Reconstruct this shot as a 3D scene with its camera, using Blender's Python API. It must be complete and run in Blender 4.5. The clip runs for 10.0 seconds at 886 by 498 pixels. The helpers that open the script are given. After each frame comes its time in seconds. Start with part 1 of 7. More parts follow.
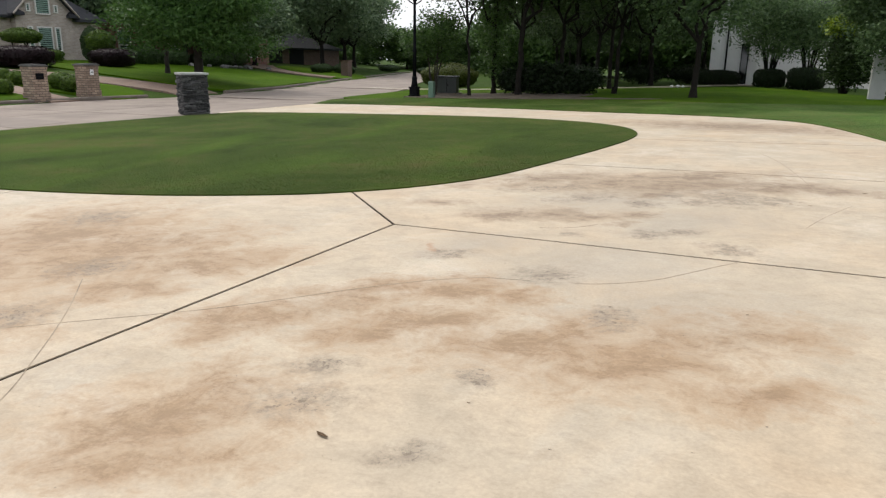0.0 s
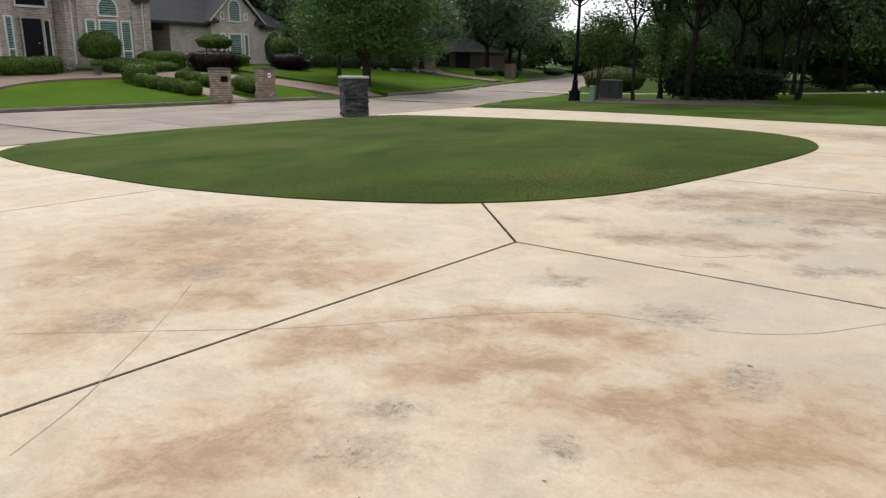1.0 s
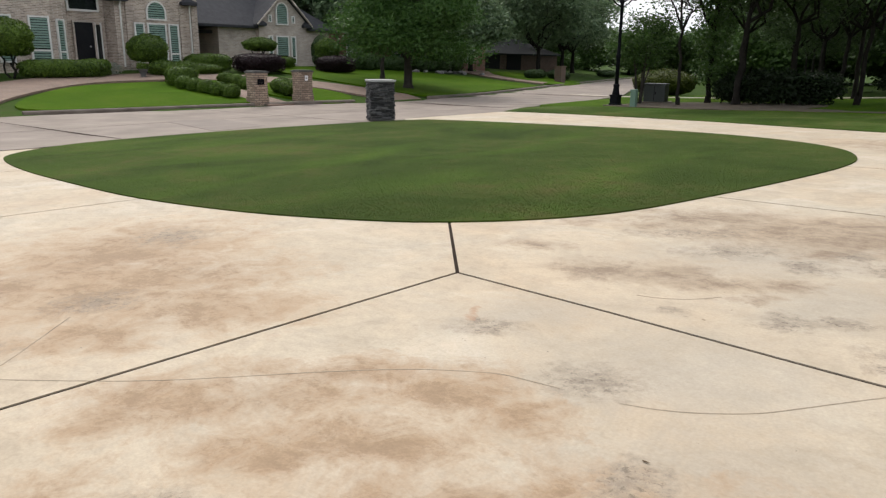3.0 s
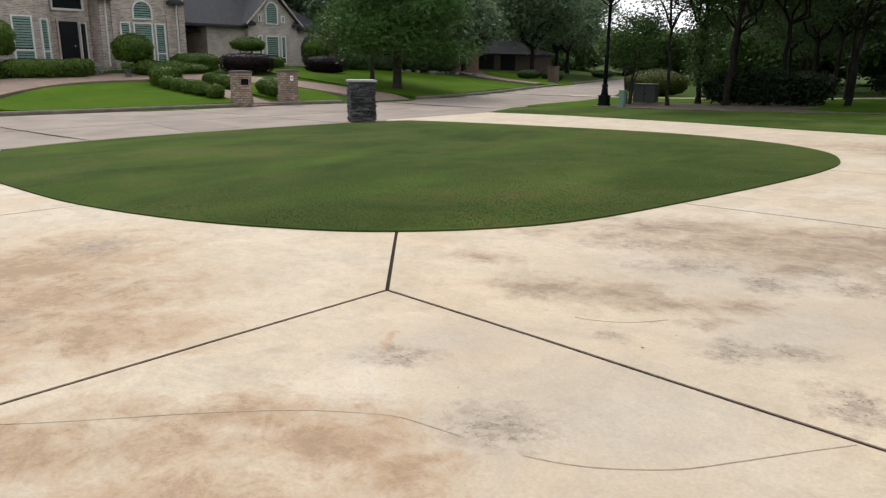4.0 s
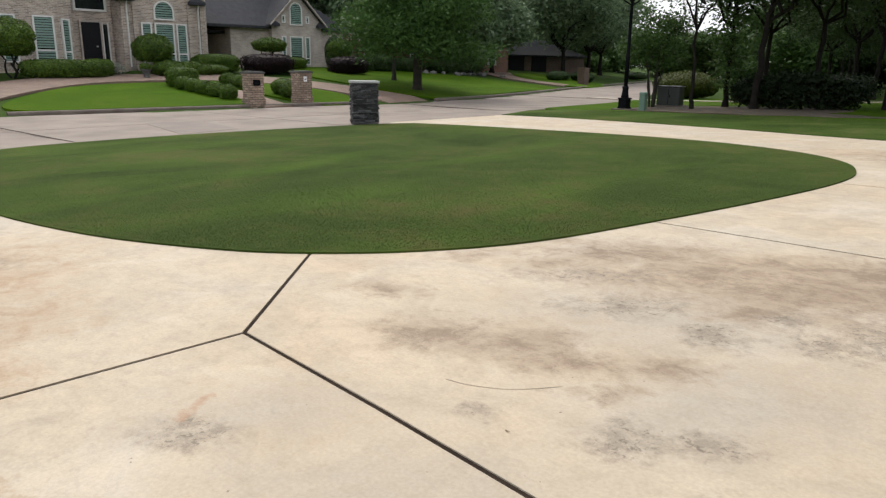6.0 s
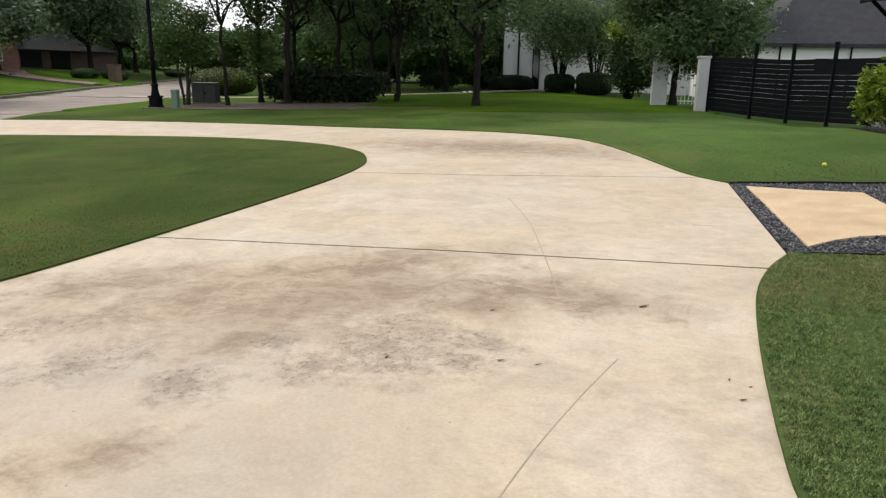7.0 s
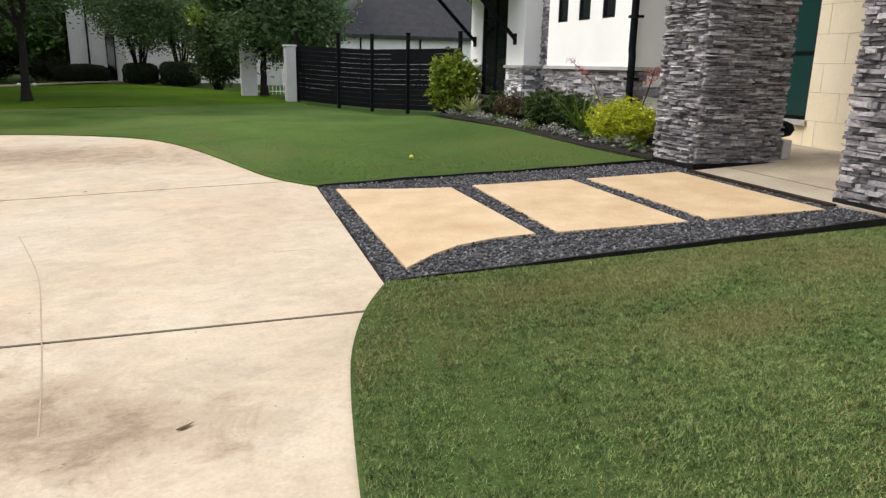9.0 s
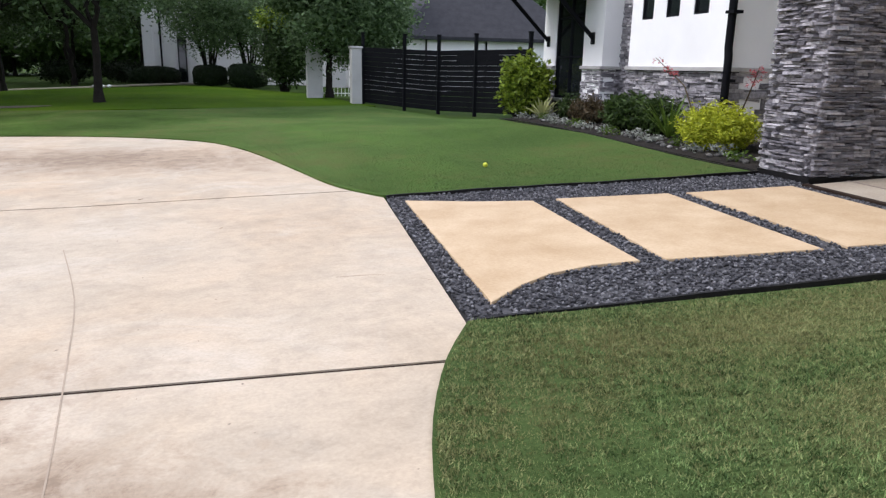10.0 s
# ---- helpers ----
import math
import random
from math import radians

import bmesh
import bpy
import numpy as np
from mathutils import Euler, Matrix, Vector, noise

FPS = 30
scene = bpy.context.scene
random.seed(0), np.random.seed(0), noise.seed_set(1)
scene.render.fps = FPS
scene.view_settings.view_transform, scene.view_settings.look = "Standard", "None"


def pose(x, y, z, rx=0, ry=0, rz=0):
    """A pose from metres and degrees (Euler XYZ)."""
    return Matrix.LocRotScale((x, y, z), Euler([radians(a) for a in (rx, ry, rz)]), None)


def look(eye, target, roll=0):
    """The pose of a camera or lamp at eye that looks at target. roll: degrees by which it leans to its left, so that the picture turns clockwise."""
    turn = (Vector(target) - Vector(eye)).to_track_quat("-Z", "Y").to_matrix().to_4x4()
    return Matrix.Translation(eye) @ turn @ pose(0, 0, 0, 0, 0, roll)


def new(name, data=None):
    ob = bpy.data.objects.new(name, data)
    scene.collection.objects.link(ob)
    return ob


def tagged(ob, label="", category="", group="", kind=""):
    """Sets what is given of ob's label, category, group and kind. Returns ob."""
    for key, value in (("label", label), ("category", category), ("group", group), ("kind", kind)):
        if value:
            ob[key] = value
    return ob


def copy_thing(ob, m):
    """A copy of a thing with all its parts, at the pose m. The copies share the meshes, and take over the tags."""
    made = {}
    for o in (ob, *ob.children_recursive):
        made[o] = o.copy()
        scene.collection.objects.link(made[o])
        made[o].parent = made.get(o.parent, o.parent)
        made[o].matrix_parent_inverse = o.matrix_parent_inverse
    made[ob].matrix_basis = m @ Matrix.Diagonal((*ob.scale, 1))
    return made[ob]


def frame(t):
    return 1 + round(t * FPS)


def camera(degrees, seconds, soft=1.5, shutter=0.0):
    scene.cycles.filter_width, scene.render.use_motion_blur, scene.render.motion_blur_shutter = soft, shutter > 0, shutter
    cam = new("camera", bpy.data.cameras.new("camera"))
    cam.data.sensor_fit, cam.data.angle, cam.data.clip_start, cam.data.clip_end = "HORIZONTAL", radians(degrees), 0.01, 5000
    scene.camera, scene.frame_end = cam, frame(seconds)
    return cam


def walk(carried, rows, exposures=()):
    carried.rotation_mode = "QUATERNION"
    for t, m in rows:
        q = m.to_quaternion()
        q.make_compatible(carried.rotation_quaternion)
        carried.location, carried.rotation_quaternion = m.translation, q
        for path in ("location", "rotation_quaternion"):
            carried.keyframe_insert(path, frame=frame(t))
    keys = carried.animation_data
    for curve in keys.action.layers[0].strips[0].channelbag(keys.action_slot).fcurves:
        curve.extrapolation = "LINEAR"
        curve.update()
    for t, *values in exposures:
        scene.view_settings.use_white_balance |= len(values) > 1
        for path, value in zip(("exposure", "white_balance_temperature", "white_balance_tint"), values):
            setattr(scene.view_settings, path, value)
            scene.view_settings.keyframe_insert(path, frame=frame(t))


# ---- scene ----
from mathutils import geometry

cam = camera(64.3, 10.0, soft=1.3)
# seconds, x, y, z, yaw, pitch, roll
ROWS = [
    (0.0, 0.000, 0.000, 1.500, 25.29, -14.97, -0.80),
    (0.5, 0.055, 0.282, 1.515, 30.54, -14.90, -0.83),
    (1.0, 0.012, 0.603, 1.513, 38.39, -14.89, -0.70),
    (1.5, 0.074, 0.918, 1.550, 41.97, -14.92, -0.69),
    (2.0, 0.175, 1.192, 1.572, 42.15, -14.86, -0.65),
    (2.2, 0.190, 1.287, 1.564, 42.97, -14.81, -0.66),
    (3.3, 0.330, 1.962, 1.578, 42.88, -14.82, -0.71),
    (3.5, 0.344, 2.099, 1.587, 42.53, -14.84, -0.72),
    (4.0, 0.330, 2.438, 1.561, 42.75, -14.79, -0.72),
    (4.5, 0.349, 2.785, 1.550, 40.49, -14.81, -0.77),
    (5.0, 0.339, 3.097, 1.549, 37.46, -14.77, -0.82),
    (5.2, 0.349, 3.197, 1.539, 39.60, -14.70, -0.80),
    (6.3, 0.410, 4.059, 1.545, 45.96, -14.74, -0.83),
    (6.5, 0.409, 4.255, 1.531, 43.34, -14.75, -0.84),
    (6.7, 0.442, 4.466, 1.502, 32.71, -14.55, -0.98),
    (6.9, 0.496, 4.700, 1.486, 18.21, -14.37, -0.87),
    (7.0, 0.521, 4.816, 1.488, 11.00, -14.37, -0.88),
    (7.2, 0.561, 4.972, 1.479, -0.90, -14.50, -0.93),
    (7.5, 0.674, 5.182, 1.484, -10.40, -14.65, -0.98),
    (8.0, 0.816, 5.578, 1.460, -14.48, -14.60, -1.09),
    (8.5, 0.898, 5.981, 1.450, -21.15, -14.53, -1.22),
    (9.0, 1.015, 6.392, 1.456, -20.00, -14.57, -1.16),
    (9.5, 1.051, 6.772, 1.439, -16.07, -14.57, -1.17),
    (10.0, 1.087, 7.115, 1.426, -15.05, -14.48, -1.12),
]
walk(cam, [(t, pose(x, y, z, 90 + pitch, roll, yaw)) for t, x, y, z, yaw, pitch, roll in ROWS],
     exposures=[(0.0, 0.82, 6500, 10), (6.5, 0.84, 6500, 10), (7.5, 0.92, 6700, 12), (8.0, 0.92, 6750, 12), (8.5, 1.04, 6700, 11), (9.2, 1.05, 6500, 11), (9.6, 1.05, 6100, 15), (10.0, 1.05, 5950, 17)])

# ---- world and sun: a bright overcast day ----
world = bpy.data.worlds.new("overcast_sky")
scene.world = world
world.use_nodes = True
wn = world.node_tree.nodes
sky = wn.new("ShaderNodeTexSky")
sky.sky_type = "NISHITA"
sky.sun_disc = False
sky.sun_elevation = radians(51)
sky.sun_rotation = radians(291)
sky.dust_density = 6.0
sky.air_density = 1.0
sky_mix = wn.new("ShaderNodeMixRGB")
sky_mix.inputs["Fac"].default_value = 0.75
sky_mix.inputs["Color2"].default_value = (7.6, 7.9, 8.4, 1)
world.node_tree.links.new(sky.outputs["Color"], sky_mix.inputs["Color1"])
world.node_tree.links.new(sky_mix.outputs["Color"], wn["Background"].inputs["Color"])
wn["Background"].inputs["Strength"].default_value = 0.1
sun_data = bpy.data.lights.new("sun", "SUN")
sun_data.energy = 1.2
sun_data.angle = radians(25)
sun_data.color = (1.0, 0.96, 0.9)
sun = new("sun", sun_data)
sun.matrix_world = look((-18, 7, 24), (0, 0, 0))

# ---- helpers of this scene ----
RNG = np.random.default_rng(7)
UP = Vector((0, 0, 1))


def smooth01(u):
    u = np.clip(u, 0.0, 1.0)
    return u * u * (3 - 2 * u)


# the far kerb of the street
KERB_Y = [-60, 5, 13.7, 19.5, 23, 26, 30.8, 37.3, 43.5, 54.6, 82, 140, 260]
KERB_X = [-34, -30.5, -28.9, -28.3, -27.9, -27.2, -27.6, -29.2, -31.6, -36.2, -46.6, -68, -114]


def ground_z(x, y):
    """Height of the finished ground: falls to the street, rises on the lots across it."""
    x, y = np.asarray(x, float), np.asarray(y, float)
    z = 0.047 + 0.0277 * np.maximum(x, -24) + 0.0077 * np.minimum(y, 28)
    z = z + 0.02 * np.clip(x - 2, 0, 6) - (0.28 + 0.28 * smooth01((x - 4) / 3.5)) * smooth01((x + 3) / 8) * smooth01((y - 19) / 8)
    w = np.interp(y, KERB_Y, KERB_X) - x
    return z + np.where(w > 0, 0.13 * smooth01(w / 0.12) + 0.086 * np.clip(w, 0, 16.5), 0)


def gz(x, y):
    return float(ground_z(x, y))


def quick_mesh(name, verts, faces):
    """A mesh from arrays of vertices and of faces that all have the same number of corners."""
    me = bpy.data.meshes.new(name)
    verts, faces = np.asarray(verts, np.float32), np.asarray(faces, np.int32)
    me.vertices.add(len(verts))
    me.vertices.foreach_set("co", verts.ravel())
    k = faces.shape[1]
    me.loops.add(faces.size)
    me.loops.foreach_set("vertex_index", faces.ravel())
    me.polygons.add(len(faces))
    me.polygons.foreach_set("loop_start", np.arange(0, faces.size, k, dtype=np.int32))
    me.update(calc_edges=True)
    return me


def part(name, data, material, parent=None, label=""):
    """Links a bmesh or a mesh as one mesh object under a thing or a part."""
    if isinstance(data, bmesh.types.BMesh):
        me = bpy.data.meshes.new(name)
        data.to_mesh(me)
        data.free()
    else:
        me = data
    ob = new(name, me)
    if material and not me.materials:
        me.materials.append(material)
    if parent:
        ob.parent = parent
        ob.matrix_parent_inverse = parent.matrix_basis.inverted()
    if label:
        ob["label"] = label
    return ob


def thing(name, at, label, category, group="", kind="", turn=0.0):
    """An Empty at the base of a thing made of parts."""
    ob = new(name)
    ob.empty_display_size = 0.2
    ob.matrix_basis = pose(*at, 0, 0, turn)
    return tagged(ob, label, category, group, kind)


def local(ob, child):
    """Lets a child that was built round the origin sit in its parent's frame."""
    child.matrix_parent_inverse = Matrix.Identity(4)
    return child


def lpart(name, data, material, parent, label=""):
    return local(parent, part(name, data, material, parent, label))


def box(bm, x0, x1, y0, y1, z0, z1, bevel=0.0):
    m = Matrix.Translation(((x0 + x1) / 2, (y0 + y1) / 2, (z0 + z1) / 2)) @ Matrix.Diagonal((abs(x1 - x0), abs(y1 - y0), abs(z1 - z0), 1))
    r = bmesh.ops.create_cube(bm, size=1, matrix=m)
    if bevel > 0:
        edges = list({e for v in r["verts"] for e in v.link_edges})
        bmesh.ops.bevel(bm, geom=edges, offset=bevel, segments=2, affect="EDGES", profile=0.6)
    return bm


def boxes(*specs, bevel=0.0):
    bm = bmesh.new()
    for s in specs:
        box(bm, *s, bevel=bevel)
    return bm


def tube(points, radii, sides=8):
    """A tapered tube through points, closed at both ends."""
    pts = [Vector(p) for p in points]
    verts, faces = [], []
    for i, p in enumerate(pts):
        d = (pts[min(i + 1, len(pts) - 1)] - pts[max(i - 1, 0)]).normalized()
        a = d.orthogonal().normalized()
        if i and (a.dot(last) < 0.2):
            a = (last - d * last.dot(d)).normalized()
        elif i:
            a = (last - d * last.dot(d)).normalized()
        last = a
        b = d.cross(a)
        for k in range(sides):
            t = 2 * math.pi * k / sides
            verts.append(p + (a * math.cos(t) + b * math.sin(t)) * radii[i])
    for i in range(len(pts) - 1):
        for k in range(sides):
            faces.append((i * sides + k, i * sides + (k + 1) % sides, (i + 1) * sides + (k + 1) % sides, (i + 1) * sides + k))
    return verts, faces


def tubes(specs, sides=8):
    verts, faces = [], []
    for points, radii in specs:
        v, f = tube(points, radii, sides)
        faces += [tuple(i + len(verts) for i in q) for q in f]
        verts += v
    me = quick_mesh("tube", [tuple(v) for v in verts], faces)
    me.polygons.foreach_set("use_smooth", np.ones(len(me.polygons), bool))
    return me


def lathe(profile, sides=16):
    """A turned shape from (radius, height) pairs."""
    bm = bmesh.new()
    rings = []
    for r, z in profile:
        rings.append([bm.verts.new((r * math.cos(2 * math.pi * k / sides), r * math.sin(2 * math.pi * k / sides), z)) for k in range(sides)])
    for a, b in zip(rings, rings[1:]):
        for k in range(sides):
            bm.faces.new((a[k], a[(k + 1) % sides], b[(k + 1) % sides], b[k])).smooth = True
    bm.faces.new(rings[-1])
    bm.faces.new(rings[0][::-1])
    return bm


def in_poly(x, y, poly):
    inside = np.zeros(len(x), bool)
    n = len(poly)
    for i in range(n):
        (x0, y0), (x1, y1) = poly[i], poly[(i + 1) % n]
        if y0 == y1:
            continue
        hit = ((y0 > y) != (y1 > y)) & (x < (x1 - x0) * (y - y0) / (y1 - y0) + x0)
        inside ^= hit
    return inside


def rounded(points, per=4, closed=True):
    """A smooth line through points (Catmull-Rom)."""
    n, out = len(points), []
    P = [Vector(p) for p in points]
    for i in range(n if closed else n - 1):
        a, b, c, d = (P[(i - 1) % n], P[i], P[(i + 1) % n], P[(i + 2) % n]) if closed else (P[max(i - 1, 0)], P[i], P[i + 1], P[min(i + 2, n - 1)])
        for k in range(per):
            t = k / per
            q = 0.5 * (2 * b + (c - a) * t + (2 * a - 5 * b + 4 * c - d) * t * t + (3 * b - a - 3 * c + d) * t ** 3)
            out.append((q.x, q.y))
    if not closed:
        out.append((P[-1].x, P[-1].y))
    return out


def shrink(poly, by):
    """The outline moved inwards."""
    n = len(poly)
    area = sum(poly[i][0] * poly[(i + 1) % n][1] - poly[(i + 1) % n][0] * poly[i][1] for i in range(n))
    s = 1 if area > 0 else -1
    out = []
    for i in range(n):
        p, a, b = Vector(poly[i]), Vector(poly[i - 1]), Vector(poly[(i + 1) % n])
        u, v = (p - a).normalized(), (b - p).normalized()
        n1, n2 = Vector((-u.y, u.x)), Vector((-v.y, v.x))
        m = n1 + n2
        if m.length < 1e-6:
            m = n1
        m = m / max(0.5, m.dot(n1))
        out.append(tuple(p + m * by * s))
    return out


def sheet(poly, lift, thick, step=1.0, round_edge=0.0):
    """A slab with the outline poly that follows the ground at lift, with a skirt thick deep."""
    n = len(poly)
    xs, ys = [p[0] for p in poly], [p[1] for p in poly]
    gx, gy = np.meshgrid(np.arange(min(xs) + step / 2, max(xs), step), np.arange(min(ys) + step / 2, max(ys), step))
    gx, gy = gx.ravel(), gy.ravel()
    keep = in_poly(gx, gy, shrink(poly, step * 0.3))
    pts = [Vector(p) for p in poly] + [Vector((x, y)) for x, y in zip(gx[keep], gy[keep])]
    edges = [(i, (i + 1) % n) for i in range(n)]
    v2, e2, f2, _, _, _ = geometry.delaunay_2d_cdt(pts, edges, [], 1, 1e-5)
    bm = bmesh.new()
    zs = ground_z([v.x for v in v2], [v.y for v in v2]) + lift
    vs = [bm.verts.new((v.x, v.y, z)) for v, z in zip(v2, zs)]
    for f in f2:
        try:
            face = bm.faces.new([vs[i] for i in f])
            if face.normal.z < 0:
                face.normal_flip()
        except ValueError:
            pass
    bm.normal_update()
    for f in bm.faces:
        if f.normal.z < 0:
            f.normal_flip()
    rim = [e for e in bm.edges if len(e.link_faces) == 1]
    r = bmesh.ops.extrude_edge_only(bm, edges=rim)
    for v in [g for g in r["geom"] if isinstance(g, bmesh.types.BMVert)]:
        v.co.z -= thick
    bmesh.ops.recalc_face_normals(bm, faces=bm.faces)
    loose = [v for v in bm.verts if not v.link_faces]
    bmesh.ops.delete(bm, geom=loose, context="VERTS")
    return bm


def ribbon(line, width, lift, thick=0.02):
    """A strip of even width along a line over the ground."""
    L, Rr = [], []
    for i, p in enumerate(line):
        d = (Vector(line[min(i + 1, len(line) - 1)]) - Vector(line[max(i - 1, 0)])).normalized()
        n = Vector((-d.y, d.x)) * width / 2
        L.append(tuple(Vector(p) + n))
        Rr.append(tuple(Vector(p) - n))
    return sheet(L + Rr[::-1], lift, thick, step=max(0.5, width))


def scatter(poly, count):
    xs, ys = [p[0] for p in poly], [p[1] for p in poly]
    x, y = RNG.uniform(min(xs), max(xs), count * 3), RNG.uniform(min(ys), max(ys), count * 3)
    keep = in_poly(x, y, poly)
    return x[keep][:count], y[keep][:count]


def blades(x, y, base, height, width, tufts=0.0):
    """Grass blades, one bent triangle pair each."""
    wave = np.zeros(len(x))
    for f in (23, 37, 61, 97, 151, 211):
        t = RNG.uniform(0, 6.28, 4)
        wave += np.sin(f * (x * np.cos(t[0]) + y * np.sin(t[0])) + t[1]) * np.sin(f * (x * np.cos(t[2]) + y * np.sin(t[2])) + t[3])
    keep = RNG.uniform(0, 1, len(x)) < np.clip(0.85 + tufts * wave, 0.2, 1.0)
    x, y, wave = x[keep], y[keep], wave[keep]
    n = len(x)
    a = RNG.uniform(0, 2 * math.pi, n)
    h = np.clip(1 + tufts * wave, 0.6, 1.6) * height * RNG.uniform(0.5, 1.2, n)
    lean = RNG.normal(0, 0.55, (n, 2)) * h[:, None]
    z = ground_z(x, y) + base
    c, s = np.cos(a) * width / 2, np.sin(a) * width / 2
    V = np.empty((n, 3, 3))
    V[:, 0] = np.c_[x - c, y - s, z]
    V[:, 1] = np.c_[x + c, y + s, z]
    V[:, 2] = np.c_[x + lean[:, 0], y + lean[:, 1], z + h]
    return quick_mesh("grass_blades", V.reshape(-1, 3), np.arange(n * 3).reshape(n, 3))


def leaf_cloud(blobs, count, size, clump=0.5, per=24, narrow=0.5, droop=0.0, shell=0.55):
    """Leaves in clumps inside ellipsoids (x, y, z, rx, ry, rz): one rhombus a leaf."""
    B = np.array(blobs, float)
    vol = (B[:, 3] * B[:, 4] * B[:, 5]) ** 0.75
    k = max(4, count // per)
    which = RNG.choice(len(B), k, p=vol / vol.sum())
    d = RNG.normal(size=(k, 3))
    d /= np.linalg.norm(d, axis=1)[:, None]
    r = shell + (1 - shell) * RNG.uniform(0, 1, k) ** 0.6
    C = B[which, :3] + d * r[:, None] * B[which, 3:]
    L = np.repeat(C, per, 0) + RNG.normal(size=(k * per, 3)) * clump * np.array([1, 1, 0.6])
    L[:, 2] -= droop * RNG.uniform(0, 1, len(L))
    n = len(L)
    u = RNG.normal(size=(n, 3)) * np.array([1, 1, 0.6])
    u[:, 2] -= droop
    u /= np.linalg.norm(u, axis=1)[:, None]
    v = np.cross(u, RNG.normal(size=(n, 3)))
    v /= np.linalg.norm(v, axis=1)[:, None] + 1e-9
    s = size * RNG.uniform(0.6, 1.3, n)[:, None]
    V = np.stack([L - u * s / 2, L + v * s * narrow / 2, L + u * s / 2, L - v * s * narrow / 2], 1)
    return quick_mesh("leaves", V.reshape(-1, 3), np.arange(n * 4).reshape(n, 4))


def clipped_cloud(w, d, h, count, leaf, power=4.0, rough=0.035, lift=0.0):
    """Leaves laid over a clipped, rounded-box form."""
    u = RNG.normal(size=(count, 3))
    u /= np.linalg.norm(u, axis=1)[:, None]
    r = (np.abs(u) ** power).sum(1) ** (-1 / power)
    bumps = 1 + rough * (np.sin(u[:, 0] * 7 + 1) + np.sin(u[:, 1] * 9 + 2) + np.sin(u[:, 2] * 8)) + RNG.normal(0, rough * 0.7, count)
    half = np.array([w / 2, d / 2, h / 2])
    L = u * (r * bumps)[:, None] * half + np.array([0, 0, h / 2 + lift])
    keep = L[:, 2] > lift + 0.02
    L, nrm = L[keep], (u / half)[keep]
    n = len(L)
    nrm = nrm / np.linalg.norm(nrm, axis=1)[:, None] + RNG.normal(0, 0.55, (n, 3))
    a = np.cross(nrm, RNG.normal(size=(n, 3)))
    a /= np.linalg.norm(a, axis=1)[:, None] + 1e-9
    b = np.cross(nrm, a)
    b /= np.linalg.norm(b, axis=1)[:, None] + 1e-9
    s = leaf * RNG.uniform(0.6, 1.3, n)[:, None] / 2
    V = np.stack([L - a * s, L + b * s * 0.6, L + a * s, L - b * s * 0.6], 1)
    return quick_mesh("leaves", V.reshape(-1, 3), np.arange(n * 4).reshape(n, 4))


def clipped_core(w, d, h, power=4.0, lift=0.0, share=0.93):
    bm = bmesh.new()
    bmesh.ops.create_icosphere(bm, subdivisions=3, radius=1)
    for v in bm.verts:
        r = (abs(v.co.x) ** power + abs(v.co.y) ** power + abs(v.co.z) ** power) ** (-1 / power)
        v.co = Vector((v.co.x * r * w / 2 * share, v.co.y * r * d / 2 * share, h / 2 + lift + v.co.z * r * h / 2 * share))
    for f in bm.faces:
        f.smooth = True
    return bm


def limb(base, tip, r0, r1, wobble=0.15, steps=6):
    base, tip = Vector(base), Vector(tip)
    pts, rad = [], []
    n = (tip - base).length
    for i in range(steps + 1):
        t = i / steps
        off = Vector(RNG.normal(0, wobble * n * 0.12, 3)) if 0 < i < steps else Vector((0, 0, 0))
        pts.append(base.lerp(tip, t) + off)
        rad.append(r0 + (r1 - r0) * t)
    return pts, rad


# ---- materials ----
def material(name, rough=0.8, metal=0.0):
    m = bpy.data.materials.new(name)
    m.use_nodes = True
    b = m.node_tree.nodes["Principled BSDF"]
    b.inputs["Roughness"].default_value = rough
    b.inputs["Metallic"].default_value = metal
    return m, m.node_tree.nodes, m.node_tree.links, b


def coords(nodes, links, scale=(1, 1, 1), where="Position"):
    if where == "Position":
        src = nodes.new("ShaderNodeNewGeometry").outputs["Position"]
    else:
        src = nodes.new("ShaderNodeTexCoord").outputs["Object"]
    mp = nodes.new("ShaderNodeMapping")
    mp.inputs["Scale"].default_value = scale
    links.new(src, mp.inputs["Vector"])
    return mp.outputs["Vector"]


def noise_node(nodes, links, vec, scale, detail=4, rough=0.6, distort=0.0):
    n = nodes.new("ShaderNodeTexNoise")
    n.inputs["Scale"].default_value = scale
    n.inputs["Detail"].default_value = detail
    n.inputs["Roughness"].default_value = rough
    n.inputs["Distortion"].default_value = distort
    links.new(vec, n.inputs["Vector"])
    return n.outputs["Fac"]


def ramp(nodes, links, fac, stops):
    r = nodes.new("ShaderNodeValToRGB")
    while len(r.color_ramp.elements) < len(stops):
        r.color_ramp.elements.new(0.5)
    for e, (p, c) in zip(r.color_ramp.elements, stops):
        e.position = p
        e.color = (*c, 1) if len(c) == 3 else c
    links.new(fac, r.inputs["Fac"])
    return r.outputs["Color"]


def grey(v):
    return (v, v, v)


def mix(nodes, links, fac, a, b, mode="MIX"):
    m = nodes.new("ShaderNodeMixRGB")
    m.blend_type = mode
    for key, val in (("Fac", fac), ("Color1", a), ("Color2", b)):
        if isinstance(val, (int, float)):
            m.inputs[key].default_value = val
        elif isinstance(val, tuple):
            m.inputs[key].default_value = (*val, 1)
        else:
            links.new(val, m.inputs[key])
    return m.outputs["Color"]


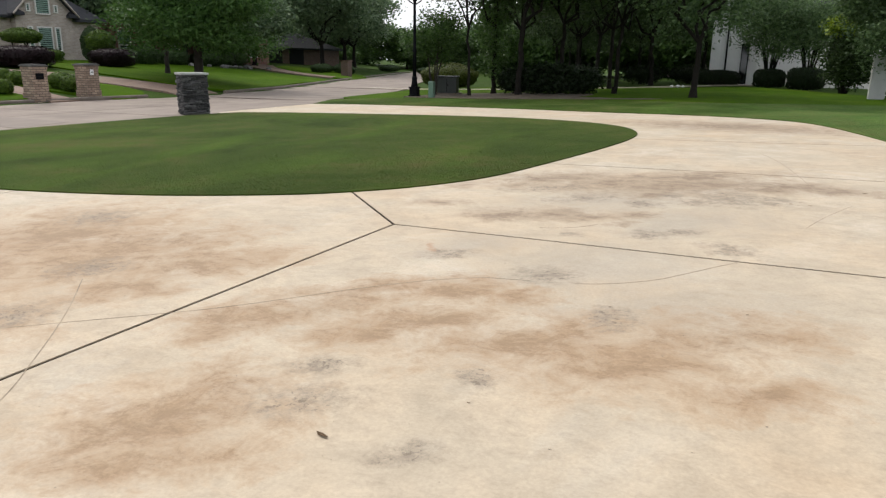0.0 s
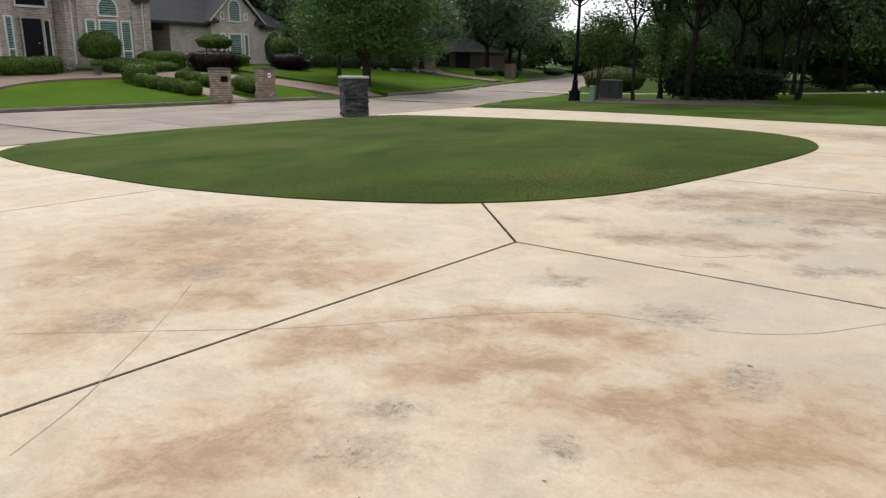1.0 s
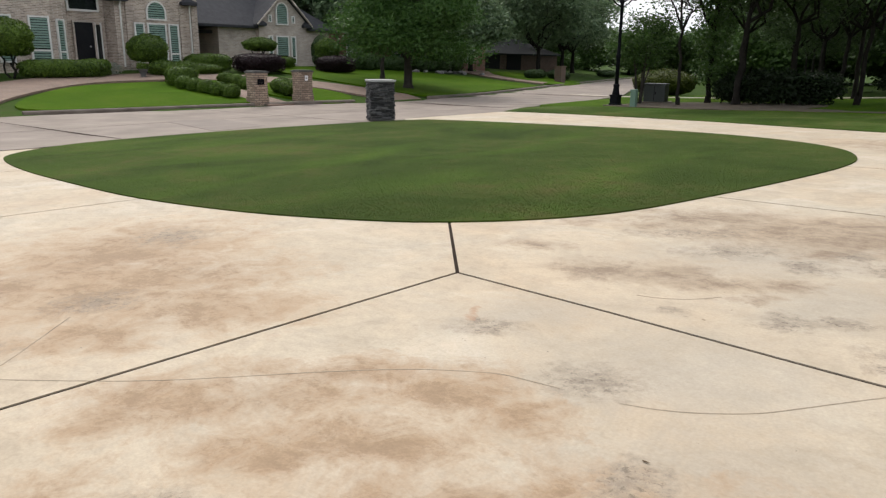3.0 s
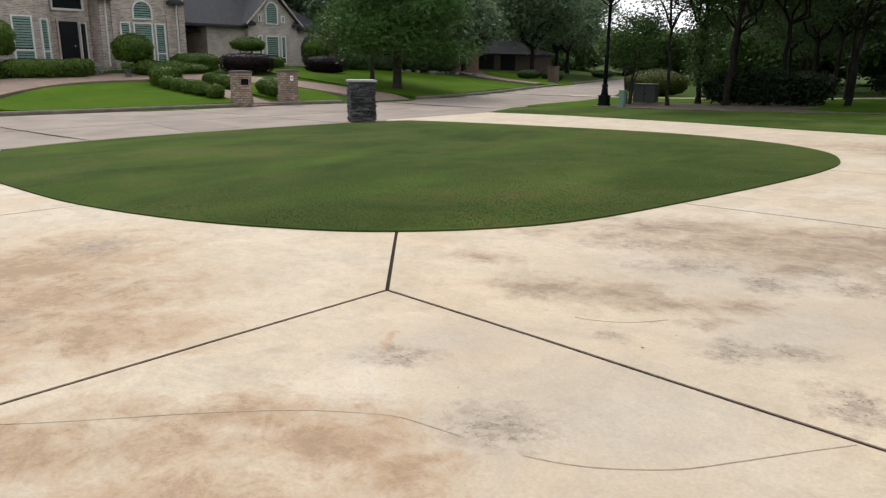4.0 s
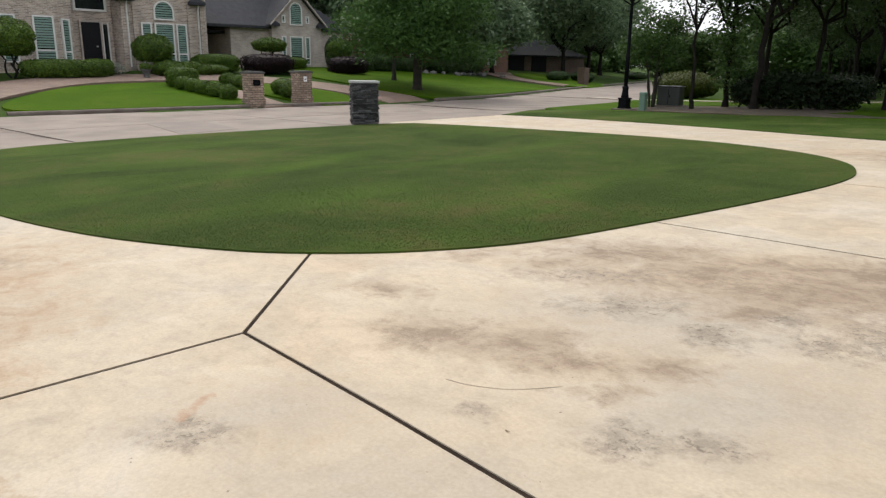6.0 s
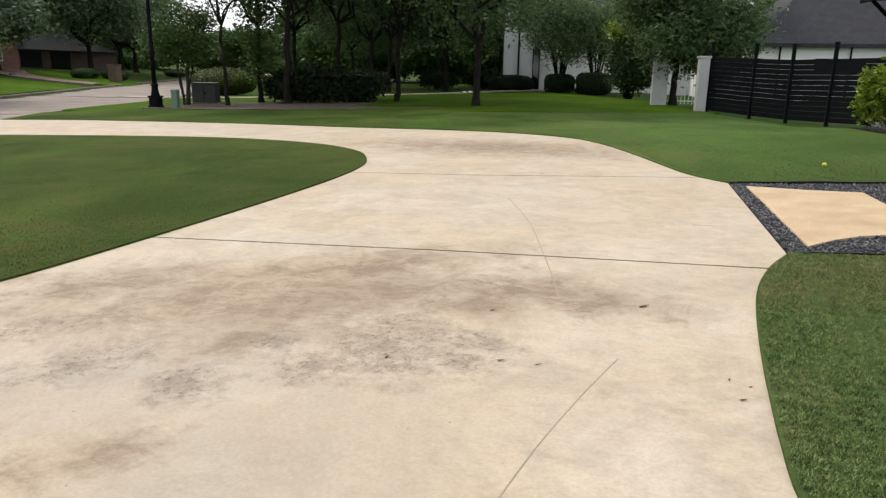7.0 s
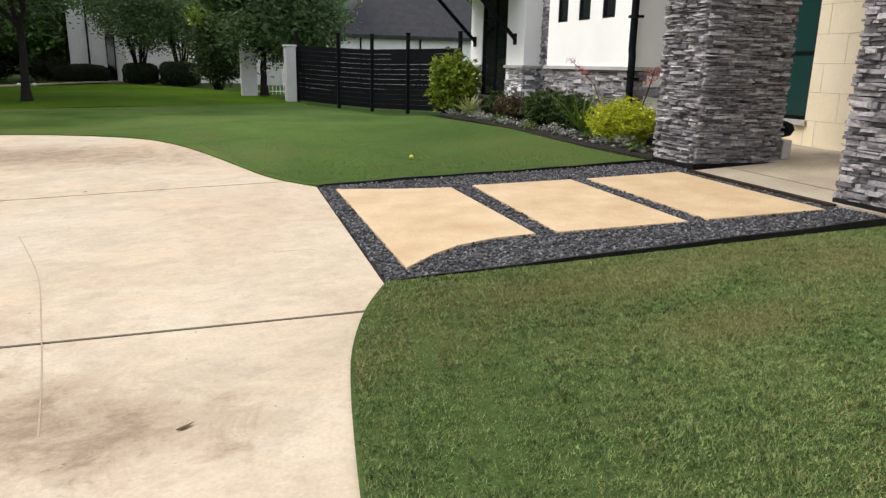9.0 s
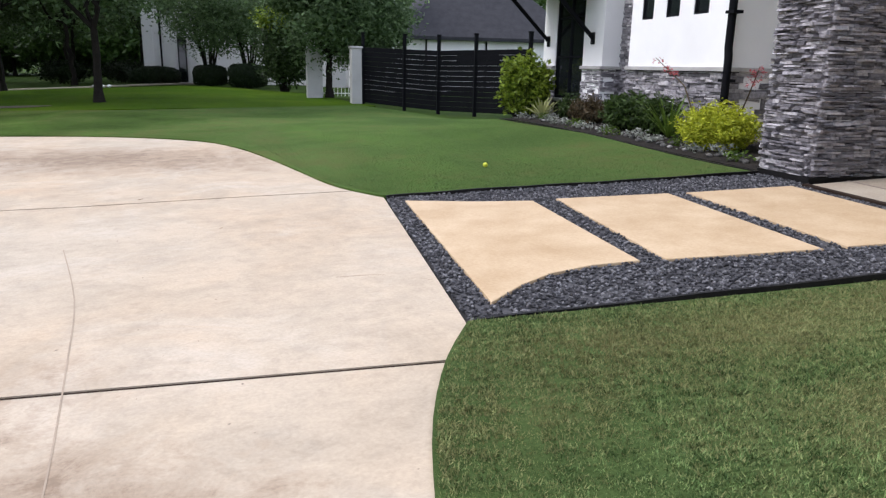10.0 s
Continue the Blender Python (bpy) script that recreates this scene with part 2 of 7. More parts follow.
def mathn(nodes, links, op, a, b=0.0, c=0.0):
    m = nodes.new("ShaderNodeMath")
    m.operation = op
    for i, val in enumerate((a, b, c)):
        if isinstance(val, (int, float)):
            m.inputs[i].default_value = val
        else:
            links.new(val, m.inputs[i])
    return m.outputs[0]


def bump(nodes, links, bsdf, height, strength=0.3, distance=0.01):
    b = nodes.new("ShaderNodeBump")
    b.inputs["Strength"].default_value = strength
    b.inputs["Distance"].default_value = distance
    links.new(height, b.inputs["Height"])
    links.new(b.outputs["Normal"], bsdf.inputs["Normal"])


def mottled(name, c1, c2, scale=2.0, fine=40.0, rough=0.8, metal=0.0, relief=0.2, where="Position", depth=0.01, spread=0.5):
    """A surface of two near colours with broad patches and a fine grain."""
    m, n, l, b = material(name, rough, metal)
    v = coords(n, l, where=where)
    broad = noise_node(n, l, v, scale, 5)
    grain = noise_node(n, l, v, fine, 3)
    f = mathn(n, l, "ADD", mathn(n, l, "MULTIPLY", broad, 0.65), mathn(n, l, "MULTIPLY", grain, 0.35))
    col = ramp(n, l, f, [(0.5 - spread / 3, c1), (0.5 + spread / 3, c2)])
    l.new(col, b.inputs["Base Color"])
    if max(c2) < 0.03:
        b.inputs["Specular IOR Level"].default_value = 0.15
    bump(n, l, b, f, relief, depth)
    return m


def leaf_material(name, dark, light, rough=0.55, thin=0.25):
    m, n, l, b = material(name, rough)
    rnd = n.new("ShaderNodeNewGeometry").outputs["Random Per Island"]
    v = coords(n, l)
    patch = noise_node(n, l, v, 0.6, 3)
    f = mathn(n, l, "ADD", mathn(n, l, "MULTIPLY", rnd, 0.6), mathn(n, l, "MULTIPLY", patch, 0.5))
    col = ramp(n, l, f, [(0.15, dark), (0.85, light)])
    l.new(col, b.inputs["Base Color"])
    b.inputs["Specular IOR Level"].default_value = 0.25
    tr = n.new("ShaderNodeBsdfTranslucent")
    l.new(col, tr.inputs["Color"])
    mx = n.new("ShaderNodeMixShader")
    mx.inputs["Fac"].default_value = thin
    l.new(b.outputs["BSDF"], mx.inputs[1])
    l.new(tr.outputs["BSDF"], mx.inputs[2])
    l.new(mx.outputs["Shader"], n["Material Output"].inputs["Surface"])
    return m


def blot(n, l, vec, x, y, rx, ry, turn=0):
    """1 at the middle of an oval patch of the plan, falling to 0 at its rim."""
    mp = n.new("ShaderNodeMapping")
    mp.vector_type = "TEXTURE"
    mp.inputs["Location"].default_value = (x, y, 0)
    mp.inputs["Rotation"].default_value = (0, 0, radians(turn))
    mp.inputs["Scale"].default_value = (rx * 1.35, ry * 1.35, 1000)
    l.new(vec, mp.inputs["Vector"])
    g = n.new("ShaderNodeTexGradient")
    g.gradient_type = "SPHERICAL"
    l.new(mp.outputs["Vector"], g.inputs["Vector"])
    return g.outputs["Fac"]


def blots(n, l, vec, rows):
    total = None
    for row in rows:
        g = blot(n, l, vec, *row)
        total = g if total is None else mathn(n, l, "MAXIMUM", total, g)
    return total


# stains on the slabs: middle, half length, half width, turn
MUD = [(-5.76, 4.12, 1.14, 1.6, 40), (-4.81, 3.59, 0.7, 0.8, 40), (-3.95, 3.87, 0.78, 0.58, 40), (-3.91, 3.27, 0.45, 0.37, 41), (-2.37, 3.85, 0.73, 0.24, 41), (-2.37, 3.52, 0.68, 0.38, 41), (-2.61, 3.17, 0.6, 0.34, 41),
       (-1.8, 3.46, 0.61, 0.34, 41), (-1.77, 4.11, 0.31, 0.31, 41), (-1.39, 4.08, 0.25, 0.32, 41), (-2.79, 2.89, 0.31, 0.35, 41), (-1.97, 3.2, 0.41, 0.25, 41), (-4.83, 4.13, 1.04, 1.0, 28), (-5.39, 3.24, 0.8, 1.1, 28),
       (-1.02, 3.39, 0.8, 0.43, 29), (-0.55, 3.3, 0.63, 0.4, 29), (-2.22, 1.97, 0.56, 0.4, 29), (-2.2, 2.35, 0.36, 0.33, 29), (-2.04, 1.72, 0.45, 0.2, 29)]
MUD_TWO = [(-0.08, 3.95, 0.55, 0.37, 29), (0.09, 3.18, 0.36, 0.24, 29), (-4.13, 2.37, 0.43, 0.56, 29)]
SILT = [(-2.56, 8.84, 1.0, 0.5, 41), (-1.76, 8.71, 0.98, 0.55, 41), (-1.12, 8.76, 1.04, 0.72, 41), (-0.7, 9.06, 0.84, 0.7, 41), (-1.14, 8.13, 0.41, 0.23, 42), (-3.43, 8.03, 0.34, 0.22, 41), (-2.41, 6.45, 0.36, 0.33, 42), (-1.87, 6.65, 0.45, 0.38, 42),
        (-1.56, 6.63, 0.4, 0.19, 42), (-1.13, 6.94, 0.25, 0.17, 42), (-1.25, 6.45, 0.2, 0.13, 42), (-3.23, 6.83, 0.3, 0.24, 41), (0.2, 9.18, 1.0, 0.4, -15), (-0.15, 8.93, 0.69, 0.35, -15), (0.67, 8.99, 0.6, 0.36, -15), (-0.89, 9.5, 1.3, 0.5, 26), (-1.0, 17.3, 3.0, 1.2, -17)]
SOOT = [(-0.94, 6.2, 0.15, 0.16, 42), (-0.63, 6.33, 0.18, 0.11, 42), (-1.19, 7.54, 0.22, 0.26, 42), (-0.42, 8.03, 0.34, 0.42, 42), (-0.3, 8.34, 0.22, 0.4, 42), (-1.83, 7.63, 0.46, 0.22, 42), (-1.49, 5.9, 0.1, 0.08, 42), (-0.67, 7.8, 0.25, 0.18, 42), (-0.99, 8.06, 0.2, 0.19, 42),
        (-2.25, 4.91, 0.21, 0.15, 42), (-2.4, 8.11, 0.59, 0.2, 41), (-1.77, 2.35, 0.27, 0.17, 29), (-1.93, 2.71, 0.19, 0.13, 29), (-4.11, 2.6, 0.29, 0.25, 28), (-6.1, 4.84, 0.37, 0.4, 27), (-1.14, 2.87, 0.1, 0.15, 29), (-1.15, 2.13, 0.15, 0.09, 29), (-0.75, 3.92, 0.16, 0.2, 29),
        (-1.35, 4.63, 0.3, 0.22, 41), (-0.91, 6.1, 0.2, 0.2, 41), (-0.22, 5.81, 0.2, 0.28, 41), (-4.55, 3.5, 0.28, 0.3, 40), (0.04, 8.22, 0.29, 0.17, -15), (0.03, 7.96, 0.24, 0.16, -15)]
DULL = [(-1.12, 4.95, 0.94, 0.8, 41), (-0.67, 6.85, 0.96, 0.64, 42), (-2.1, 5.31, 0.7, 0.41, 42), (-1.5, 7.55, 1.3, 0.7, 40), (-0.38, 4.21, 0.88, 0.67, 29)]
RUST = [(-2.42, 4.95, 0.04, 0.06, 42), (-2.47, 5.07, 0.03, 0.09, 42)]


def concrete_drive():
    """Cream driveway concrete: brown mud stains, grey scuffs and dark pits where they lie on the slab."""
    m, n, l, b = material("driveway_concrete", 0.75)
    v = coords(n, l)
    broad = noise_node(n, l, v, 0.45, 5, 0.6, 0.4)
    cloud = noise_node(n, l, v, 1.5, 10, 0.70, 0.9)
    mid = noise_node(n, l, v, 3.6, 12, 0.74, 0.6)
    fibre = noise_node(n, l, coords(n, l, (1.0, 1.5, 1.0)), 10, 10, 0.78, 0.3)
    fine = noise_node(n, l, v, 60, 4, 0.6)
    pit = noise_node(n, l, v, 30, 4, 0.62, 0.8)
    col = ramp(n, l, broad, [(0.3, (0.445, 0.383, 0.294)), (0.5, (0.460, 0.378, 0.276)), (0.72, (0.452, 0.345, 0.232))])
    pale = noise_node(n, l, v, 0.8, 8, 0.68, 0.6)
    col = mix(n, l, ramp(n, l, pale, [(0.5, grey(0)), (0.68, grey(0.6))]), col, (0.515, 0.465, 0.385))
    haze = ramp(n, l, cloud, [(0.42, grey(0)), (0.56, grey(0.3)), (0.74, grey(0.62))])
    col = mix(n, l, haze, col, (0.305, 0.260, 0.194))
    pos = n.new("ShaderNodeNewGeometry").outputs["Position"]
    wob = n.new("ShaderNodeTexNoise")
    wob.inputs["Scale"].default_value = 2.2
    wob.inputs["Detail"].default_value = 9
    wob.inputs["Roughness"].default_value = 0.68
    l.new(pos, wob.inputs["Vector"])
    add = n.new("ShaderNodeMixRGB")
    add.blend_type = "LINEAR_LIGHT"
    add.inputs["Fac"].default_value = 0.42
    l.new(pos, add.inputs["Color1"])
    l.new(wob.outputs["Color"], add.inputs["Color2"])
    warped = add.outputs["Color"]
    near = n.new("ShaderNodeMixRGB")
    near.blend_type = "LINEAR_LIGHT"
    near.inputs["Fac"].default_value = 0.12
    l.new(pos, near.inputs["Color1"])
    l.new(wob.outputs["Color"], near.inputs["Color2"])
    close = near.outputs["Color"]

    def stain(col, where, gain, start, full, most, tint, grainy, contrast=2.2):
        s = mathn(n, l, "ADD", mathn(n, l, "MULTIPLY", where, gain), mathn(n, l, "MULTIPLY_ADD", grainy, contrast, 0.5 - contrast / 2))
        f = ramp(n, l, s, [(start, grey(0)), ((start + full) / 2, grey(most * 0.42)), (full, grey(most))])
        f = mathn(n, l, "MULTIPLY", f, ramp(n, l, where, [(0.0, grey(0)), (0.12, grey(1))]))
        return mix(n, l, f, col, tint)

    soft = mathn(n, l, "ADD", mathn(n, l, "MULTIPLY", mid, 0.6), mathn(n, l, "MULTIPLY", cloud, 0.4))
    streaky = mathn(n, l, "ADD", mathn(n, l, "MULTIPLY", mid, 0.55), mathn(n, l, "MULTIPLY", fibre, 0.45))
    speck = noise_node(n, l, v, 9, 10, 0.78, 0.2)
    mud, silt, soot = blots(n, l, warped, MUD + MUD_TWO), blots(n, l, warped, SILT), blots(n, l, close, SOOT)
    col = stain(col, blots(n, l, warped, DULL), 0.5, 0.50, 0.95, 0.55, (0.315, 0.275, 0.220), streaky)
    col = stain(col, mud, 0.55, 0.46, 1.0, 0.85, (0.385, 0.258, 0.152), soft)
    col = stain(col, mud, 0.42, 0.60, 0.98, 0.74, (0.195, 0.132, 0.078), streaky)
    col = stain(col, silt, 0.52, 0.48, 1.0, 0.85, (0.338, 0.256, 0.174), soft)
    col = stain(col, silt, 0.40, 0.58, 0.96, 0.85, (0.185, 0.135, 0.092), streaky)
    col = stain(col, soot, 0.45, 0.54, 1.0, 0.75, (0.215, 0.175, 0.132), speck)
    pits = mathn(n, l, "MULTIPLY", ramp(n, l, pit, [(0.53, grey(0)), (0.66, grey(0.6))]), ramp(n, l, mathn(n, l, "MULTIPLY", soot, mathn(n, l, "MULTIPLY_ADD", speck, 2.0, 0.0)), [(0.3, grey(0)), (0.62, grey(1))]))
    col = mix(n, l, pits, col, (0.085, 0.065, 0.048))
    col = stain(col, blots(n, l, close, RUST), 0.5, 0.46, 0.90, 0.5, (0.33, 0.17, 0.09), speck)
    col = mix(n, l, 1.0, col, ramp(n, l, fibre, [(0.3, grey(0.84)), (0.5, grey(1.0)), (0.7, grey(1.05))]), "MULTIPLY")
    col = mix(n, l, 1.0, col, ramp(n, l, mid, [(0.3, grey(0.88)), (0.5, grey(1.0)), (0.7, grey(1.04))]), "MULTIPLY")
    col = mix(n, l, 1.0, col, ramp(n, l, fine, [(0.3, grey(0.90)), (0.7, grey(1.05))]), "MULTIPLY")
    dots = noise_node(n, l, v, 24, 2, 0.5)
    col = mix(n, l, ramp(n, l, dots, [(0.76, grey(0)), (0.80, grey(0.8))]), col, (0.12, 0.095, 0.07))
    l.new(col, b.inputs["Base Color"])
    b.inputs["Specular IOR Level"].default_value = 0.3
    bump(n, l, b, mathn(n, l, "SUBTRACT", fine, mathn(n, l, "MULTIPLY", pits, 1.5)), 0.2, 0.004)
    return m


THATCH = [(2.75, 9.75, 0.9, 0.4, 0), (3.4, 9.75, 0.9, 0.35, 10), (3.6, 8.95, 0.6, 0.25, 0), (4.8, 9.5, 0.8, 0.4, 0), (4.2, 9.85, 1.2, 0.3, 0), (2.0, 9.3, 0.5, 0.35, 30), (3.2, 7.6, 0.5, 0.3, 20), (2.3, 7.2, 0.4, 0.25, 0), (4.6, 8.3, 0.4, 0.2, 0)]


def lawn_material(name, dark, light, dry, dry_amount=0.5, fine=90, streaks=0.3, west=None):
    m, n, l, b = material(name, 0.95)
    v = coords(n, l)
    broad = noise_node(n, l, v, 0.35, 4, 0.6, 0.5)
    mid = noise_node(n, l, v, 2.2, 6, 0.7)
    tuft = noise_node(n, l, v, fine * 0.25, 5, 0.75)
    grain = noise_node(n, l, v, fine, 3, 0.7)
    f = mathn(n, l, "ADD", mathn(n, l, "MULTIPLY", broad, 0.40), mathn(n, l, "ADD", mathn(n, l, "MULTIPLY", grain, 0.30), mathn(n, l, "MULTIPLY", tuft, 0.30)))
    col = ramp(n, l, f, [(0.36, dark), (0.64, light)])
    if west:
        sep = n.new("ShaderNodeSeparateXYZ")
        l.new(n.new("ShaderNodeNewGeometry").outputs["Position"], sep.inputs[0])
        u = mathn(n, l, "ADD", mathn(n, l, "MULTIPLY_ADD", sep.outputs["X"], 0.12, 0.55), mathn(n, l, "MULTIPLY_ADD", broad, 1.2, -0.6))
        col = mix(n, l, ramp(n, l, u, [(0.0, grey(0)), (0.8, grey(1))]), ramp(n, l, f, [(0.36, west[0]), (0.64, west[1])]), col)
    streak = noise_node(n, l, coords(n, l, (0.5, 0.16, 1.0)), 1.0, 5, 0.6, 0.6)
    lush = tuple(c * k for c, k in zip(light, (1.05, 1.22, 0.8)))
    col = mix(n, l, ramp(n, l, streak, [(0.5, grey(0)), (0.72, grey(streaks))]), col, lush)
    fd = ramp(n, l, mathn(n, l, "MULTIPLY", mid, broad), [(0.24, grey(0)), (0.42, grey(dry_amount))])
    col = mix(n, l, fd, col, dry)
    l.new(col, b.inputs["Base Color"])
    b.inputs["Specular IOR Level"].default_value = 0.05
    bump(n, l, b, grain, 0.6, 0.02)
    return m


def blade_material(name, dark, light, dry):
    m, n, l, b = material(name, 0.75)
    rnd = n.new("ShaderNodeNewGeometry").outputs["Random Per Island"]
    v = coords(n, l)
    broad = noise_node(n, l, v, 0.5, 4, 0.6, 0.5)
    mid = noise_node(n, l, v, 2.4, 6, 0.7)
    clump = noise_node(n, l, v, 22, 4, 0.7)
    f = mathn(n, l, "ADD", mathn(n, l, "MULTIPLY", rnd, 0.5), mathn(n, l, "MULTIPLY", broad, 0.45))
    f = mathn(n, l, "ADD", f, mathn(n, l, "ADD", mathn(n, l, "MULTIPLY_ADD", clump, 1.5, -0.75), mathn(n, l, "MULTIPLY_ADD", mid, 0.7, -0.35)))
    col = ramp(n, l, f, [(0.15, dark), (0.55, tuple(0.55 * p + 0.45 * q for p, q in zip(dark, light))), (0.9, light)])
    patch = mathn(n, l, "ADD", mathn(n, l, "MULTIPLY", blots(n, l, v, THATCH), 0.40), mathn(n, l, "MULTIPLY", mid, mathn(n, l, "ADD", rnd, 0.35)))
    fd = ramp(n, l, patch, [(0.38, grey(0)), (0.64, grey(0.64))])
    col = mix(n, l, fd, col, dry)
    l.new(col, b.inputs["Base Color"])
    b.inputs["Specular IOR Level"].default_value = 0.15
    return m


def brick_material(name, c1, c2, mortar, scale=1.0, where="Object", swap=False):
    """Running-bond brick with sunken mortar; u runs along y or x, v up."""
    m, n, l, b = material(name, 0.85)
    src = n.new("ShaderNodeNewGeometry").outputs["Position"]
    sep = n.new("ShaderNodeSeparateXYZ")
    l.new(src, sep.inputs[0])
    com = n.new("ShaderNodeCombineXYZ")
    if swap:
        l.new(sep.outputs["X"], com.inputs["X"])
        l.new(sep.outputs["Y"], com.inputs["Y"])
    else:
        l.new(mathn(n, l, "ADD", sep.outputs["X"], sep.outputs["Y"]), com.inputs["X"])
        l.new(sep.outputs["Z"], com.inputs["Y"])
    br = n.new("ShaderNodeTexBrick")
    br.inputs["Scale"].default_value = 1.0
    br.inputs["Brick Width"].default_value = 0.21 * scale
    br.inputs["Row Height"].default_value = 0.075 * scale
    br.inputs["Mortar Size"].default_value = 0.009 * scale
    br.inputs["Mortar Smooth"].default_value = 0.3
    br.inputs["Color1"].default_value = (*c1, 1)
    br.inputs["Color2"].default_value = (*c2, 1)
    br.inputs["Mortar"].default_value = (*mortar, 1)
    l.new(com.outputs[0], br.inputs["Vector"])
    v = coords(n, l)
    stain = noise_node(n, l, v, 1.2, 5)
    col = mix(n, l, 1.0, br.outputs["Color"], ramp(n, l, stain, [(0.3, grey(0.8)), (0.7, grey(1.12))]), "MULTIPLY")
    l.new(col, b.inputs["Base Color"])
    bump(n, l, b, mathn(n, l, "SUBTRACT", 1.0, br.outputs["Fac"]), 0.6, 0.01)
    return m


def stone_material(name, stops, rough=0.85):
    """Split stone: each piece has its own grey."""
    m, n, l, b = material(name, rough)
    rnd = n.new("ShaderNodeObjectInfo").outputs["Random"]
    isl = n.new("ShaderNodeNewGeometry").outputs["Random Per Island"]
    v = coords(n, l)
    grain = noise_node(n, l, v, 20, 8, 0.72)
    broad = noise_node(n, l, v, 5, 4)
    f = mathn(n, l, "FRACT", mathn(n, l, "ADD", rnd, isl))
    f = mathn(n, l, "ADD", mathn(n, l, "MULTIPLY", f, 0.7), mathn(n, l, "MULTIPLY", broad, 0.3))
    col = ramp(n, l, f, stops)
    col = mix(n, l, 1.0, col, ramp(n, l, grain, [(0.3, grey(0.55)), (0.7, grey(1.3))]), "MULTIPLY")
    l.new(col, b.inputs["Base Color"])
    bump(n, l, b, grain, 1.0, 0.03)
    return m


def glass_material(name, tint, rough=0.06):
    m, n, l, b = material(name, rough)
    b.inputs["Base Color"].default_value = (*tint, 1)
    b.inputs["Specular IOR Level"].default_value = 0.7
    return m


M = {}
M["drive"] = concrete_drive()
M["street"] = mottled("street_concrete", (0.140, 0.110, 0.088), (0.262, 0.215, 0.178), 0.6, 45, 0.85, relief=0.15)
M["patch"] = mottled("grey_patch_concrete", (0.150, 0.120, 0.100), (0.210, 0.170, 0.142), 1.0, 50, 0.85)
M["joint"] = mottled("joint_filler", (0.014, 0.009, 0.007), (0.040, 0.027, 0.019), 3, 60, 0.95)
M["joint"].node_tree.nodes["Principled BSDF"].inputs["Specular IOR Level"].default_value = 0.1
M["kerb"] = mottled("kerb_concrete", (0.075, 0.058, 0.046), (0.165, 0.135, 0.11), 1.5, 50, 0.9)
M["lawn"] = lawn_material("clipped_lawn", (0.016, 0.029, 0.006), (0.064, 0.096, 0.020), (0.082, 0.070, 0.026), 0.75, streaks=0.6)
M["lawn_light"] = lawn_material("pale_clipped_lawn", (0.026, 0.046, 0.012), (0.085, 0.126, 0.040), (0.095, 0.078, 0.034), 0.6)
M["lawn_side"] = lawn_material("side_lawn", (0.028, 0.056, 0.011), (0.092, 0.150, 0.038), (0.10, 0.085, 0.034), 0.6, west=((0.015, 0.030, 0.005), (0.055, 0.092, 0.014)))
M["lawn_far"] = lawn_material("bright_lawn", (0.026, 0.062, 0.002), (0.062, 0.118, 0.003), (0.075, 0.085, 0.012), 0.4, 30)
M["ground"] = lawn_material("ground_grass", (0.022, 0.045, 0.008), (0.045, 0.08, 0.014), (0.06, 0.055, 0.025), 0.5, 25)
M["blades"] = blade_material("grass_blade", (0.024, 0.054, 0.012), (0.285, 0.420, 0.145), (0.230, 0.190, 0.085))
M["blades_side"] = blade_material("side_grass_blade", (0.055, 0.098, 0.028), (0.150, 0.225, 0.072), (0.13, 0.130, 0.055))
M["blades_dark"] = blade_material("island_grass_blade", (0.030, 0.056, 0.010), (0.110, 0.165, 0.036), (0.12, 0.105, 0.04))
M["thatch"] = mottled("dead_turf", (0.05, 0.055, 0.02), (0.13, 0.095, 0.05), 8, 40, 0.95)
M["soil"] = mottled("bare_soil", (0.028, 0.024, 0.012), (0.105, 0.072, 0.046), 2.4, 30, 0.95, relief=0.6, depth=0.03)
M["gravel"] = stone_material("slate_gravel", [(0.1, (0.014, 0.014, 0.017)), (0.55, (0.075, 0.075, 0.084)), (0.95, (0.30, 0.30, 0.31))])
M["gravel_bed"] = mottled("gravel_bed", (0.02, 0.02, 0.022), (0.07, 0.07, 0.075), 12, 60, 0.95, relief=0.8)
M["paver"] = mottled("tan_paver", (0.37, 0.255, 0.135), (0.51, 0.39, 0.245), 2.4, 50, 0.75, relief=0.15)
M["porch"] = mottled("porch_concrete", (0.24, 0.20, 0.15), (0.42, 0.37, 0.29), 1.5, 40, 0.7, relief=0.15)
M["steel"] = mottled("black_edging", (0.006, 0.006, 0.006), (0.016, 0.015, 0.015), 6, 60, 0.6, 0.3)
M["black"] = mottled("black_painted_metal", (0.003, 0.0035, 0.005), (0.007, 0.0075, 0.009), 4, 80, 0.8, 0.0)
M["black"].node_tree.nodes["Principled BSDF"].inputs["Specular IOR Level"].default_value = 0.08
M["stone"] = stone_material("stacked_stone", [(0.08, (0.09, 0.086, 0.095)), (0.35, (0.195, 0.185, 0.198)), (0.62, (0.315, 0.30, 0.314)), (0.95, (0.56, 0.54, 0.545))])
M["stone_dark"] = stone_material("dark_ledger_stone", [(0.1, (0.016, 0.016, 0.017)), (0.55, (0.052, 0.051, 0.052)), (0.95, (0.145, 0.142, 0.14))])
M["mortar"] = mottled("dark_mortar", (0.025, 0.025, 0.026), (0.05, 0.049, 0.049), 6, 60, 0.95)
M["cap"] = mottled("grey_cap_stone", (0.26, 0.26, 0.25), (0.38, 0.38, 0.36), 4, 60, 0.8)
M["slate_cap"] = mottled("dark_slate_cap", (0.05, 0.048, 0.046), (0.10, 0.095, 0.09), 4, 60, 0.8)
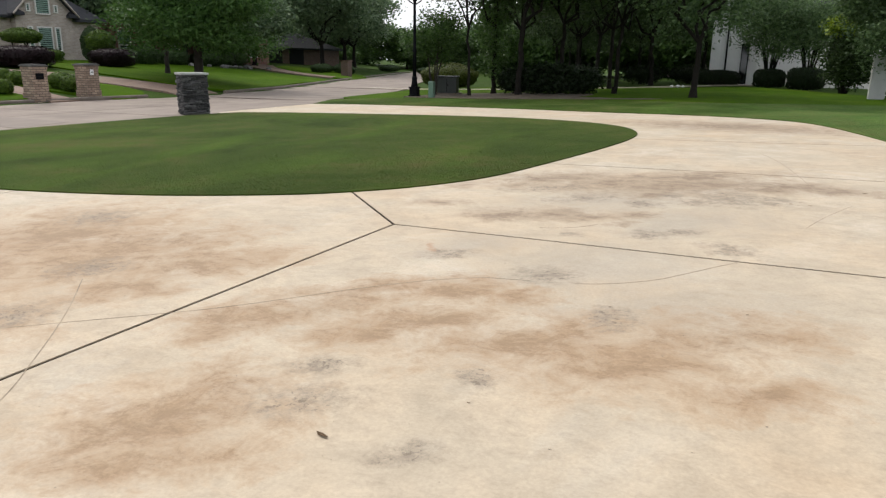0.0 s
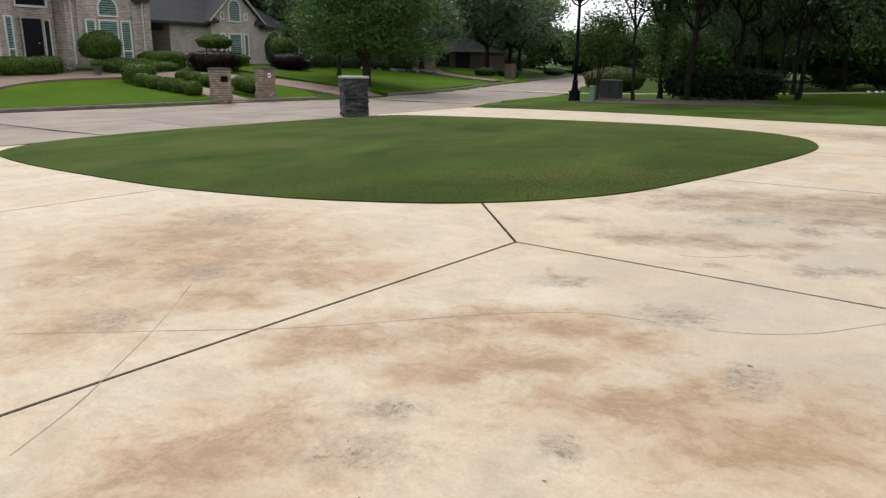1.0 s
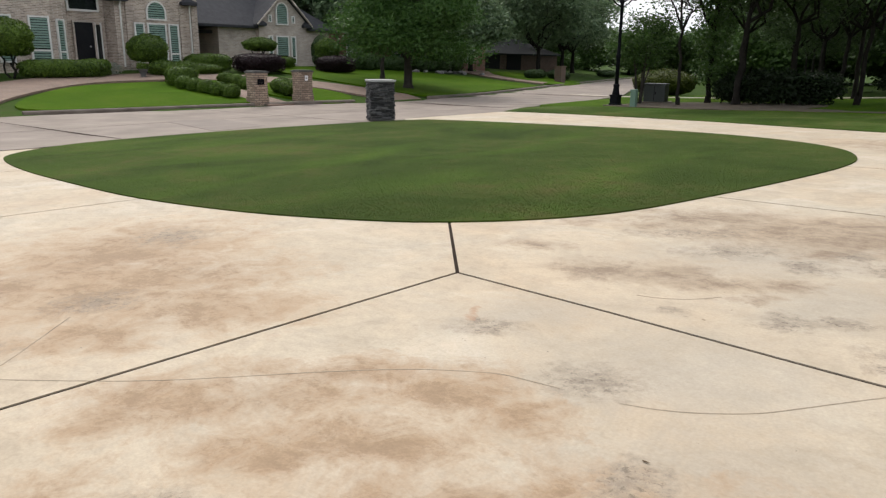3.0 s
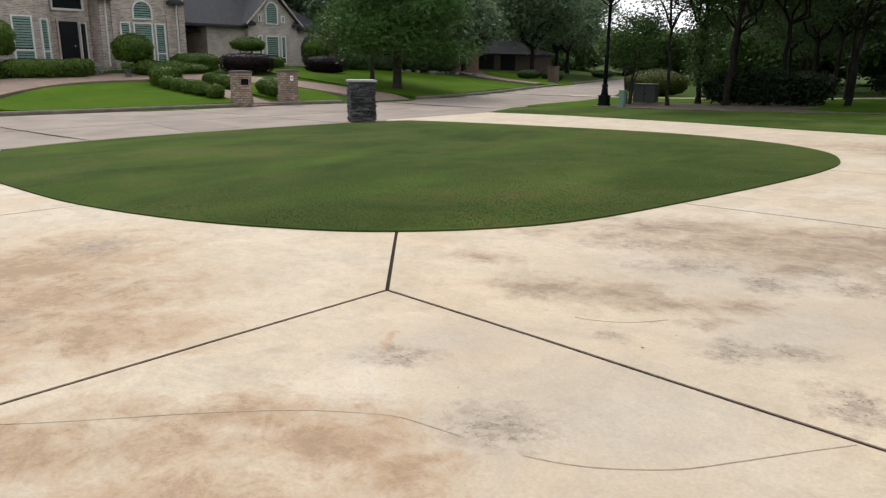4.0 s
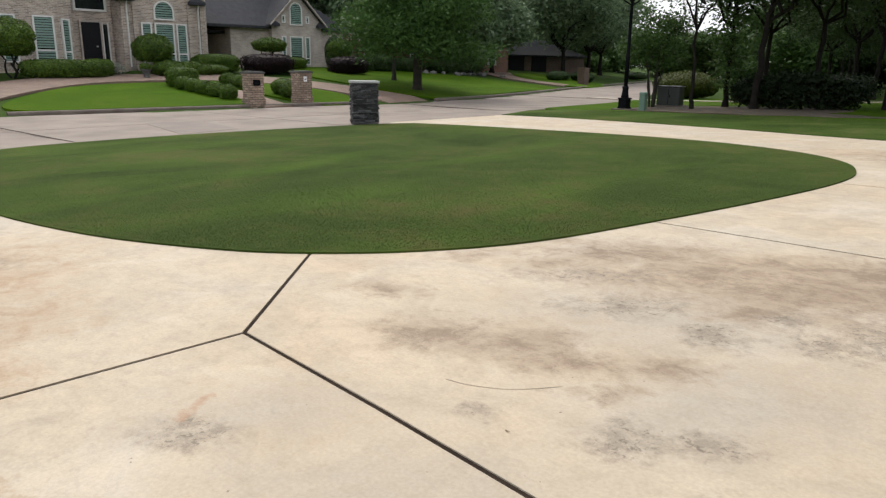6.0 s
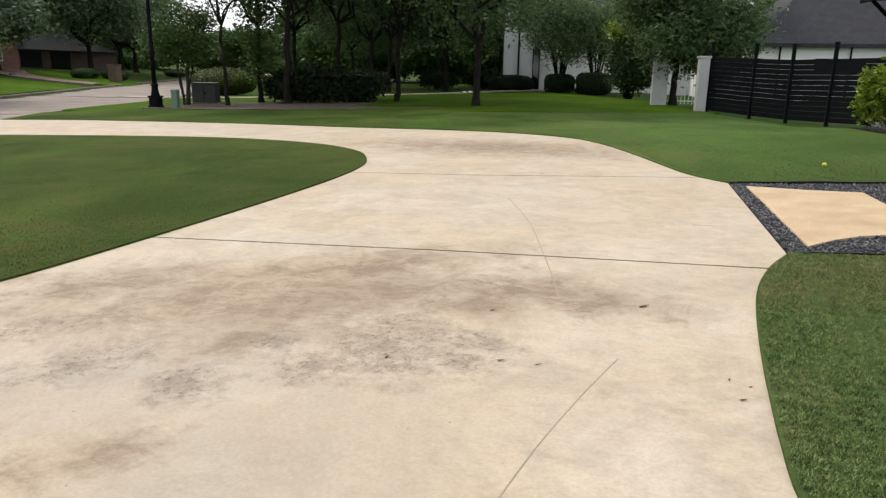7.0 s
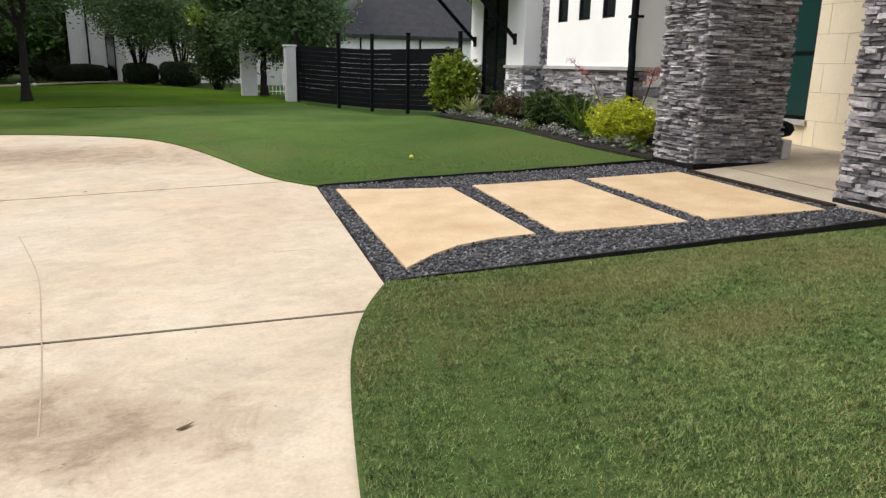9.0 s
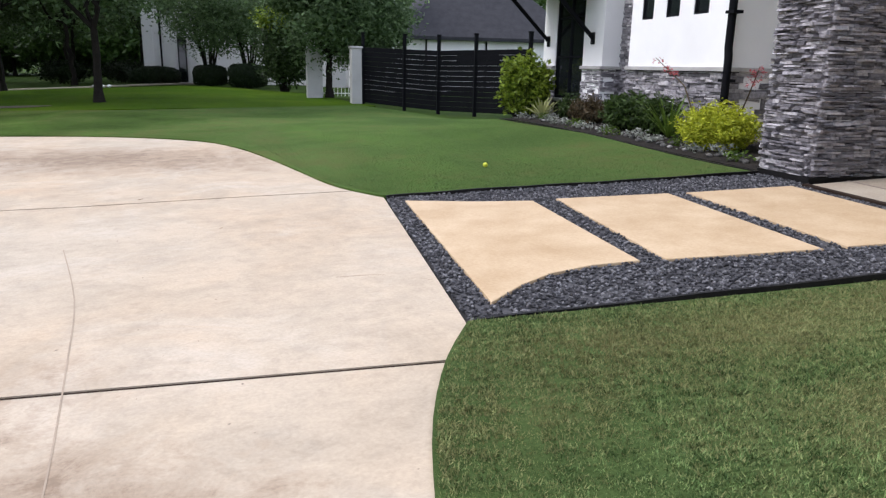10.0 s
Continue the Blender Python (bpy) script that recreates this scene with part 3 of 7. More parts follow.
M["sill"] = mottled("limestone_sill", (0.30, 0.29, 0.28), (0.42, 0.41, 0.39), 4, 50, 0.85)
M["stucco"] = mottled("white_stucco", (0.72, 0.72, 0.71), (0.82, 0.82, 0.81), 1.0, 120, 0.85, relief=0.25, depth=0.004)
M["white_brick"] = mottled("white_painted_brick", (0.38, 0.38, 0.37), (0.50, 0.50, 0.485), 2.0, 30, 0.8, relief=0.4)
M["lime"] = mottled("cream_limestone_block", (0.70, 0.60, 0.42), (0.80, 0.72, 0.55), 1.2, 40, 0.8)
M["lime_joint"] = mottled("limestone_joint", (0.42, 0.36, 0.26), (0.52, 0.45, 0.33), 3, 40, 0.9)
M["crack"] = mottled("hairline_crack", (0.17, 0.135, 0.095), (0.38, 0.31, 0.225), 3, 20, 0.9)
M["green_glass"] = glass_material("green_tinted_glass", (0.014, 0.046, 0.042))
M["dark_glass"] = glass_material("dark_window_glass", (0.012, 0.015, 0.016))
M["black_door"] = mottled("black_door_paint", (0.006, 0.006, 0.008), (0.012, 0.012, 0.014), 3, 60, 0.35)
M["brick_a"] = brick_material("buff_brick", (0.44, 0.355, 0.295), (0.22, 0.172, 0.14), (0.56, 0.50, 0.43), 1.15)
M["brick_b"] = brick_material("pale_brick", (0.44, 0.37, 0.315), (0.33, 0.275, 0.235), (0.46, 0.42, 0.37), 1.3)
M["brick_pillar"] = brick_material("tan_brick", (0.37, 0.275, 0.205), (0.21, 0.145, 0.105), (0.08, 0.066, 0.055), 1.35)
M["brick_brown"] = brick_material("brown_brick", (0.14, 0.085, 0.06), (0.09, 0.055, 0.04), (0.15, 0.12, 0.1))
M["brick_red"] = brick_material("red_brick", (0.22, 0.085, 0.06), (0.15, 0.06, 0.045), (0.25, 0.2, 0.17))
M["brick_drive"] = brick_material("brick_paving", (0.22, 0.145, 0.105), (0.175, 0.115, 0.085), (0.16, 0.12, 0.095), 1.0, swap=True)
M["roof"] = mottled("dark_shingle_roof", (0.015, 0.016, 0.020), (0.034, 0.034, 0.040), 3, 25, 0.9, relief=0.6, depth=0.02)
M["trim"] = mottled("pale_window_trim", (0.56, 0.55, 0.52), (0.68, 0.66, 0.63), 3, 60, 0.6)
M["shutter"] = mottled("sage_shutter", (0.13, 0.215, 0.175), (0.19, 0.28, 0.235), 3, 40, 0.5)
M["bark"] = mottled("brown_bark", (0.016, 0.013, 0.010), (0.045, 0.037, 0.030), 3, 22, 0.95, relief=0.9, depth=0.03)
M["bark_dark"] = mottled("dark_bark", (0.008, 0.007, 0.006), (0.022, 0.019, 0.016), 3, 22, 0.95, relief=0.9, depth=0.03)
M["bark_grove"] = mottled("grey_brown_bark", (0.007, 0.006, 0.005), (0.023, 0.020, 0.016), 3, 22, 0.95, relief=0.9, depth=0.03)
M["leaf_mid"] = leaf_material("mid_green_leaf", (0.018, 0.044, 0.010), (0.078, 0.142, 0.032))
M["leaf_dark"] = leaf_material("dark_green_leaf", (0.014, 0.028, 0.010), (0.072, 0.118, 0.040), thin=0.35)
M["leaf_myrtle"] = leaf_material("crape_myrtle_leaf", (0.030, 0.058, 0.025), (0.140, 0.218, 0.088), thin=0.4)
# Hedge leaf for beneath the trees: their shade is put into its colour.
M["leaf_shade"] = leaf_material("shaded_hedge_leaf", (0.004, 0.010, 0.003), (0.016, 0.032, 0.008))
M["leaf_cypress"] = leaf_material("cypress_needle", (0.022, 0.062, 0.012), (0.078, 0.155, 0.032))
M["leaf_oak"] = leaf_material("live_oak_leaf", (0.045, 0.078, 0.042), (0.165, 0.235, 0.118), thin=0.35)
M["leaf_hedge"] = leaf_material("clipped_hedge_leaf", (0.007, 0.022, 0.003), (0.115, 0.19, 0.022))
M["leaf_lime"] = leaf_material("lime_leaf", (0.20, 0.25, 0.012), (0.55, 0.58, 0.04))
M["leaf_bright"] = leaf_material("bright_green_leaf", (0.035, 0.075, 0.006), (0.27, 0.36, 0.03))
M["leaf_olive"] = leaf_material("olive_leaf", (0.03, 0.045, 0.006), (0.085, 0.105, 0.014))
M["leaf_purple"] = leaf_material("purple_leaf", (0.006, 0.003, 0.004), (0.026, 0.011, 0.014))
M["leaf_bed"] = leaf_material("dark_bed_leaf", (0.010, 0.024, 0.006), (0.062, 0.105, 0.022))
M["leaf_brown"] = leaf_material("bronze_leaf", (0.03, 0.03, 0.014), (0.11, 0.075, 0.036))
M["leaf_grey"] = leaf_material("silver_leaf", (0.10, 0.115, 0.085), (0.36, 0.38, 0.33))
M["flower"] = leaf_material("coral_flower", (0.28, 0.05, 0.06), (0.5, 0.13, 0.14))
M["yucca"] = leaf_material("striped_yucca_leaf", (0.12, 0.17, 0.05), (0.42, 0.42, 0.18))
M["util_green"] = mottled("pale_green_plastic", (0.09, 0.16, 0.115), (0.125, 0.20, 0.15), 4, 60, 0.6)
M["util_grey"] = mottled("grey_green_steel", (0.02, 0.024, 0.02), (0.032, 0.038, 0.032), 2, 50, 0.6)
M["mulch"] = mottled("dark_mulch", (0.008, 0.007, 0.006), (0.029, 0.025, 0.020), 8, 50, 0.95, relief=0.9, depth=0.03)
M["rock"] = stone_material("pale_river_rock", [(0.1, (0.05, 0.05, 0.046)), (0.6, (0.13, 0.125, 0.115)), (0.95, (0.34, 0.33, 0.31))])
M["white_paint"] = mottled("white_paint", (0.70, 0.70, 0.69), (0.80, 0.80, 0.79), 3, 60, 0.5)
M["grey_window"] = glass_material("lamp_glass", (0.55, 0.55, 0.5), 0.2)
M["dry_leaf"] = mottled("dry_leaf", (0.10, 0.06, 0.03), (0.24, 0.16, 0.09), 20, 80, 0.9)
M["scuff"] = mottled("tyre_scuff", (0.25, 0.20, 0.145), (0.36, 0.29, 0.215), 5, 25, 0.9)
M["ball"] = mottled("yellow_ball", (0.45, 0.50, 0.03), (0.6, 0.62, 0.05), 5, 60, 0.7)


# ---- ground: one sheet to the horizon, with finer steps near the drive ----
def ground_sheet():
    a = np.concatenate([np.linspace(-1800, -150, 12), np.linspace(-120, 60, 151), np.linspace(90, 1800, 12)])
    c = np.concatenate([np.linspace(-1800, -150, 12), np.linspace(-120, 60, 151) + 60, np.linspace(150, 1800, 12)])
    X, Y = np.meshgrid(a, c)
    Z = ground_z(X, Y) - 0.07
    V = np.stack([X.ravel(), Y.ravel(), Z.ravel()], 1)
    n, m = len(c), len(a)
    i = np.arange((n - 1) * m).reshape(n - 1, m)[:, :-1].ravel()
    return quick_mesh("ground", V, np.stack([i, i + 1, i + m + 1, i + m], 1))


ground = tagged(part("ground", ground_sheet(), M["ground"]), "gently sloping grass ground under lots and trees", "ground", kind="structure")

# outline of the turf island inside the looped drive
ISLAND = [(-16.0, 6.45), (-15.0, 5.92), (-12.9, 5.62), (-10.4, 5.56), (-8.5, 5.62), (-6.6, 5.98), (-5.2, 6.54), (-4.49, 7.02), (-3.87, 7.70), (-3.38, 8.65),
          (-3.06, 10.15), (-2.72, 12.3), (-2.57, 14.05), (-2.72, 15.3), (-3.35, 16.6), (-4.75, 17.75), (-7.2, 18.6), (-10.9, 18.85), (-15.2, 18.72), (-16.5, 17.9),
          (-17.3, 14.0), (-17.5, 11.0), (-17.3, 8.6), (-16.8, 7.4)]
island_line = rounded(ISLAND, 4)
# outer edge of the drive: street, far edge, garden path, near lawn
FAR_EDGE = [(-16.9, 23.75), (-14.8, 23.65), (-12.2, 23.25), (-8.2, 22.35), (-5.1, 21.35), (-2.3, 20.6), (-0.9, 20.0), (0.28, 19.05), (0.88, 18.0), (1.30, 16.7), (1.6, 15.55), (1.85, 14.55), (2.05, 14.05), (2.29, 13.60)]
far_line = rounded(FAR_EDGE, 3, closed=False)
LAWN_EDGE = [(2.10, 10.26), (1.89, 9.88), (1.70, 9.38), (1.58, 8.87), (1.46, 8.2), (1.40, 7.8), (1.34, 7.35), (1.31, 6.9), (1.34, 5.6), (1.36, 2.0), (1.4, -2.0), (1.4, -7.0)]
lawn_line = rounded(LAWN_EDGE, 3, closed=False)
NODE = (-3.17, 5.67)


def stretch(line, a, b):
    """The points of a line between those nearest to a and b, in the direction from a to b, the short way round."""
    n = len(line)
    i = min(range(n), key=lambda k: (Vector(line[k]) - Vector(a)).length)
    j = min(range(n), key=lambda k: (Vector(line[k]) - Vector(b)).length)
    fwd = [line[(i + k) % n] for k in range((j - i) % n + 1)]
    back = [line[(i - k) % n] for k in range((i - j) % n + 1)]
    return fwd if len(fwd) <= len(back) else back


def along(line, a, b):
    n = len(line)
    i = min(range(n), key=lambda k: (Vector(line[k]) - Vector(a)).length)
    j = min(range(n), key=lambda k: (Vector(line[k]) - Vector(b)).length)
    return line[i:j + 1] if i <= j else line[j:i + 1][::-1]


ISL_J, ISL_J2, ISL_J3 = (-4.49, 7.02), (-3.06, 10.15), (-2.57, 14.05)
ISL_L2, ISL_L1 = (-8.5, 5.62), (-12.9, 5.62)
SLABS = [
    [NODE, (-1.85, 5.608), (-0.5, 5.52), (1.34, 5.42)] + along(lawn_line, (1.34, 5.6), (1.4, -7.0))[1:] + [(-3.4, -7.0), (-3.27, 2.0)],
    [NODE, (-3.27, 2.0), (-3.4, -7.0), (-9.0, -7.0), (-8.62, 3.5)] + stretch(island_line, ISL_L2, ISL_J),
    [(-8.62, 3.5), (-9.0, -7.0), (-13.6, -7.0), (-13.1, 4.9)] + stretch(island_line, ISL_L1, ISL_L2),
    [(-13.1, 4.9), (-13.6, -7.0), (-18.0, -7.0), (-17.3, 3.0), (-17.0, 6.0), (-16.86, 7.0)] + stretch(island_line, (-16.8, 7.4), ISL_L1),
    [NODE] + stretch(island_line, ISL_J, ISL_J2) + [(-0.4, 10.05)] + along(lawn_line, (1.89, 9.88), (1.34, 5.6)) + [(1.34, 5.42), (-0.5, 5.52), (-1.85, 5.608)],
    stretch(island_line, ISL_J2, ISL_J3) + [(-0.5, 13.98), (1.0, 14.05)] + along(far_line, (2.05, 14.05), (2.29, 13.60)) + along(lawn_line, (2.10, 10.26), (1.89, 9.88)) + [(-0.4, 10.05)],
    stretch(island_line, ISL_J3, (-16.5, 17.9)) + [(-17.1, 18.6)] + along(far_line, (-16.9, 23.75), (2.05, 14.05)) + [(1.0, 14.05), (-0.5, 13.98)],
]
driveway = thing("driveway", (0, 0, 0), "cream stained concrete looped driveway cut by dark joints", "driveway", kind="structure")
for outline in SLABS:
    part("slab", sheet(shrink(outline, 0.015), 0.0, 0.09, 0.8), M["drive"], driveway)
JOINTS = [([NODE, (-3.27, 2.0), (-3.4, -7.0)], 0.05), ([NODE, (-1.85, 5.608), (-0.5, 5.52), (1.34, 5.42)], 0.05), ([NODE, ISL_J], 0.05), ([ISL_J2, (-0.4, 10.05), (1.89, 9.88)], 0.05), ([ISL_J3, (-0.5, 13.98), (1.0, 14.05), (2.05, 14.05)], 0.05),
          ([ISL_L2, (-8.62, 3.5), (-9.0, -7.0)], 0.05), ([ISL_L1, (-13.1, 4.9), (-13.6, -7.0)], 0.05)]
for line, width in JOINTS:
    part("joint_strip", ribbon(line, width, -0.007, 0.03), M["joint"], driveway, "dark rubber joint strip")
# hairline cracks and tyre scuffs on the slabs
CRACKS = [[(-4.37, 2.05), (-3.8, 2.52), (-3.25, 2.97), (-2.98, 3.22), (-2.72, 3.51), (-2.46, 3.81), (-2.17, 4.11), (-1.95, 4.28), (-1.75, 4.4), (-1.54, 4.44), (-1.42, 4.46)],
          [(-1.12, 4.51), (-0.98, 4.56), (-0.82, 4.65), (-0.62, 4.82), (-0.48, 5.01), (-0.31, 5.26), (-0.16, 5.47)],
          [(-4.38, 3.27), (-3.93, 2.82), (-3.6, 2.46), (-3.32, 2.13), (-3.1, 1.86), (-2.87, 1.5)], [(-1.86, 6.04), (-1.73, 6.07), (-1.57, 6.16), (-1.47, 6.27), (-1.4, 6.37)],
          [(1.55, 11.24), (1.79, 11.22), (1.97, 11.12), (2.1, 11.03)]]
for line in CRACKS:
    part("crack", ribbon(rounded(line, 5, closed=False), 0.007, 0.0015, 0.001), M["crack"], driveway, "thin dark hairline crack")

SCUFFS = [([(0.33, 6.88), (0.45, 7.28), (0.62, 7.75), (0.77, 8.12)], 0.005), ([(-0.21, 12.39), (0.1, 11.23), (0.27, 10.26), (0.38, 9.56), (0.45, 9.04)], 0.007)]
for line, width in SCUFFS:
    part("tyre_scuff", ribbon(rounded(line, 5, closed=False), width, 0.0015, 0.001), M["scuff"], driveway, "faint grey tyre scuff")

# street
NEAR_EDGE = [(-22.0, -60), (-18.1, -7.0), (-17.36, 3.0), (-17.06, 6.0), (-16.95, 7.3), (-17.35, 8.6), (-17.55, 11.0), (-17.35, 14.0), (-16.6, 17.9), (-17.1, 18.6), (-16.95, 23.75), (-18.3, 27.2), (-19.2, 31.0), (-20.4, 36.0), (-23.6, 45.0), (-28.4, 55.0), (-39.0, 83.0), (-61, 140), (-107, 260)]
far_kerb = [(x, y) for x, y in zip(KERB_X, KERB_Y)]
street = thing("street", (0, 0, 0), "pale pinkish concrete residential street", "street", kind="structure")
part("roadway", sheet(NEAR_EDGE + far_kerb[::-1], -0.006, 0.06, 2.5), M["street"], street)
part("road_patch", sheet([(-23.7, 13.3), (-23.7, 15.2), (-18.5, 14.0), (-17.9, 12.0)], 0.002, 0.006, 1.0), M["patch"], street, "grey repaired concrete patch")
for line in ([(-22.9, -20), (-22.9, 13), (-22.2, 24), (-24.5, 40)], [(-17.4, 9.3), (-29.0, 9.0)], [(-17.2, 16.8), (-28.6, 16.9)], [(-18.0, 26.0), (-27.3, 27.5)], [(-22.3, 41), (-30.5, 41.5)]):
    part("road_joint", ribbon(line, 0.03, 0.0, 0.004), M["patch"], street, "thin grey road joint")
part("gutter_seam", ribbon([(-17.9, -4), (-17.25, 4.0), (-17.02, 6.1), (-16.9, 7.0), (-17.2, 8.3), (-17.5, 9.6)], 0.11, 0.004, 0.01), M["joint"], street, "dark gutter seam")


def kerb_run(y0, y1):
    ys = np.arange(y0, y1 + 0.01, 1.2)
    bm = bmesh.new()
    rings = []
    for y in ys:
        x = float(np.interp(y, KERB_Y, KERB_X))
        z = gz(x + 0.3, y)
        rings.append([bm.verts.new(p) for p in ((x + 0.04, y, z - 0.08), (x + 0.03, y, z + 0.09), (x + 0.0, y, z + 0.135), (x - 0.04, y, z + 0.15), (x - 0.17, y, z + 0.152), (x - 0.17, y, z - 0.08))])
    for a, b in zip(rings, rings[1:]):
        for k in range(5):
            bm.faces.new((a[k], a[k + 1], b[k + 1], b[k]))
    for r in (rings[0], rings[-1]):
        bm.faces.new(r)
    bmesh.ops.recalc_face_normals(bm, faces=bm.faces)
    return bm


for y0, y1 in ((10.7, 25.4), (30.6, 61.0), (66, 120)):
    tagged(part("kerb", kerb_run(y0, y1), M["kerb"]), "weathered grey concrete kerb along the street", "kerb", "street kerbs", "structure")

# lawns: raised turf with a soft edge
LAWNS = {
    "turf_island": (shrink(island_line, -0.004), "dark green clipped turf island inside the drive"),
    "front_lawn": (along(lawn_line, (2.10, 10.26), (1.4, -7.0)) + [(9, -7), (9, 9.2), (6.25, 9.85), (5.89, 10.03), (4.8, 10.09), (3.4, 10.17)], "dense clipped green lawn beside the drive"),
    "side_lawn": ([(2.29, 13.64), (4.2, 13.52), (6.2, 13.40), (6.14, 15.3), (6.2, 17.4), (6.12, 21.3), (6.4, 26.0), (5.4, 28.8), (4.6, 30.6), (0.7, 28.6), (-2, 26.9), (-3.66, 27.2), (-3.46, 21.2)] + along(far_line, (-2.3, 20.6), (2.29, 13.60))[:-1], "smooth green side lawn beyond the garden path"),
    "verge_lawn": ([(-3.60, 27.2), (-6.5, 27.9), (-10, 28.1), (-14, 28.6), (-17.5, 28.3), (-18.2, 27.0)] + along(far_line, (-16.9, 23.75), (-2.3, 20.6)) + [(-3.40, 21.2)], "dark green verge between drive and trees"),
}
lawns = {}
for key, (outline, label) in LAWNS.items():
    o = shrink(outline, -0.016)
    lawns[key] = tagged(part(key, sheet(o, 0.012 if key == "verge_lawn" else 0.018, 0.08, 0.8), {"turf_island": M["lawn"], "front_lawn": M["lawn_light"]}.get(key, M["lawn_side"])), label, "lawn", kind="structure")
LAWN_FAR = [([(-29.6, 11.4), (-29.1, 14.0), (-28.6, 19.4), (-29.5, 20.4), (-36.0, 20.4), (-36.8, 18.0), (-36.0, 15.0), (-33.5, 12.4), (-31.0, 10.9)], "bright green front lawn across the street"),
            ([(-28.3, 22.8), (-27.75, 25.2), (-31, 26.3), (-35.6, 24.4), (-37.0, 22.4), (-34, 22.2)], "bright green lawn strip beside the brick drive"),
            ([(-27.95, 31.0), (-29.6, 37.3), (-32.1, 43.5), (-35.7, 52.0), (-42, 50), (-46.5, 44), (-46.5, 30.5), (-39, 29.8), (-32.5, 30.3)], "bright sloping lawn under the cypress"),
            ([(-37.6, 57.6), (-41.5, 68), (-52, 70), (-48, 60), (-42.5, 56.5)], "bright green corner lawn with clipped bushes")]
for outline, label in LAWN_FAR:
    tagged(part("lawn", sheet(rounded(outline, 3), 0.02, 0.1, 1.5), M["lawn_far"]), label, "lawn", "lawns across the street", "structure")
tagged(part("lawn", sheet(rounded([(-19.2, 29.5), (-17.5, 28.6), (-14, 29.2), (-12, 38), (-14, 46), (-22.5, 46), (-20.8, 38)], 3), 0.0, 0.05, 1.5), M["lawn_far"]), "green verge grass round the street lamp", "lawn", kind="structure")
tagged(part("lawn", sheet(rounded([(-10, 28.6), (-3, 27.4), (0.7, 28.9), (5.0, 30.8), (4.6, 33), (3.6, 40.5), (-1, 47.5), (-6, 46), (-12, 45.5)], 3), 0.0, 0.05, 1.5), M["lawn_far"]), "bright green neighbouring lawn under the trees", "lawn", kind="structure")
tagged(part("soil_strip", sheet(rounded([(-15.4, 29.5), (-14.2, 29.0), (-13, 29.1), (-12, 28.7), (-10.8, 28.9), (-9.5, 28.5), (-8.4, 28.9), (-7.2, 28.6), (-6, 29.0), (-5, 28.9), (-4.3, 29.6), (-5.2, 29.9), (-6.3, 29.8), (-7.0, 30.6), (-8.2, 31.2), (-8, 33.4), (-9, 35.6), (-11, 36), (-14.5, 35), (-16.2, 32.5)], 3), 0.012, 0.05, 1.0), M["soil"]), "bare brown soil strip under the trees", "soil", kind="structure")
tagged(part("footpath", ribbon(rounded([(-26, 43.0), (-19, 41.5), (-13.0, 42.5), (-8.0, 46.5), (-4.0, 51.2), (-1.0, 52.0)], 4, closed=False), 1.1, 0.03, 0.06), M["porch"]), "narrow pale concrete footpath winding past trees", "path", kind="structure")

# brick drive and walk across the street
tagged(part("brick_drive", ribbon(rounded([(-28.3, 7.6), (-32.5, 9.2), (-36.0, 12.2), (-38.3, 15.5), (-39.0, 19.0), (-38.6, 22.5), (-36.4, 25.6), (-32.5, 27.6), (-27.3, 28.4)], 4, closed=False), 3.0, 0.045, 0.1), M["brick_drive"]), "pinkish brick paved half-circle drive", "driveway", kind="structure")
tagged(part("brick_drive", ribbon(rounded([(-38.3, 57.0), (-42, 55.8), (-47, 58), (-52, 63)], 4, closed=False), 3.2, 0.045, 0.1), M["brick_drive"]), "pinkish brick paved side drive", "driveway", kind="structure")
tagged(part("entry_walk", ribbon([(-28.0, 21.15), (-32, 21.2), (-37.5, 20.9)], 1.4, 0.05, 0.1), M["brick_drive"]), "brick entry walk between the two pillars", "path", kind="structure")

# garden path: dark gravel with tan concrete pavers and black edging
path = thing("garden_path", (0, 0, 0), "dark slate gravel path with tan concrete pavers", "path", kind="structure")
PATH = [(2.30, 13.58), (2.12, 10.30), (3.4, 10.22), (4.8, 10.14), (5.89, 10.07), (6.22, 10.0), (6.22, 13.33), (4.2, 13.47)]
part("gravel_bed", sheet(PATH, -0.006, 0.05, 0.5), M["gravel_bed"], path)
PAVERS = [[(2.42, 13.34), (3.0, 13.06), (3.50, 12.90), (3.43, 10.93), (3.10, 10.94), (2.80, 10.87), (2.56, 10.73), (2.29, 10.50)],
          [(3.72, 12.91), (4.77, 12.75), (4.67, 10.76), (3.59, 10.90)], [(4.93, 12.72), (6.01, 12.63), (5.92, 10.64), (4.85, 10.76)]]


def paver_mesh(outline):
    bm = sheet(shrink(outline, 0.004), 0.014, 0.05, 0.4)
    top = [e for e in bm.edges if len(e.link_faces) == 2 and abs(e.link_faces[0].normal.z - e.link_faces[1].normal.z) > 0.5]
    bmesh.ops.bevel(bm, geom=top, offset=0.008, segments=2, affect="EDGES", profile=0.6)
    return bm


for outline in PAVERS:
    part("paver", paver_mesh(outline), M["paver"], path, "tan sandy concrete paver")


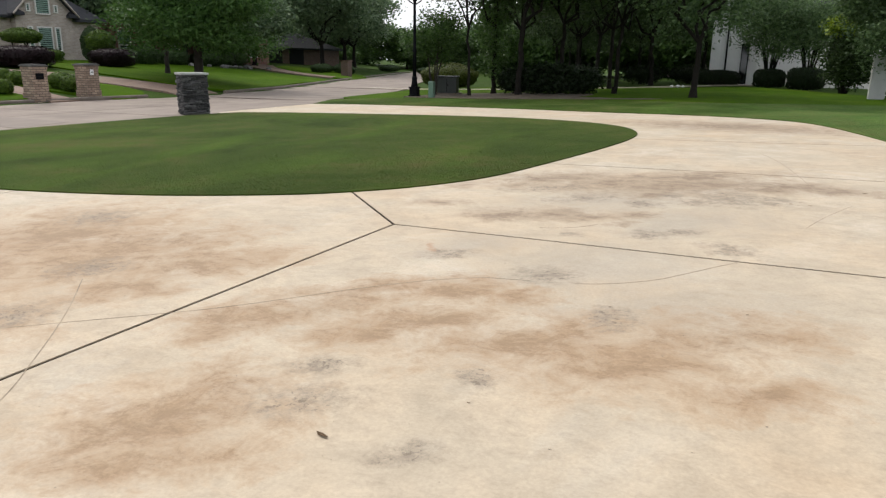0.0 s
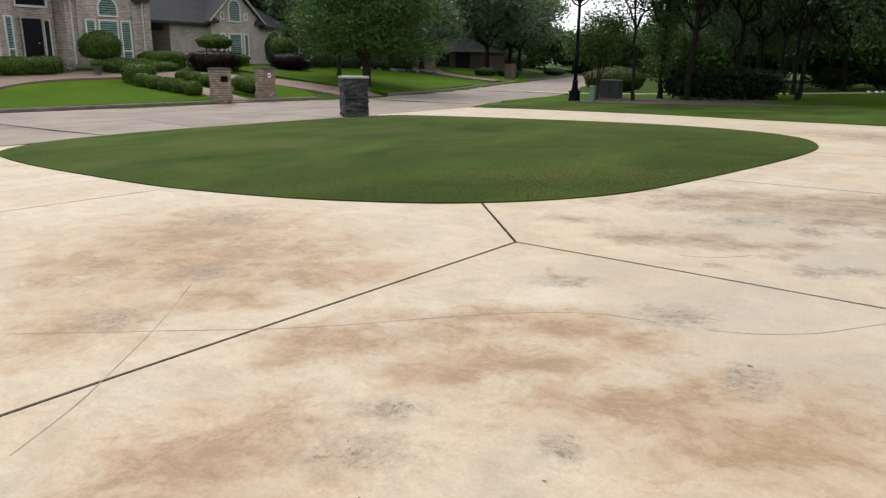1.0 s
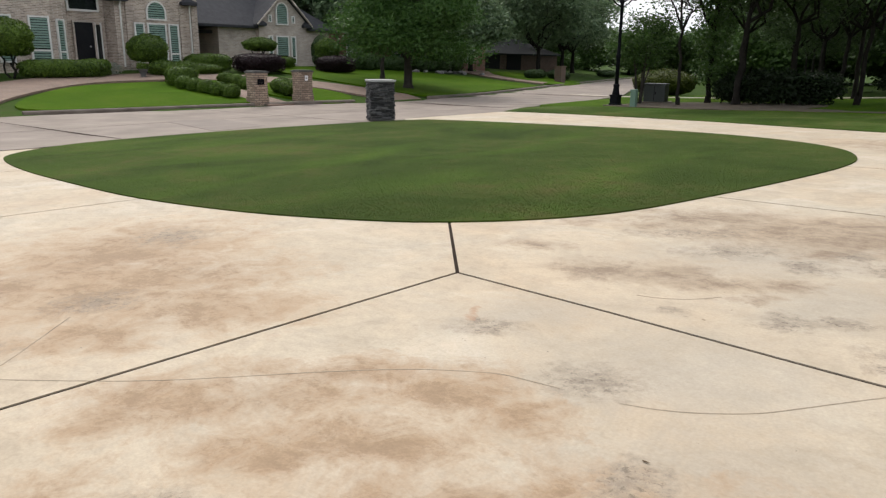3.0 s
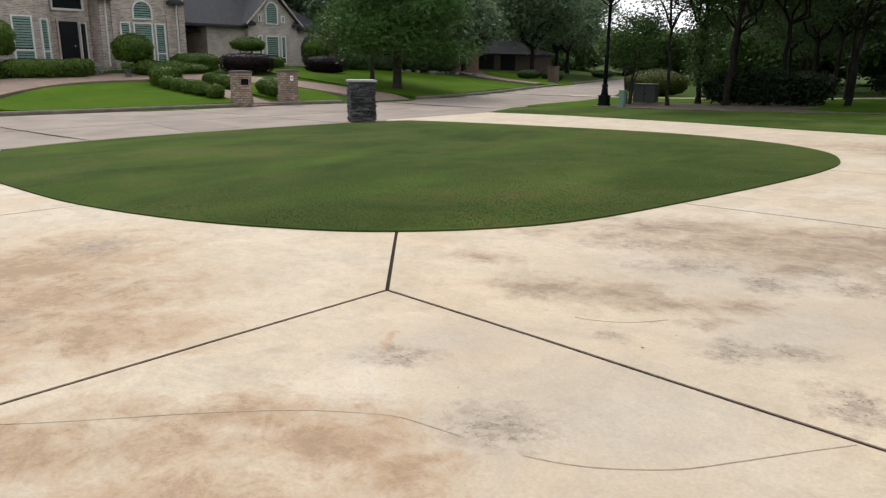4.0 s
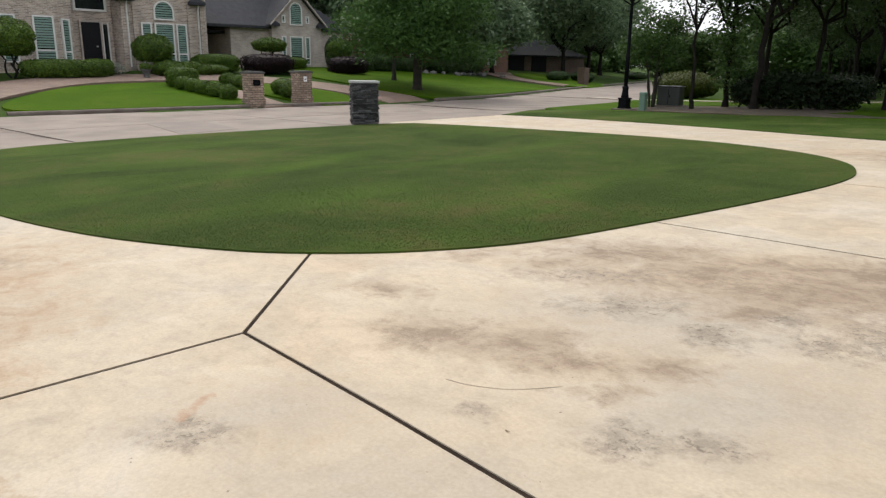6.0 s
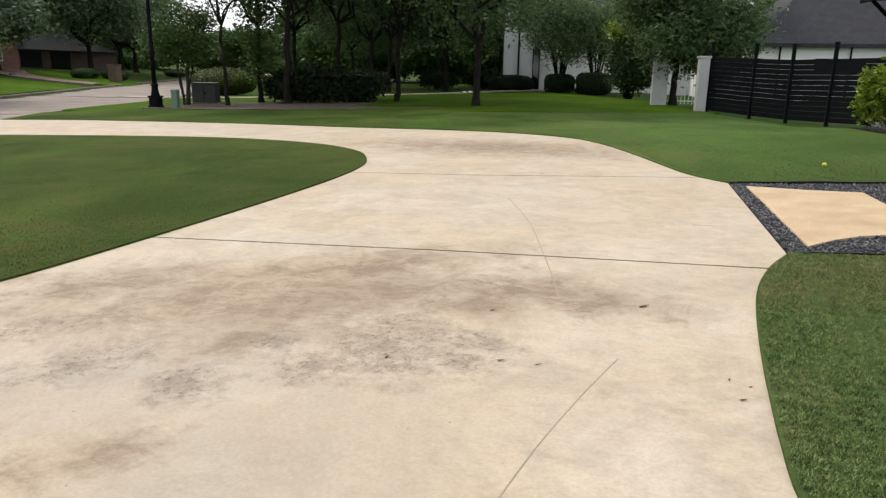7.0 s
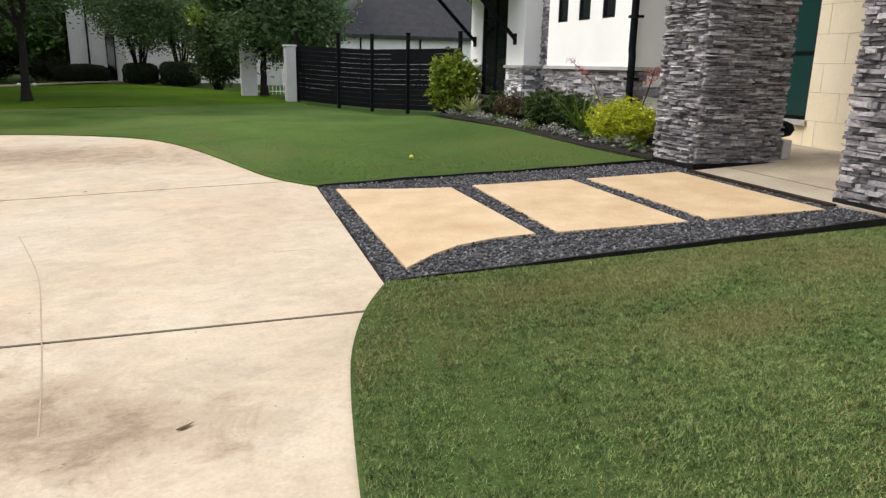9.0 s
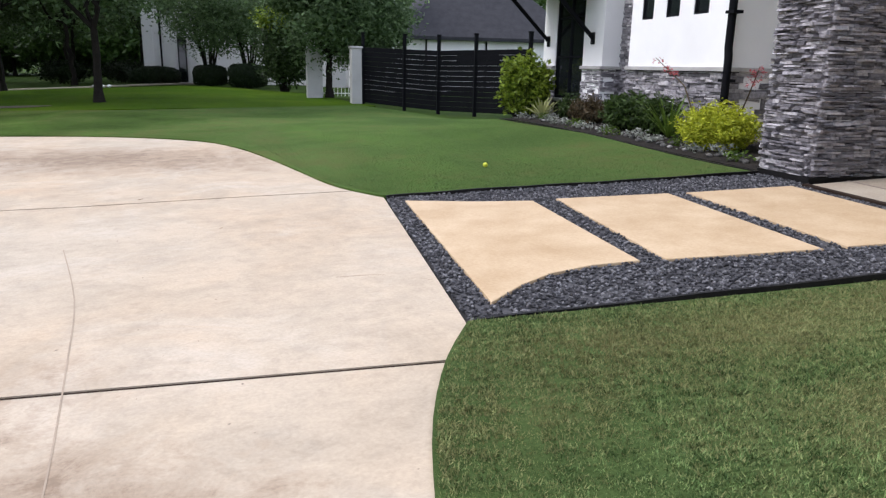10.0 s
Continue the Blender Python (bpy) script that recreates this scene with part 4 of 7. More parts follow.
def edging(line, height, thick=0.025):
    bm = bmesh.new()
    rings = []
    line = rounded(line, 6, closed=False)
    for i, p in enumerate(line):
        d = (Vector(line[min(i + 1, len(line) - 1)]) - Vector(line[max(i - 1, 0)])).normalized()
        n = Vector((-d.y, d.x)) * thick / 2
        z, u = gz(*p), i / (len(line) - 1)
        top = height[0] + (height[1] - height[0]) * u + 0.004 * math.sin(7.3 * u) + 0.003 * math.sin(31 * u)
        rings.append([bm.verts.new((p[0] + s * n.x, p[1] + s * n.y, z + h)) for s, h in ((1, -0.1), (1, top), (-1, top), (-1, -0.1))])
    for a, b in zip(rings, rings[1:]):
        for k in range(4):
            bm.faces.new((a[k], a[(k + 1) % 4], b[(k + 1) % 4], b[k]))
    bm.faces.new(rings[0])
    bm.faces.new(rings[-1])
    bmesh.ops.recalc_face_normals(bm, faces=bm.faces)
    return bm


part("edging", edging([(2.30, 13.60), (3.2, 13.56), (4.2, 13.49), (5.2, 13.42), (6.2, 13.35)], (0.02, 0.035), 0.02), M["steel"], path, "black steel edging strip")
part("edging", edging([(2.12, 10.28), (3.4, 10.20), (4.8, 10.12), (5.89, 10.05), (6.5, 10.0)], (0.02, 0.095), 0.022), M["steel"], path, "black steel edging strip")
bed_edge = [(6.20, 13.37), (6.13, 14.4), (6.15, 15.4), (6.2, 17.4), (6.14, 20.0), (6.16, 21.4)]
tagged(part("edging", edging(bed_edge, (0.028, 0.022), 0.018), M["steel"]), "black steel edging of the planting bed", "edging", kind="structure")
tagged(part("planting_bed", sheet([(6.23, 13.4), (6.16, 15.3), (6.22, 17.4), (6.17, 21.4), (7.2, 22.6), (7.95, 22.6), (7.95, 13.7)], 0.03, 0.08, 0.5), M["mulch"]), "dark mulch bed along the house wall", "flower bed", kind="structure")


# ---- trees and shrubs ----
def tree(name, at, label, trunk_specs, blobs, count, leaf, leaf_mat, bark=None, clump=0.45, per=26, narrow=0.5, droop=0.0, group="", shell=0.45):
    """A tree from tapered limbs and a crown of clumped leaves, all about its base."""
    t = thing(name, (at[0], at[1], gz(*at) - 0.02), label, "tree", group)
    stems = 0 if len(trunk_specs[0][0]) > 6 and trunk_specs[0][1][0] < 0.101 else (2 if len(trunk_specs) > 1 and len(trunk_specs[1][0]) == 3 else 1)
    if stems:
        lpart("trunk", tubes(trunk_specs[:stems], 10), bark or M["bark"], t)
    for spec in trunk_specs[stems:]:
        lpart("limb" if stems else "stem", tubes([spec], 6), bark or M["bark"], t)
    lpart("crown", leaf_cloud(blobs, count, leaf, clump, per, narrow, droop, shell), leaf_mat, t)
    return t


def forked(height, spread, r, forks=5, low=0.35, lean=(0, 0)):
    """Trunk and limbs for a broad tree."""
    fork = Vector((lean[0] * height * low, lean[1] * height * low, height * low))
    specs = [limb((0, 0, -0.15), fork, r, r * 0.72, 0.08), ([(0, 0, -0.2), (0, 0, 0.12), (0, 0, 0.35)], [r * 1.7, r * 1.25, r])]
    for k in range(forks):
        a = 2 * math.pi * (k + RNG.uniform(-0.25, 0.25)) / forks
        tip = Vector((math.cos(a) * spread * RNG.uniform(0.5, 0.85), math.sin(a) * spread * RNG.uniform(0.5, 0.85), height * RNG.uniform(0.62, 0.9))) + Vector((lean[0], lean[1], 0)) * height * 0.5
        specs.append(limb(fork, tip, r * 0.55, r * 0.12, 0.5))
        mid = fork.lerp(tip, 0.5)
        side = mid + Vector((math.cos(a + 0.9) * spread * 0.35, math.sin(a + 0.9) * spread * 0.35, height * 0.15))
        specs.append(limb(mid, side, r * 0.3, r * 0.08, 0.5, 4))
    return specs


def vase(count, height, spread, r):
    """Stems that rise close together and fan out gently, each with a fork near the top."""
    specs = []
    for k in range(count):
        a = 2 * math.pi * k / count + RNG.uniform(-0.3, 0.3)
        d = Vector((math.cos(a), math.sin(a), 0))
        q = spread * RNG.uniform(0.5, 1.0)
        pts = [d * 0.1 - UP * 0.1] + [d * (0.1 + q * u ** 1.8) + UP * height * u + Vector((RNG.normal(0, 0.03), RNG.normal(0, 0.03), 0)) for u in (0.15, 0.35, 0.55, 0.78, 1.0)]
        rad = [r, r * 0.9, r * 0.75, r * 0.6, r * 0.4, r * 0.2]
        specs.append((pts + [pts[-1] + d * 0.2 + UP * 0.3], rad + [r * 0.1]))
        specs.append((pts[3:4] + [pts[3] + Vector((-d.y, d.x, 0)) * q * 0.3 + UP * height * 0.25] + [pts[3] + Vector((-d.y, d.x, 0)) * q * 0.4 + UP * height * 0.42], [r * 0.5, r * 0.3, r * 0.1]))
    return specs


def crown_blobs(height, spread, low, n=9, flat=0.42):
    out = [(0, 0, (height + low) / 2, spread * 0.62, spread * 0.62, (height - low) * 0.42)]
    for k in range(n):
        a = 2 * math.pi * k / n + RNG.uniform(-0.3, 0.3)
        d = spread * RNG.uniform(0.45, 0.75)
        z = low + (height - low) * RNG.uniform(0.25, 0.8)
        s = spread * RNG.uniform(0.28, 0.45)
        out.append((math.cos(a) * d, math.sin(a) * d, z, s, s, s * flat * 1.6))
    return out


# the big cypress on the lawn across the street
cypress_blobs = [(0, 0, 7.2, 3.2, 3.2, 4.2), (0, 0, 10.5, 2.0, 2.0, 2.6)]
for k in range(30):
    a, h = 2.4 * k, RNG.uniform(2.5, 6.8)
    d = (4.5 - 0.22 * h) * RNG.uniform(0.4, 1.0)
    cypress_blobs.append((math.cos(a) * d, math.sin(a) * d, h, 1.5, 1.5, 0.75))
cypress_limbs = [([(0, 0, -0.2), (0, 0, 0.3), (0.05, 0, 3), (0, 0.05, 8), (0, 0, 11.5)], [0.42, 0.27, 0.22, 0.13, 0.04])]
for x, y, z, *_ in cypress_blobs[2:]:
    cypress_limbs.append(limb((0, 0, min(z + 0.9, 8)), (x * 0.9, y * 0.9, z), 0.07, 0.015, 0.3, 4))
tree("cypress_tree", (-31.6, 32.9), "tall feathery green cypress on the lawn across the street", cypress_limbs, cypress_blobs, 62000, 0.26, M["leaf_cypress"], clump=0.42, per=30, narrow=0.32, droop=0.35)
tree("cypress_tree", (-36.9, 35.6), "second feathery cypress behind the first one", forked(7.5, 2.6, 0.15, 5, 0.3), crown_blobs(8, 2.9, 1.9, 8), 9000, 0.24, M["leaf_cypress"], narrow=0.35, droop=0.25)

# live oaks at the bend of the street
for at, h, s in (((-50.9, 73.5), 12.5, 6.8), ((-53.5, 82.5), 13.0, 7.2), ((-58.0, 92.0), 13.0, 7.0)):
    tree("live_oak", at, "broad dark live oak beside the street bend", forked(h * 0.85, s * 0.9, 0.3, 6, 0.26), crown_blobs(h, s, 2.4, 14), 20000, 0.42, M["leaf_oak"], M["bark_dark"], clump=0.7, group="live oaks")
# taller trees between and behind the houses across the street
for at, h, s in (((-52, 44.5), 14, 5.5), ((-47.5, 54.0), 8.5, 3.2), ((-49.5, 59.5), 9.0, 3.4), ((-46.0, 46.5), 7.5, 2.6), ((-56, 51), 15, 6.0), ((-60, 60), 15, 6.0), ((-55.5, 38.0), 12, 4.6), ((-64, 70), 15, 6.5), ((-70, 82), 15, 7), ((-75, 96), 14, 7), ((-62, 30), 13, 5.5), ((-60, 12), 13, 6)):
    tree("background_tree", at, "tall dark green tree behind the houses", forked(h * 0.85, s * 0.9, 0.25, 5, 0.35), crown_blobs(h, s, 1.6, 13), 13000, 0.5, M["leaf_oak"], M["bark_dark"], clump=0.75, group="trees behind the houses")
# far woods that close the view up the street
far_at = [(-84, 112), (-76, 122), (-66, 126), (-88, 128), (-57, 128), (-49, 124), (-41, 118), (-34, 112), (-28, 108), (-96, 118), (-45, 135), (-22, 112), (-16, 106), (-9, 104), (-2, 108), (5, 112), (-70, 138), (12, 104), (20, 96), (30, 90), (-30, 96), (-24, 98), (-18, 92), (-12, 88), (-5, 90), (1, 86), (8, 88), (-37, 104), (-80, 104), (-92, 108), (-72, 112), (-62, 116), (-52, 112), (15, 84), (24, 78)]
far_at.sort(key=lambda a: 22.5 < math.degrees(math.atan2(-a[0], a[1])) < 34)
base_far = None
for i, at in enumerate(far_at):
    street_gap = 22.5 < math.degrees(math.atan2(-at[0], at[1])) < 34
    h = 9.2 + 2.0 * ((i * 37) % 7) / 7
    if i % 5 == 0 and not street_gap:
        base_far = tree("far_tree", at, "distant dark green tree closing the view", forked(h * 0.8, 4.5, 0.22, 5, 0.3), crown_blobs(h, 5.8, 0.6, 14), 12000, 0.62, M["leaf_mid"], M["bark_dark"], clump=0.8, group="far woods")
    else:
        copy_thing(base_far, pose(at[0], at[1], gz(*at), 0, 0, 47 * i) @ Matrix.Diagonal((0.95, 0.95, 0.78 if street_gap else 1.0, 1)))

# the grove between the drive and the neighbouring lot
GROVE = [((-13.7, 32.0), 10.5, 3.4, 0.13, 4.6, "leaf_dark", 6500, (-0.03, 0.0), "slender leaning tree with thin bare lower trunk"),
         ((-13.5, 34.7), 11.0, 3.0, 0.20, 4.0, "leaf_dark", 9000, (0, 0), "tall tree with ivy-covered trunk"),
         ((-11.7, 33.4), 11.5, 4.0, 0.24, 3.6, "leaf_dark", 10000, (0.04, 0), "dark shade tree with forked trunk beside the hedge"),
         ((-10.5, 36.6), 11.5, 4.2, 0.2, 3.6, "leaf_dark", 10000, (0, 0), "dark shade tree behind the hedge"),
         ((-7.5, 35.5), 11.0, 4.4, 0.17, 3.4, "leaf_dark", 10000, (0.05, 0), "slim shade tree on the neighbouring lawn"),
         ((-3.35, 31.2), 9.5, 4.8, 0.22, 1.6, "leaf_myrtle", 9000, (0.02, 0), "broad shade tree with forked trunk on the lawn"),
         ((-14.7, 56.0), 11.5, 5.0, 0.28, 3.0, "leaf_dark", 9000, (0, 0), "shade tree farther back on the grass"),
         ((-12.4, 52.0), 11.5, 4.8, 0.24, 3.2, "leaf_dark", 9000, (0.05, 0), "multi-trunk shade tree farther back"),
         ((-8.8, 54.0), 11.5, 4.8, 0.24, 3.2, "leaf_dark", 9000, (-0.05, 0), "shade tree near the footpath"),
         ((-19.5, 66.0), 11.0, 5.0, 0.24, 3.0, "leaf_dark", 8000, (0, 0), "shade tree far along the grass"),
         ((-6.5, 66.0), 12.0, 5.4, 0.26, 2.6, "leaf_dark", 8000, (0, 0), "dark tree behind the footpath"),
         ((-13.0, 72.0), 12.0, 5.8, 0.26, 2.2, "leaf_dark", 8000, (0, 0), "dark tree far behind the grove"),
         ((-24.0, 84.0), 10.5, 5.2, 0.24, 2.4, "leaf_mid", 7000, (0, 0), "mid green tree far along the street"),
         ((-13.6, 39.0), 11.0, 4.8, 0.2, 2.6, "leaf_dark", 9000, (0, 0), "dark tree beyond the utility cabinet"),
         ((-9.5, 43.5), 11.5, 4.8, 0.2, 3.4, "leaf_dark", 9000, (0, 0), "dark tree behind the hedge"),
         ((-16.5, 62.0), 11.5, 5.6, 0.22, 1.6, "leaf_dark", 9000, (0, 0), "low-branched dark tree beyond the footpath"),
         ((-10.5, 63.0), 11.5, 5.6, 0.22, 1.6, "leaf_dark", 9000, (0, 0), "low-branched dark tree beyond the footpath"),
         ((-21.0, 76.0), 11.5, 5.6, 0.22, 1.6, "leaf_dark", 9000, (0, 0), "low-branched dark tree along the street")]
for at, h, s, r, low, leaf, count, lean, label in GROVE:
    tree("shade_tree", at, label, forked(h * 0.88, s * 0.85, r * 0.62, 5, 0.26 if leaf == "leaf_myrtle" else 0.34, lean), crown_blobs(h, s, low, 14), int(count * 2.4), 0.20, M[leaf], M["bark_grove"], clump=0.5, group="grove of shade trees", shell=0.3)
# ivy on one trunk
ivy = tagged(part("ivy", leaf_cloud([(-13.5, 34.6, 1.6 + 0.9 * k, 0.55 + 0.12 * k, 0.55 + 0.12 * k, 0.9) for k in range(5)], 5200, 0.17, 0.2, 20), M["leaf_mid"]), "light green ivy climbing a tree trunk", "ivy")
# crape myrtle by the utility cabinet
tree("crape_myrtle", (-15.9, 32.6), "multi-stemmed crape myrtle beside the utility cabinet", vase(7, 2.6, 0.8, 0.05), crown_blobs(4.3, 1.5, 1.3, 10), 8000, 0.14, M["leaf_mid"], clump=0.28)
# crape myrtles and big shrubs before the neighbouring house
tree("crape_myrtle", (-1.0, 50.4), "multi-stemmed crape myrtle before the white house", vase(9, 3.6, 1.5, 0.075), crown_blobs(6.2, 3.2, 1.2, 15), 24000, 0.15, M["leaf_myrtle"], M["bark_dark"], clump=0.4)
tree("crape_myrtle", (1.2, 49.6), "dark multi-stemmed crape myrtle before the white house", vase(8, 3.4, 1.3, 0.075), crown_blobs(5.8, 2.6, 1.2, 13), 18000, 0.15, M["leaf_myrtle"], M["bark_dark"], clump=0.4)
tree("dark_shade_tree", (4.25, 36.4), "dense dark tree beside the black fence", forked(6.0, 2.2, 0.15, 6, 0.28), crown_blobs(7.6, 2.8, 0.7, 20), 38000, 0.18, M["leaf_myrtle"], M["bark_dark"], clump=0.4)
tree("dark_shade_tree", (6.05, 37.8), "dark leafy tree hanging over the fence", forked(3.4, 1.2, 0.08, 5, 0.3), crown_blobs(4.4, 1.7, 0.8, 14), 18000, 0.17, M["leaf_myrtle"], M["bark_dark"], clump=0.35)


def shrub(at, size, label, mat, count=2500, leaf=0.09, boxy=False, clump=0.08, group="", name="shrub", lift=0.0, loose=False):
    """A shrub: short stems and a dense skin of leaves, either clipped or loose."""
    w, d, h = size
    t = thing(name, (at[0], at[1], gz(*at)), label, "shrub", group)
    for _ in range(4):
        lpart("stem", tubes([limb((RNG.normal(0, w * 0.06), RNG.normal(0, d * 0.06), -0.05), (RNG.normal(0, w * 0.14), RNG.normal(0, d * 0.14), h * 0.6 + lift), 0.02 + 0.012 * h, 0.008, 0.3, 4)], 5), M["bark_dark"], t)
    if loose:
        blobs = [(0, 0, h * 0.5 + lift, w * 0.42, d * 0.42, h * 0.44)] + [(math.cos(a) * w * 0.28, math.sin(a) * d * 0.28, h * 0.48 + 0.1 * h * math.sin(3 * a) + lift, w * 0.2, d * 0.2, h * 0.34) for a in np.arange(0, 6.2, 1.05)]
        lpart("foliage", leaf_cloud(blobs, count, leaf, clump, 12, 0.55, 0.0, 0.6), mat, t)
        if lift == 0:
            lpart("inner_growth", clipped_core(w, d, h, 2.2, 0.0, 0.6), mat, t)
    else:
        p = 4.5 if boxy else 2.4
        lpart("foliage", clipped_cloud(w, d, h, int(count * 1.6), leaf, p, 0.03, lift), mat, t)
        lpart("inner_growth", clipped_core(w, d, h, p, lift), mat, t)
    return t


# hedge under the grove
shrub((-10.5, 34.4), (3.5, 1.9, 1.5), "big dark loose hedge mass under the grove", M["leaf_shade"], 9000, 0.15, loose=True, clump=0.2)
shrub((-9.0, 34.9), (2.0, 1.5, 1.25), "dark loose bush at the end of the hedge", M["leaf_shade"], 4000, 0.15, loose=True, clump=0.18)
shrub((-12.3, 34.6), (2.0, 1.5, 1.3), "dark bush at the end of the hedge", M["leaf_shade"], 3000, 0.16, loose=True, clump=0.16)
shrub((-21.3, 46.2), (3.7, 3.5, 1.6), "large rounded olive green clipped bush by the street", M["leaf_olive"], 8000, 0.12)
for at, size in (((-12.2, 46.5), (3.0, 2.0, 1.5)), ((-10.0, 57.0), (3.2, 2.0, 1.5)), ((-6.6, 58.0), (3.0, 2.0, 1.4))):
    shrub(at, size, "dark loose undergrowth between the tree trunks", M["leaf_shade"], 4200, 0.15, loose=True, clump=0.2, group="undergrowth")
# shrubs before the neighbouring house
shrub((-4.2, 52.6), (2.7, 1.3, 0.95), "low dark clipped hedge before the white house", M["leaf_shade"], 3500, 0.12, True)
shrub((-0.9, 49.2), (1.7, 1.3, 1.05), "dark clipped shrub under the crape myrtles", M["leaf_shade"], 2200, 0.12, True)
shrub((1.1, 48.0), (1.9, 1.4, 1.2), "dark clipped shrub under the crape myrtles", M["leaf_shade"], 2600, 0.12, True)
shrub((2.9, 43.2), (2.6, 2.4, 3.6), "tall dark shrub with bright green top growth", M["leaf_dark"], 9000, 0.17, loose=True, clump=0.22)
shrub((2.7, 43.0), (2.4, 2.0, 1.3), "bright yellow-green foliage over a dark shrub", M["leaf_bright"], 2600, 0.16, loose=True, clump=0.2, lift=2.7)
# thickets that close the far end of the street
for at, size in (((-70, 112), (14, 5, 3.2)), ((-56, 116), (14, 5, 3.4)), ((-42, 110), (14, 5, 3.2)), ((-29, 103), (13, 5, 3.4)), ((-16, 97), (13, 5, 3.6)), ((-3, 95), (13, 5, 3.6)), ((11, 92), (14, 5, 3.4)), ((-84, 108), (14, 6, 3.2)), ((-66, 100), (6, 8, 2.2))):
    shrub(at, size, "dark green thicket closing the far view", M["leaf_mid"], 5000, 0.5, loose=True, clump=0.5, name="thicket", group="far thickets")


# ---- stone pieces ----
def stone_meshes(count=16):
    out = []
    for i in range(count):
        bm = bmesh.new()
        bmesh.ops.create_cube(bm, size=1)
        front = [f for f in bm.faces if f.normal.y < -0.5]
        r = bmesh.ops.inset_region(bm, faces=front, thickness=0.1)
        for f in front:
            for v in f.verts:
                v.co.y -= 0.3 * RNG.uniform(0.1, 1.3)
                v.co.x += RNG.uniform(-0.05, 0.05)
                v.co.z += RNG.uniform(-0.08, 0.08)
        for v in bm.verts:
            v.co.x += RNG.uniform(-0.03, 0.03)
            v.co.z += RNG.uniform(-0.16, 0.16)
        me = bpy.data.meshes.new("stone")
        bm.to_mesh(me)
        bm.free()
        out.append(me)
    return out


STONES = {}


def ledger(width, z0, z1, row=(0.04, 0.075), length=(0.14, 0.42), depth=(0.03, 0.075)):
    """Places of stones on a face: middle along it, height, length, height of the piece, depth."""
    out, z = [], z0
    while z < z1 - 0.015:
        h = min(RNG.uniform(*row), z1 - z)
        u = -RNG.uniform(0, 0.1)
        while u < width:
            w = RNG.uniform(*length)
            a, b = max(u, -0.01), min(u + w, width + 0.01)
            if b - a > 0.03:
                out.append(((a + b) / 2, z + h / 2 + RNG.uniform(-0.12, 0.12) * h, b - a - 0.004, h * RNG.uniform(0.82, 1.22) - 0.003, RNG.uniform(*depth)))
            u += w
        z += h
    return out


def stone_face(origin, turn, width, z0, z1, mat, parent, limit=300, **kw):
    """Stacked stones on a face that starts at origin, runs along the direction turn and looks to its right. Returns how many became parts."""
    key = mat.name
    if key not in STONES:
        STONES[key] = stone_meshes()
        for me in STONES[key]:
            me.materials.append(mat)
    base = Matrix.Translation(origin) @ Matrix.Rotation(radians(turn), 4, "Z")
    rows = ledger(width, z0, z1, **kw)
    joined_v, joined_f = [], []
    used = 0
    for i, (u, z, w, h, d) in enumerate(rows):
        m = base @ Matrix.Translation((u, -d / 2 + 0.012, z)) @ Matrix.Diagonal((w, d, h, 1))
        me = STONES[key][(i * 7) % len(STONES[key])]
        if used < limit:
            ob = new("stone", me)
            ob.parent = parent
            ob.matrix_parent_inverse = parent.matrix_world.inverted() if parent.type == "EMPTY" else Matrix.Identity(4)
            ob.matrix_basis = m
            used += 1
        else:
            k = len(joined_v)
            joined_v += [tuple(m @ v.co) for v in me.vertices]
            joined_f += [tuple(k + j for j in p.vertices) for p in me.polygons]
    if joined_f:
        me = bpy.data.meshes.new("stonework")
        me.from_pydata(joined_v, [], joined_f)
        ob = part("stonework", me, mat, None)
        ob.parent = parent
        ob.matrix_parent_inverse = parent.matrix_world.inverted() if parent.type == "EMPTY" else Matrix.Identity(4)
        ob["kind"] = "stuff"
    return used


bpy.context.view_layer.update()


def stone_column(x0, x1, y0, y1, z1, label, faces, row):
    """A square stone-faced porch column; faces: (side, share of the parts)."""
    zb = min(gz(x0, y0), gz(x1, y1)) - 0.04
    t = thing("stone_column", ((x0 + x1) / 2, (y0 + y1) / 2, zb), label, "column", "porch columns")
    bpy.context.view_layer.update()
    part("core", boxes((x0 + 0.03, x1 - 0.03, y0 + 0.03, y1 - 0.03, zb, z1)), M["mortar"], t)
    part("base_plinth", boxes((x0 - 0.03, x1 + 0.03, y0 - 0.03, y1 + 0.03, zb, zb + 0.10), bevel=0.01), M["steel"], t, "black metal base flashing")
    side = {"west": ((x0 + 0.03, y1, 0), -90, y1 - y0), "south": ((x0, y0 + 0.03, 0), 0, x1 - x0), "east": ((x1 - 0.03, y0, 0), 90, y1 - y0), "north": ((x1, y1 - 0.03, 0), 180, x1 - x0)}
    for name, limit in faces:
        o, turn, w = side[name]
        stone_face(o, turn, w, zb + 0.10, z1, M["stone"], t, limit, row=row, length=(0.05, 0.25), depth=(0.03, 0.085))
    return t


# ---- the house by the drive ----
def wall_cells(y0, y1, z0, z1, openings):
    """Boxes (in y and z) that fill a wall round its openings."""
    ys = sorted({y0, y1, *[v for o in openings for v in o[:2]]})
    zs = sorted({z0, z1, *[v for o in openings for v in o[2:]]})
    for a, b in zip(ys, ys[1:]):
        run = None
        for c, d in zip(zs, zs[1:]):
            hole = any(o[0] <= (a + b) / 2 <= o[1] and o[2] <= (c + d) / 2 <= o[3] for o in openings)
            if hole:
                if run:
                    yield a, b, run[0], run[1]
                run = None
            else:
                run = (run[0], d) if run else (c, d)
        if run:
            yield a, b, run[0], run[1]


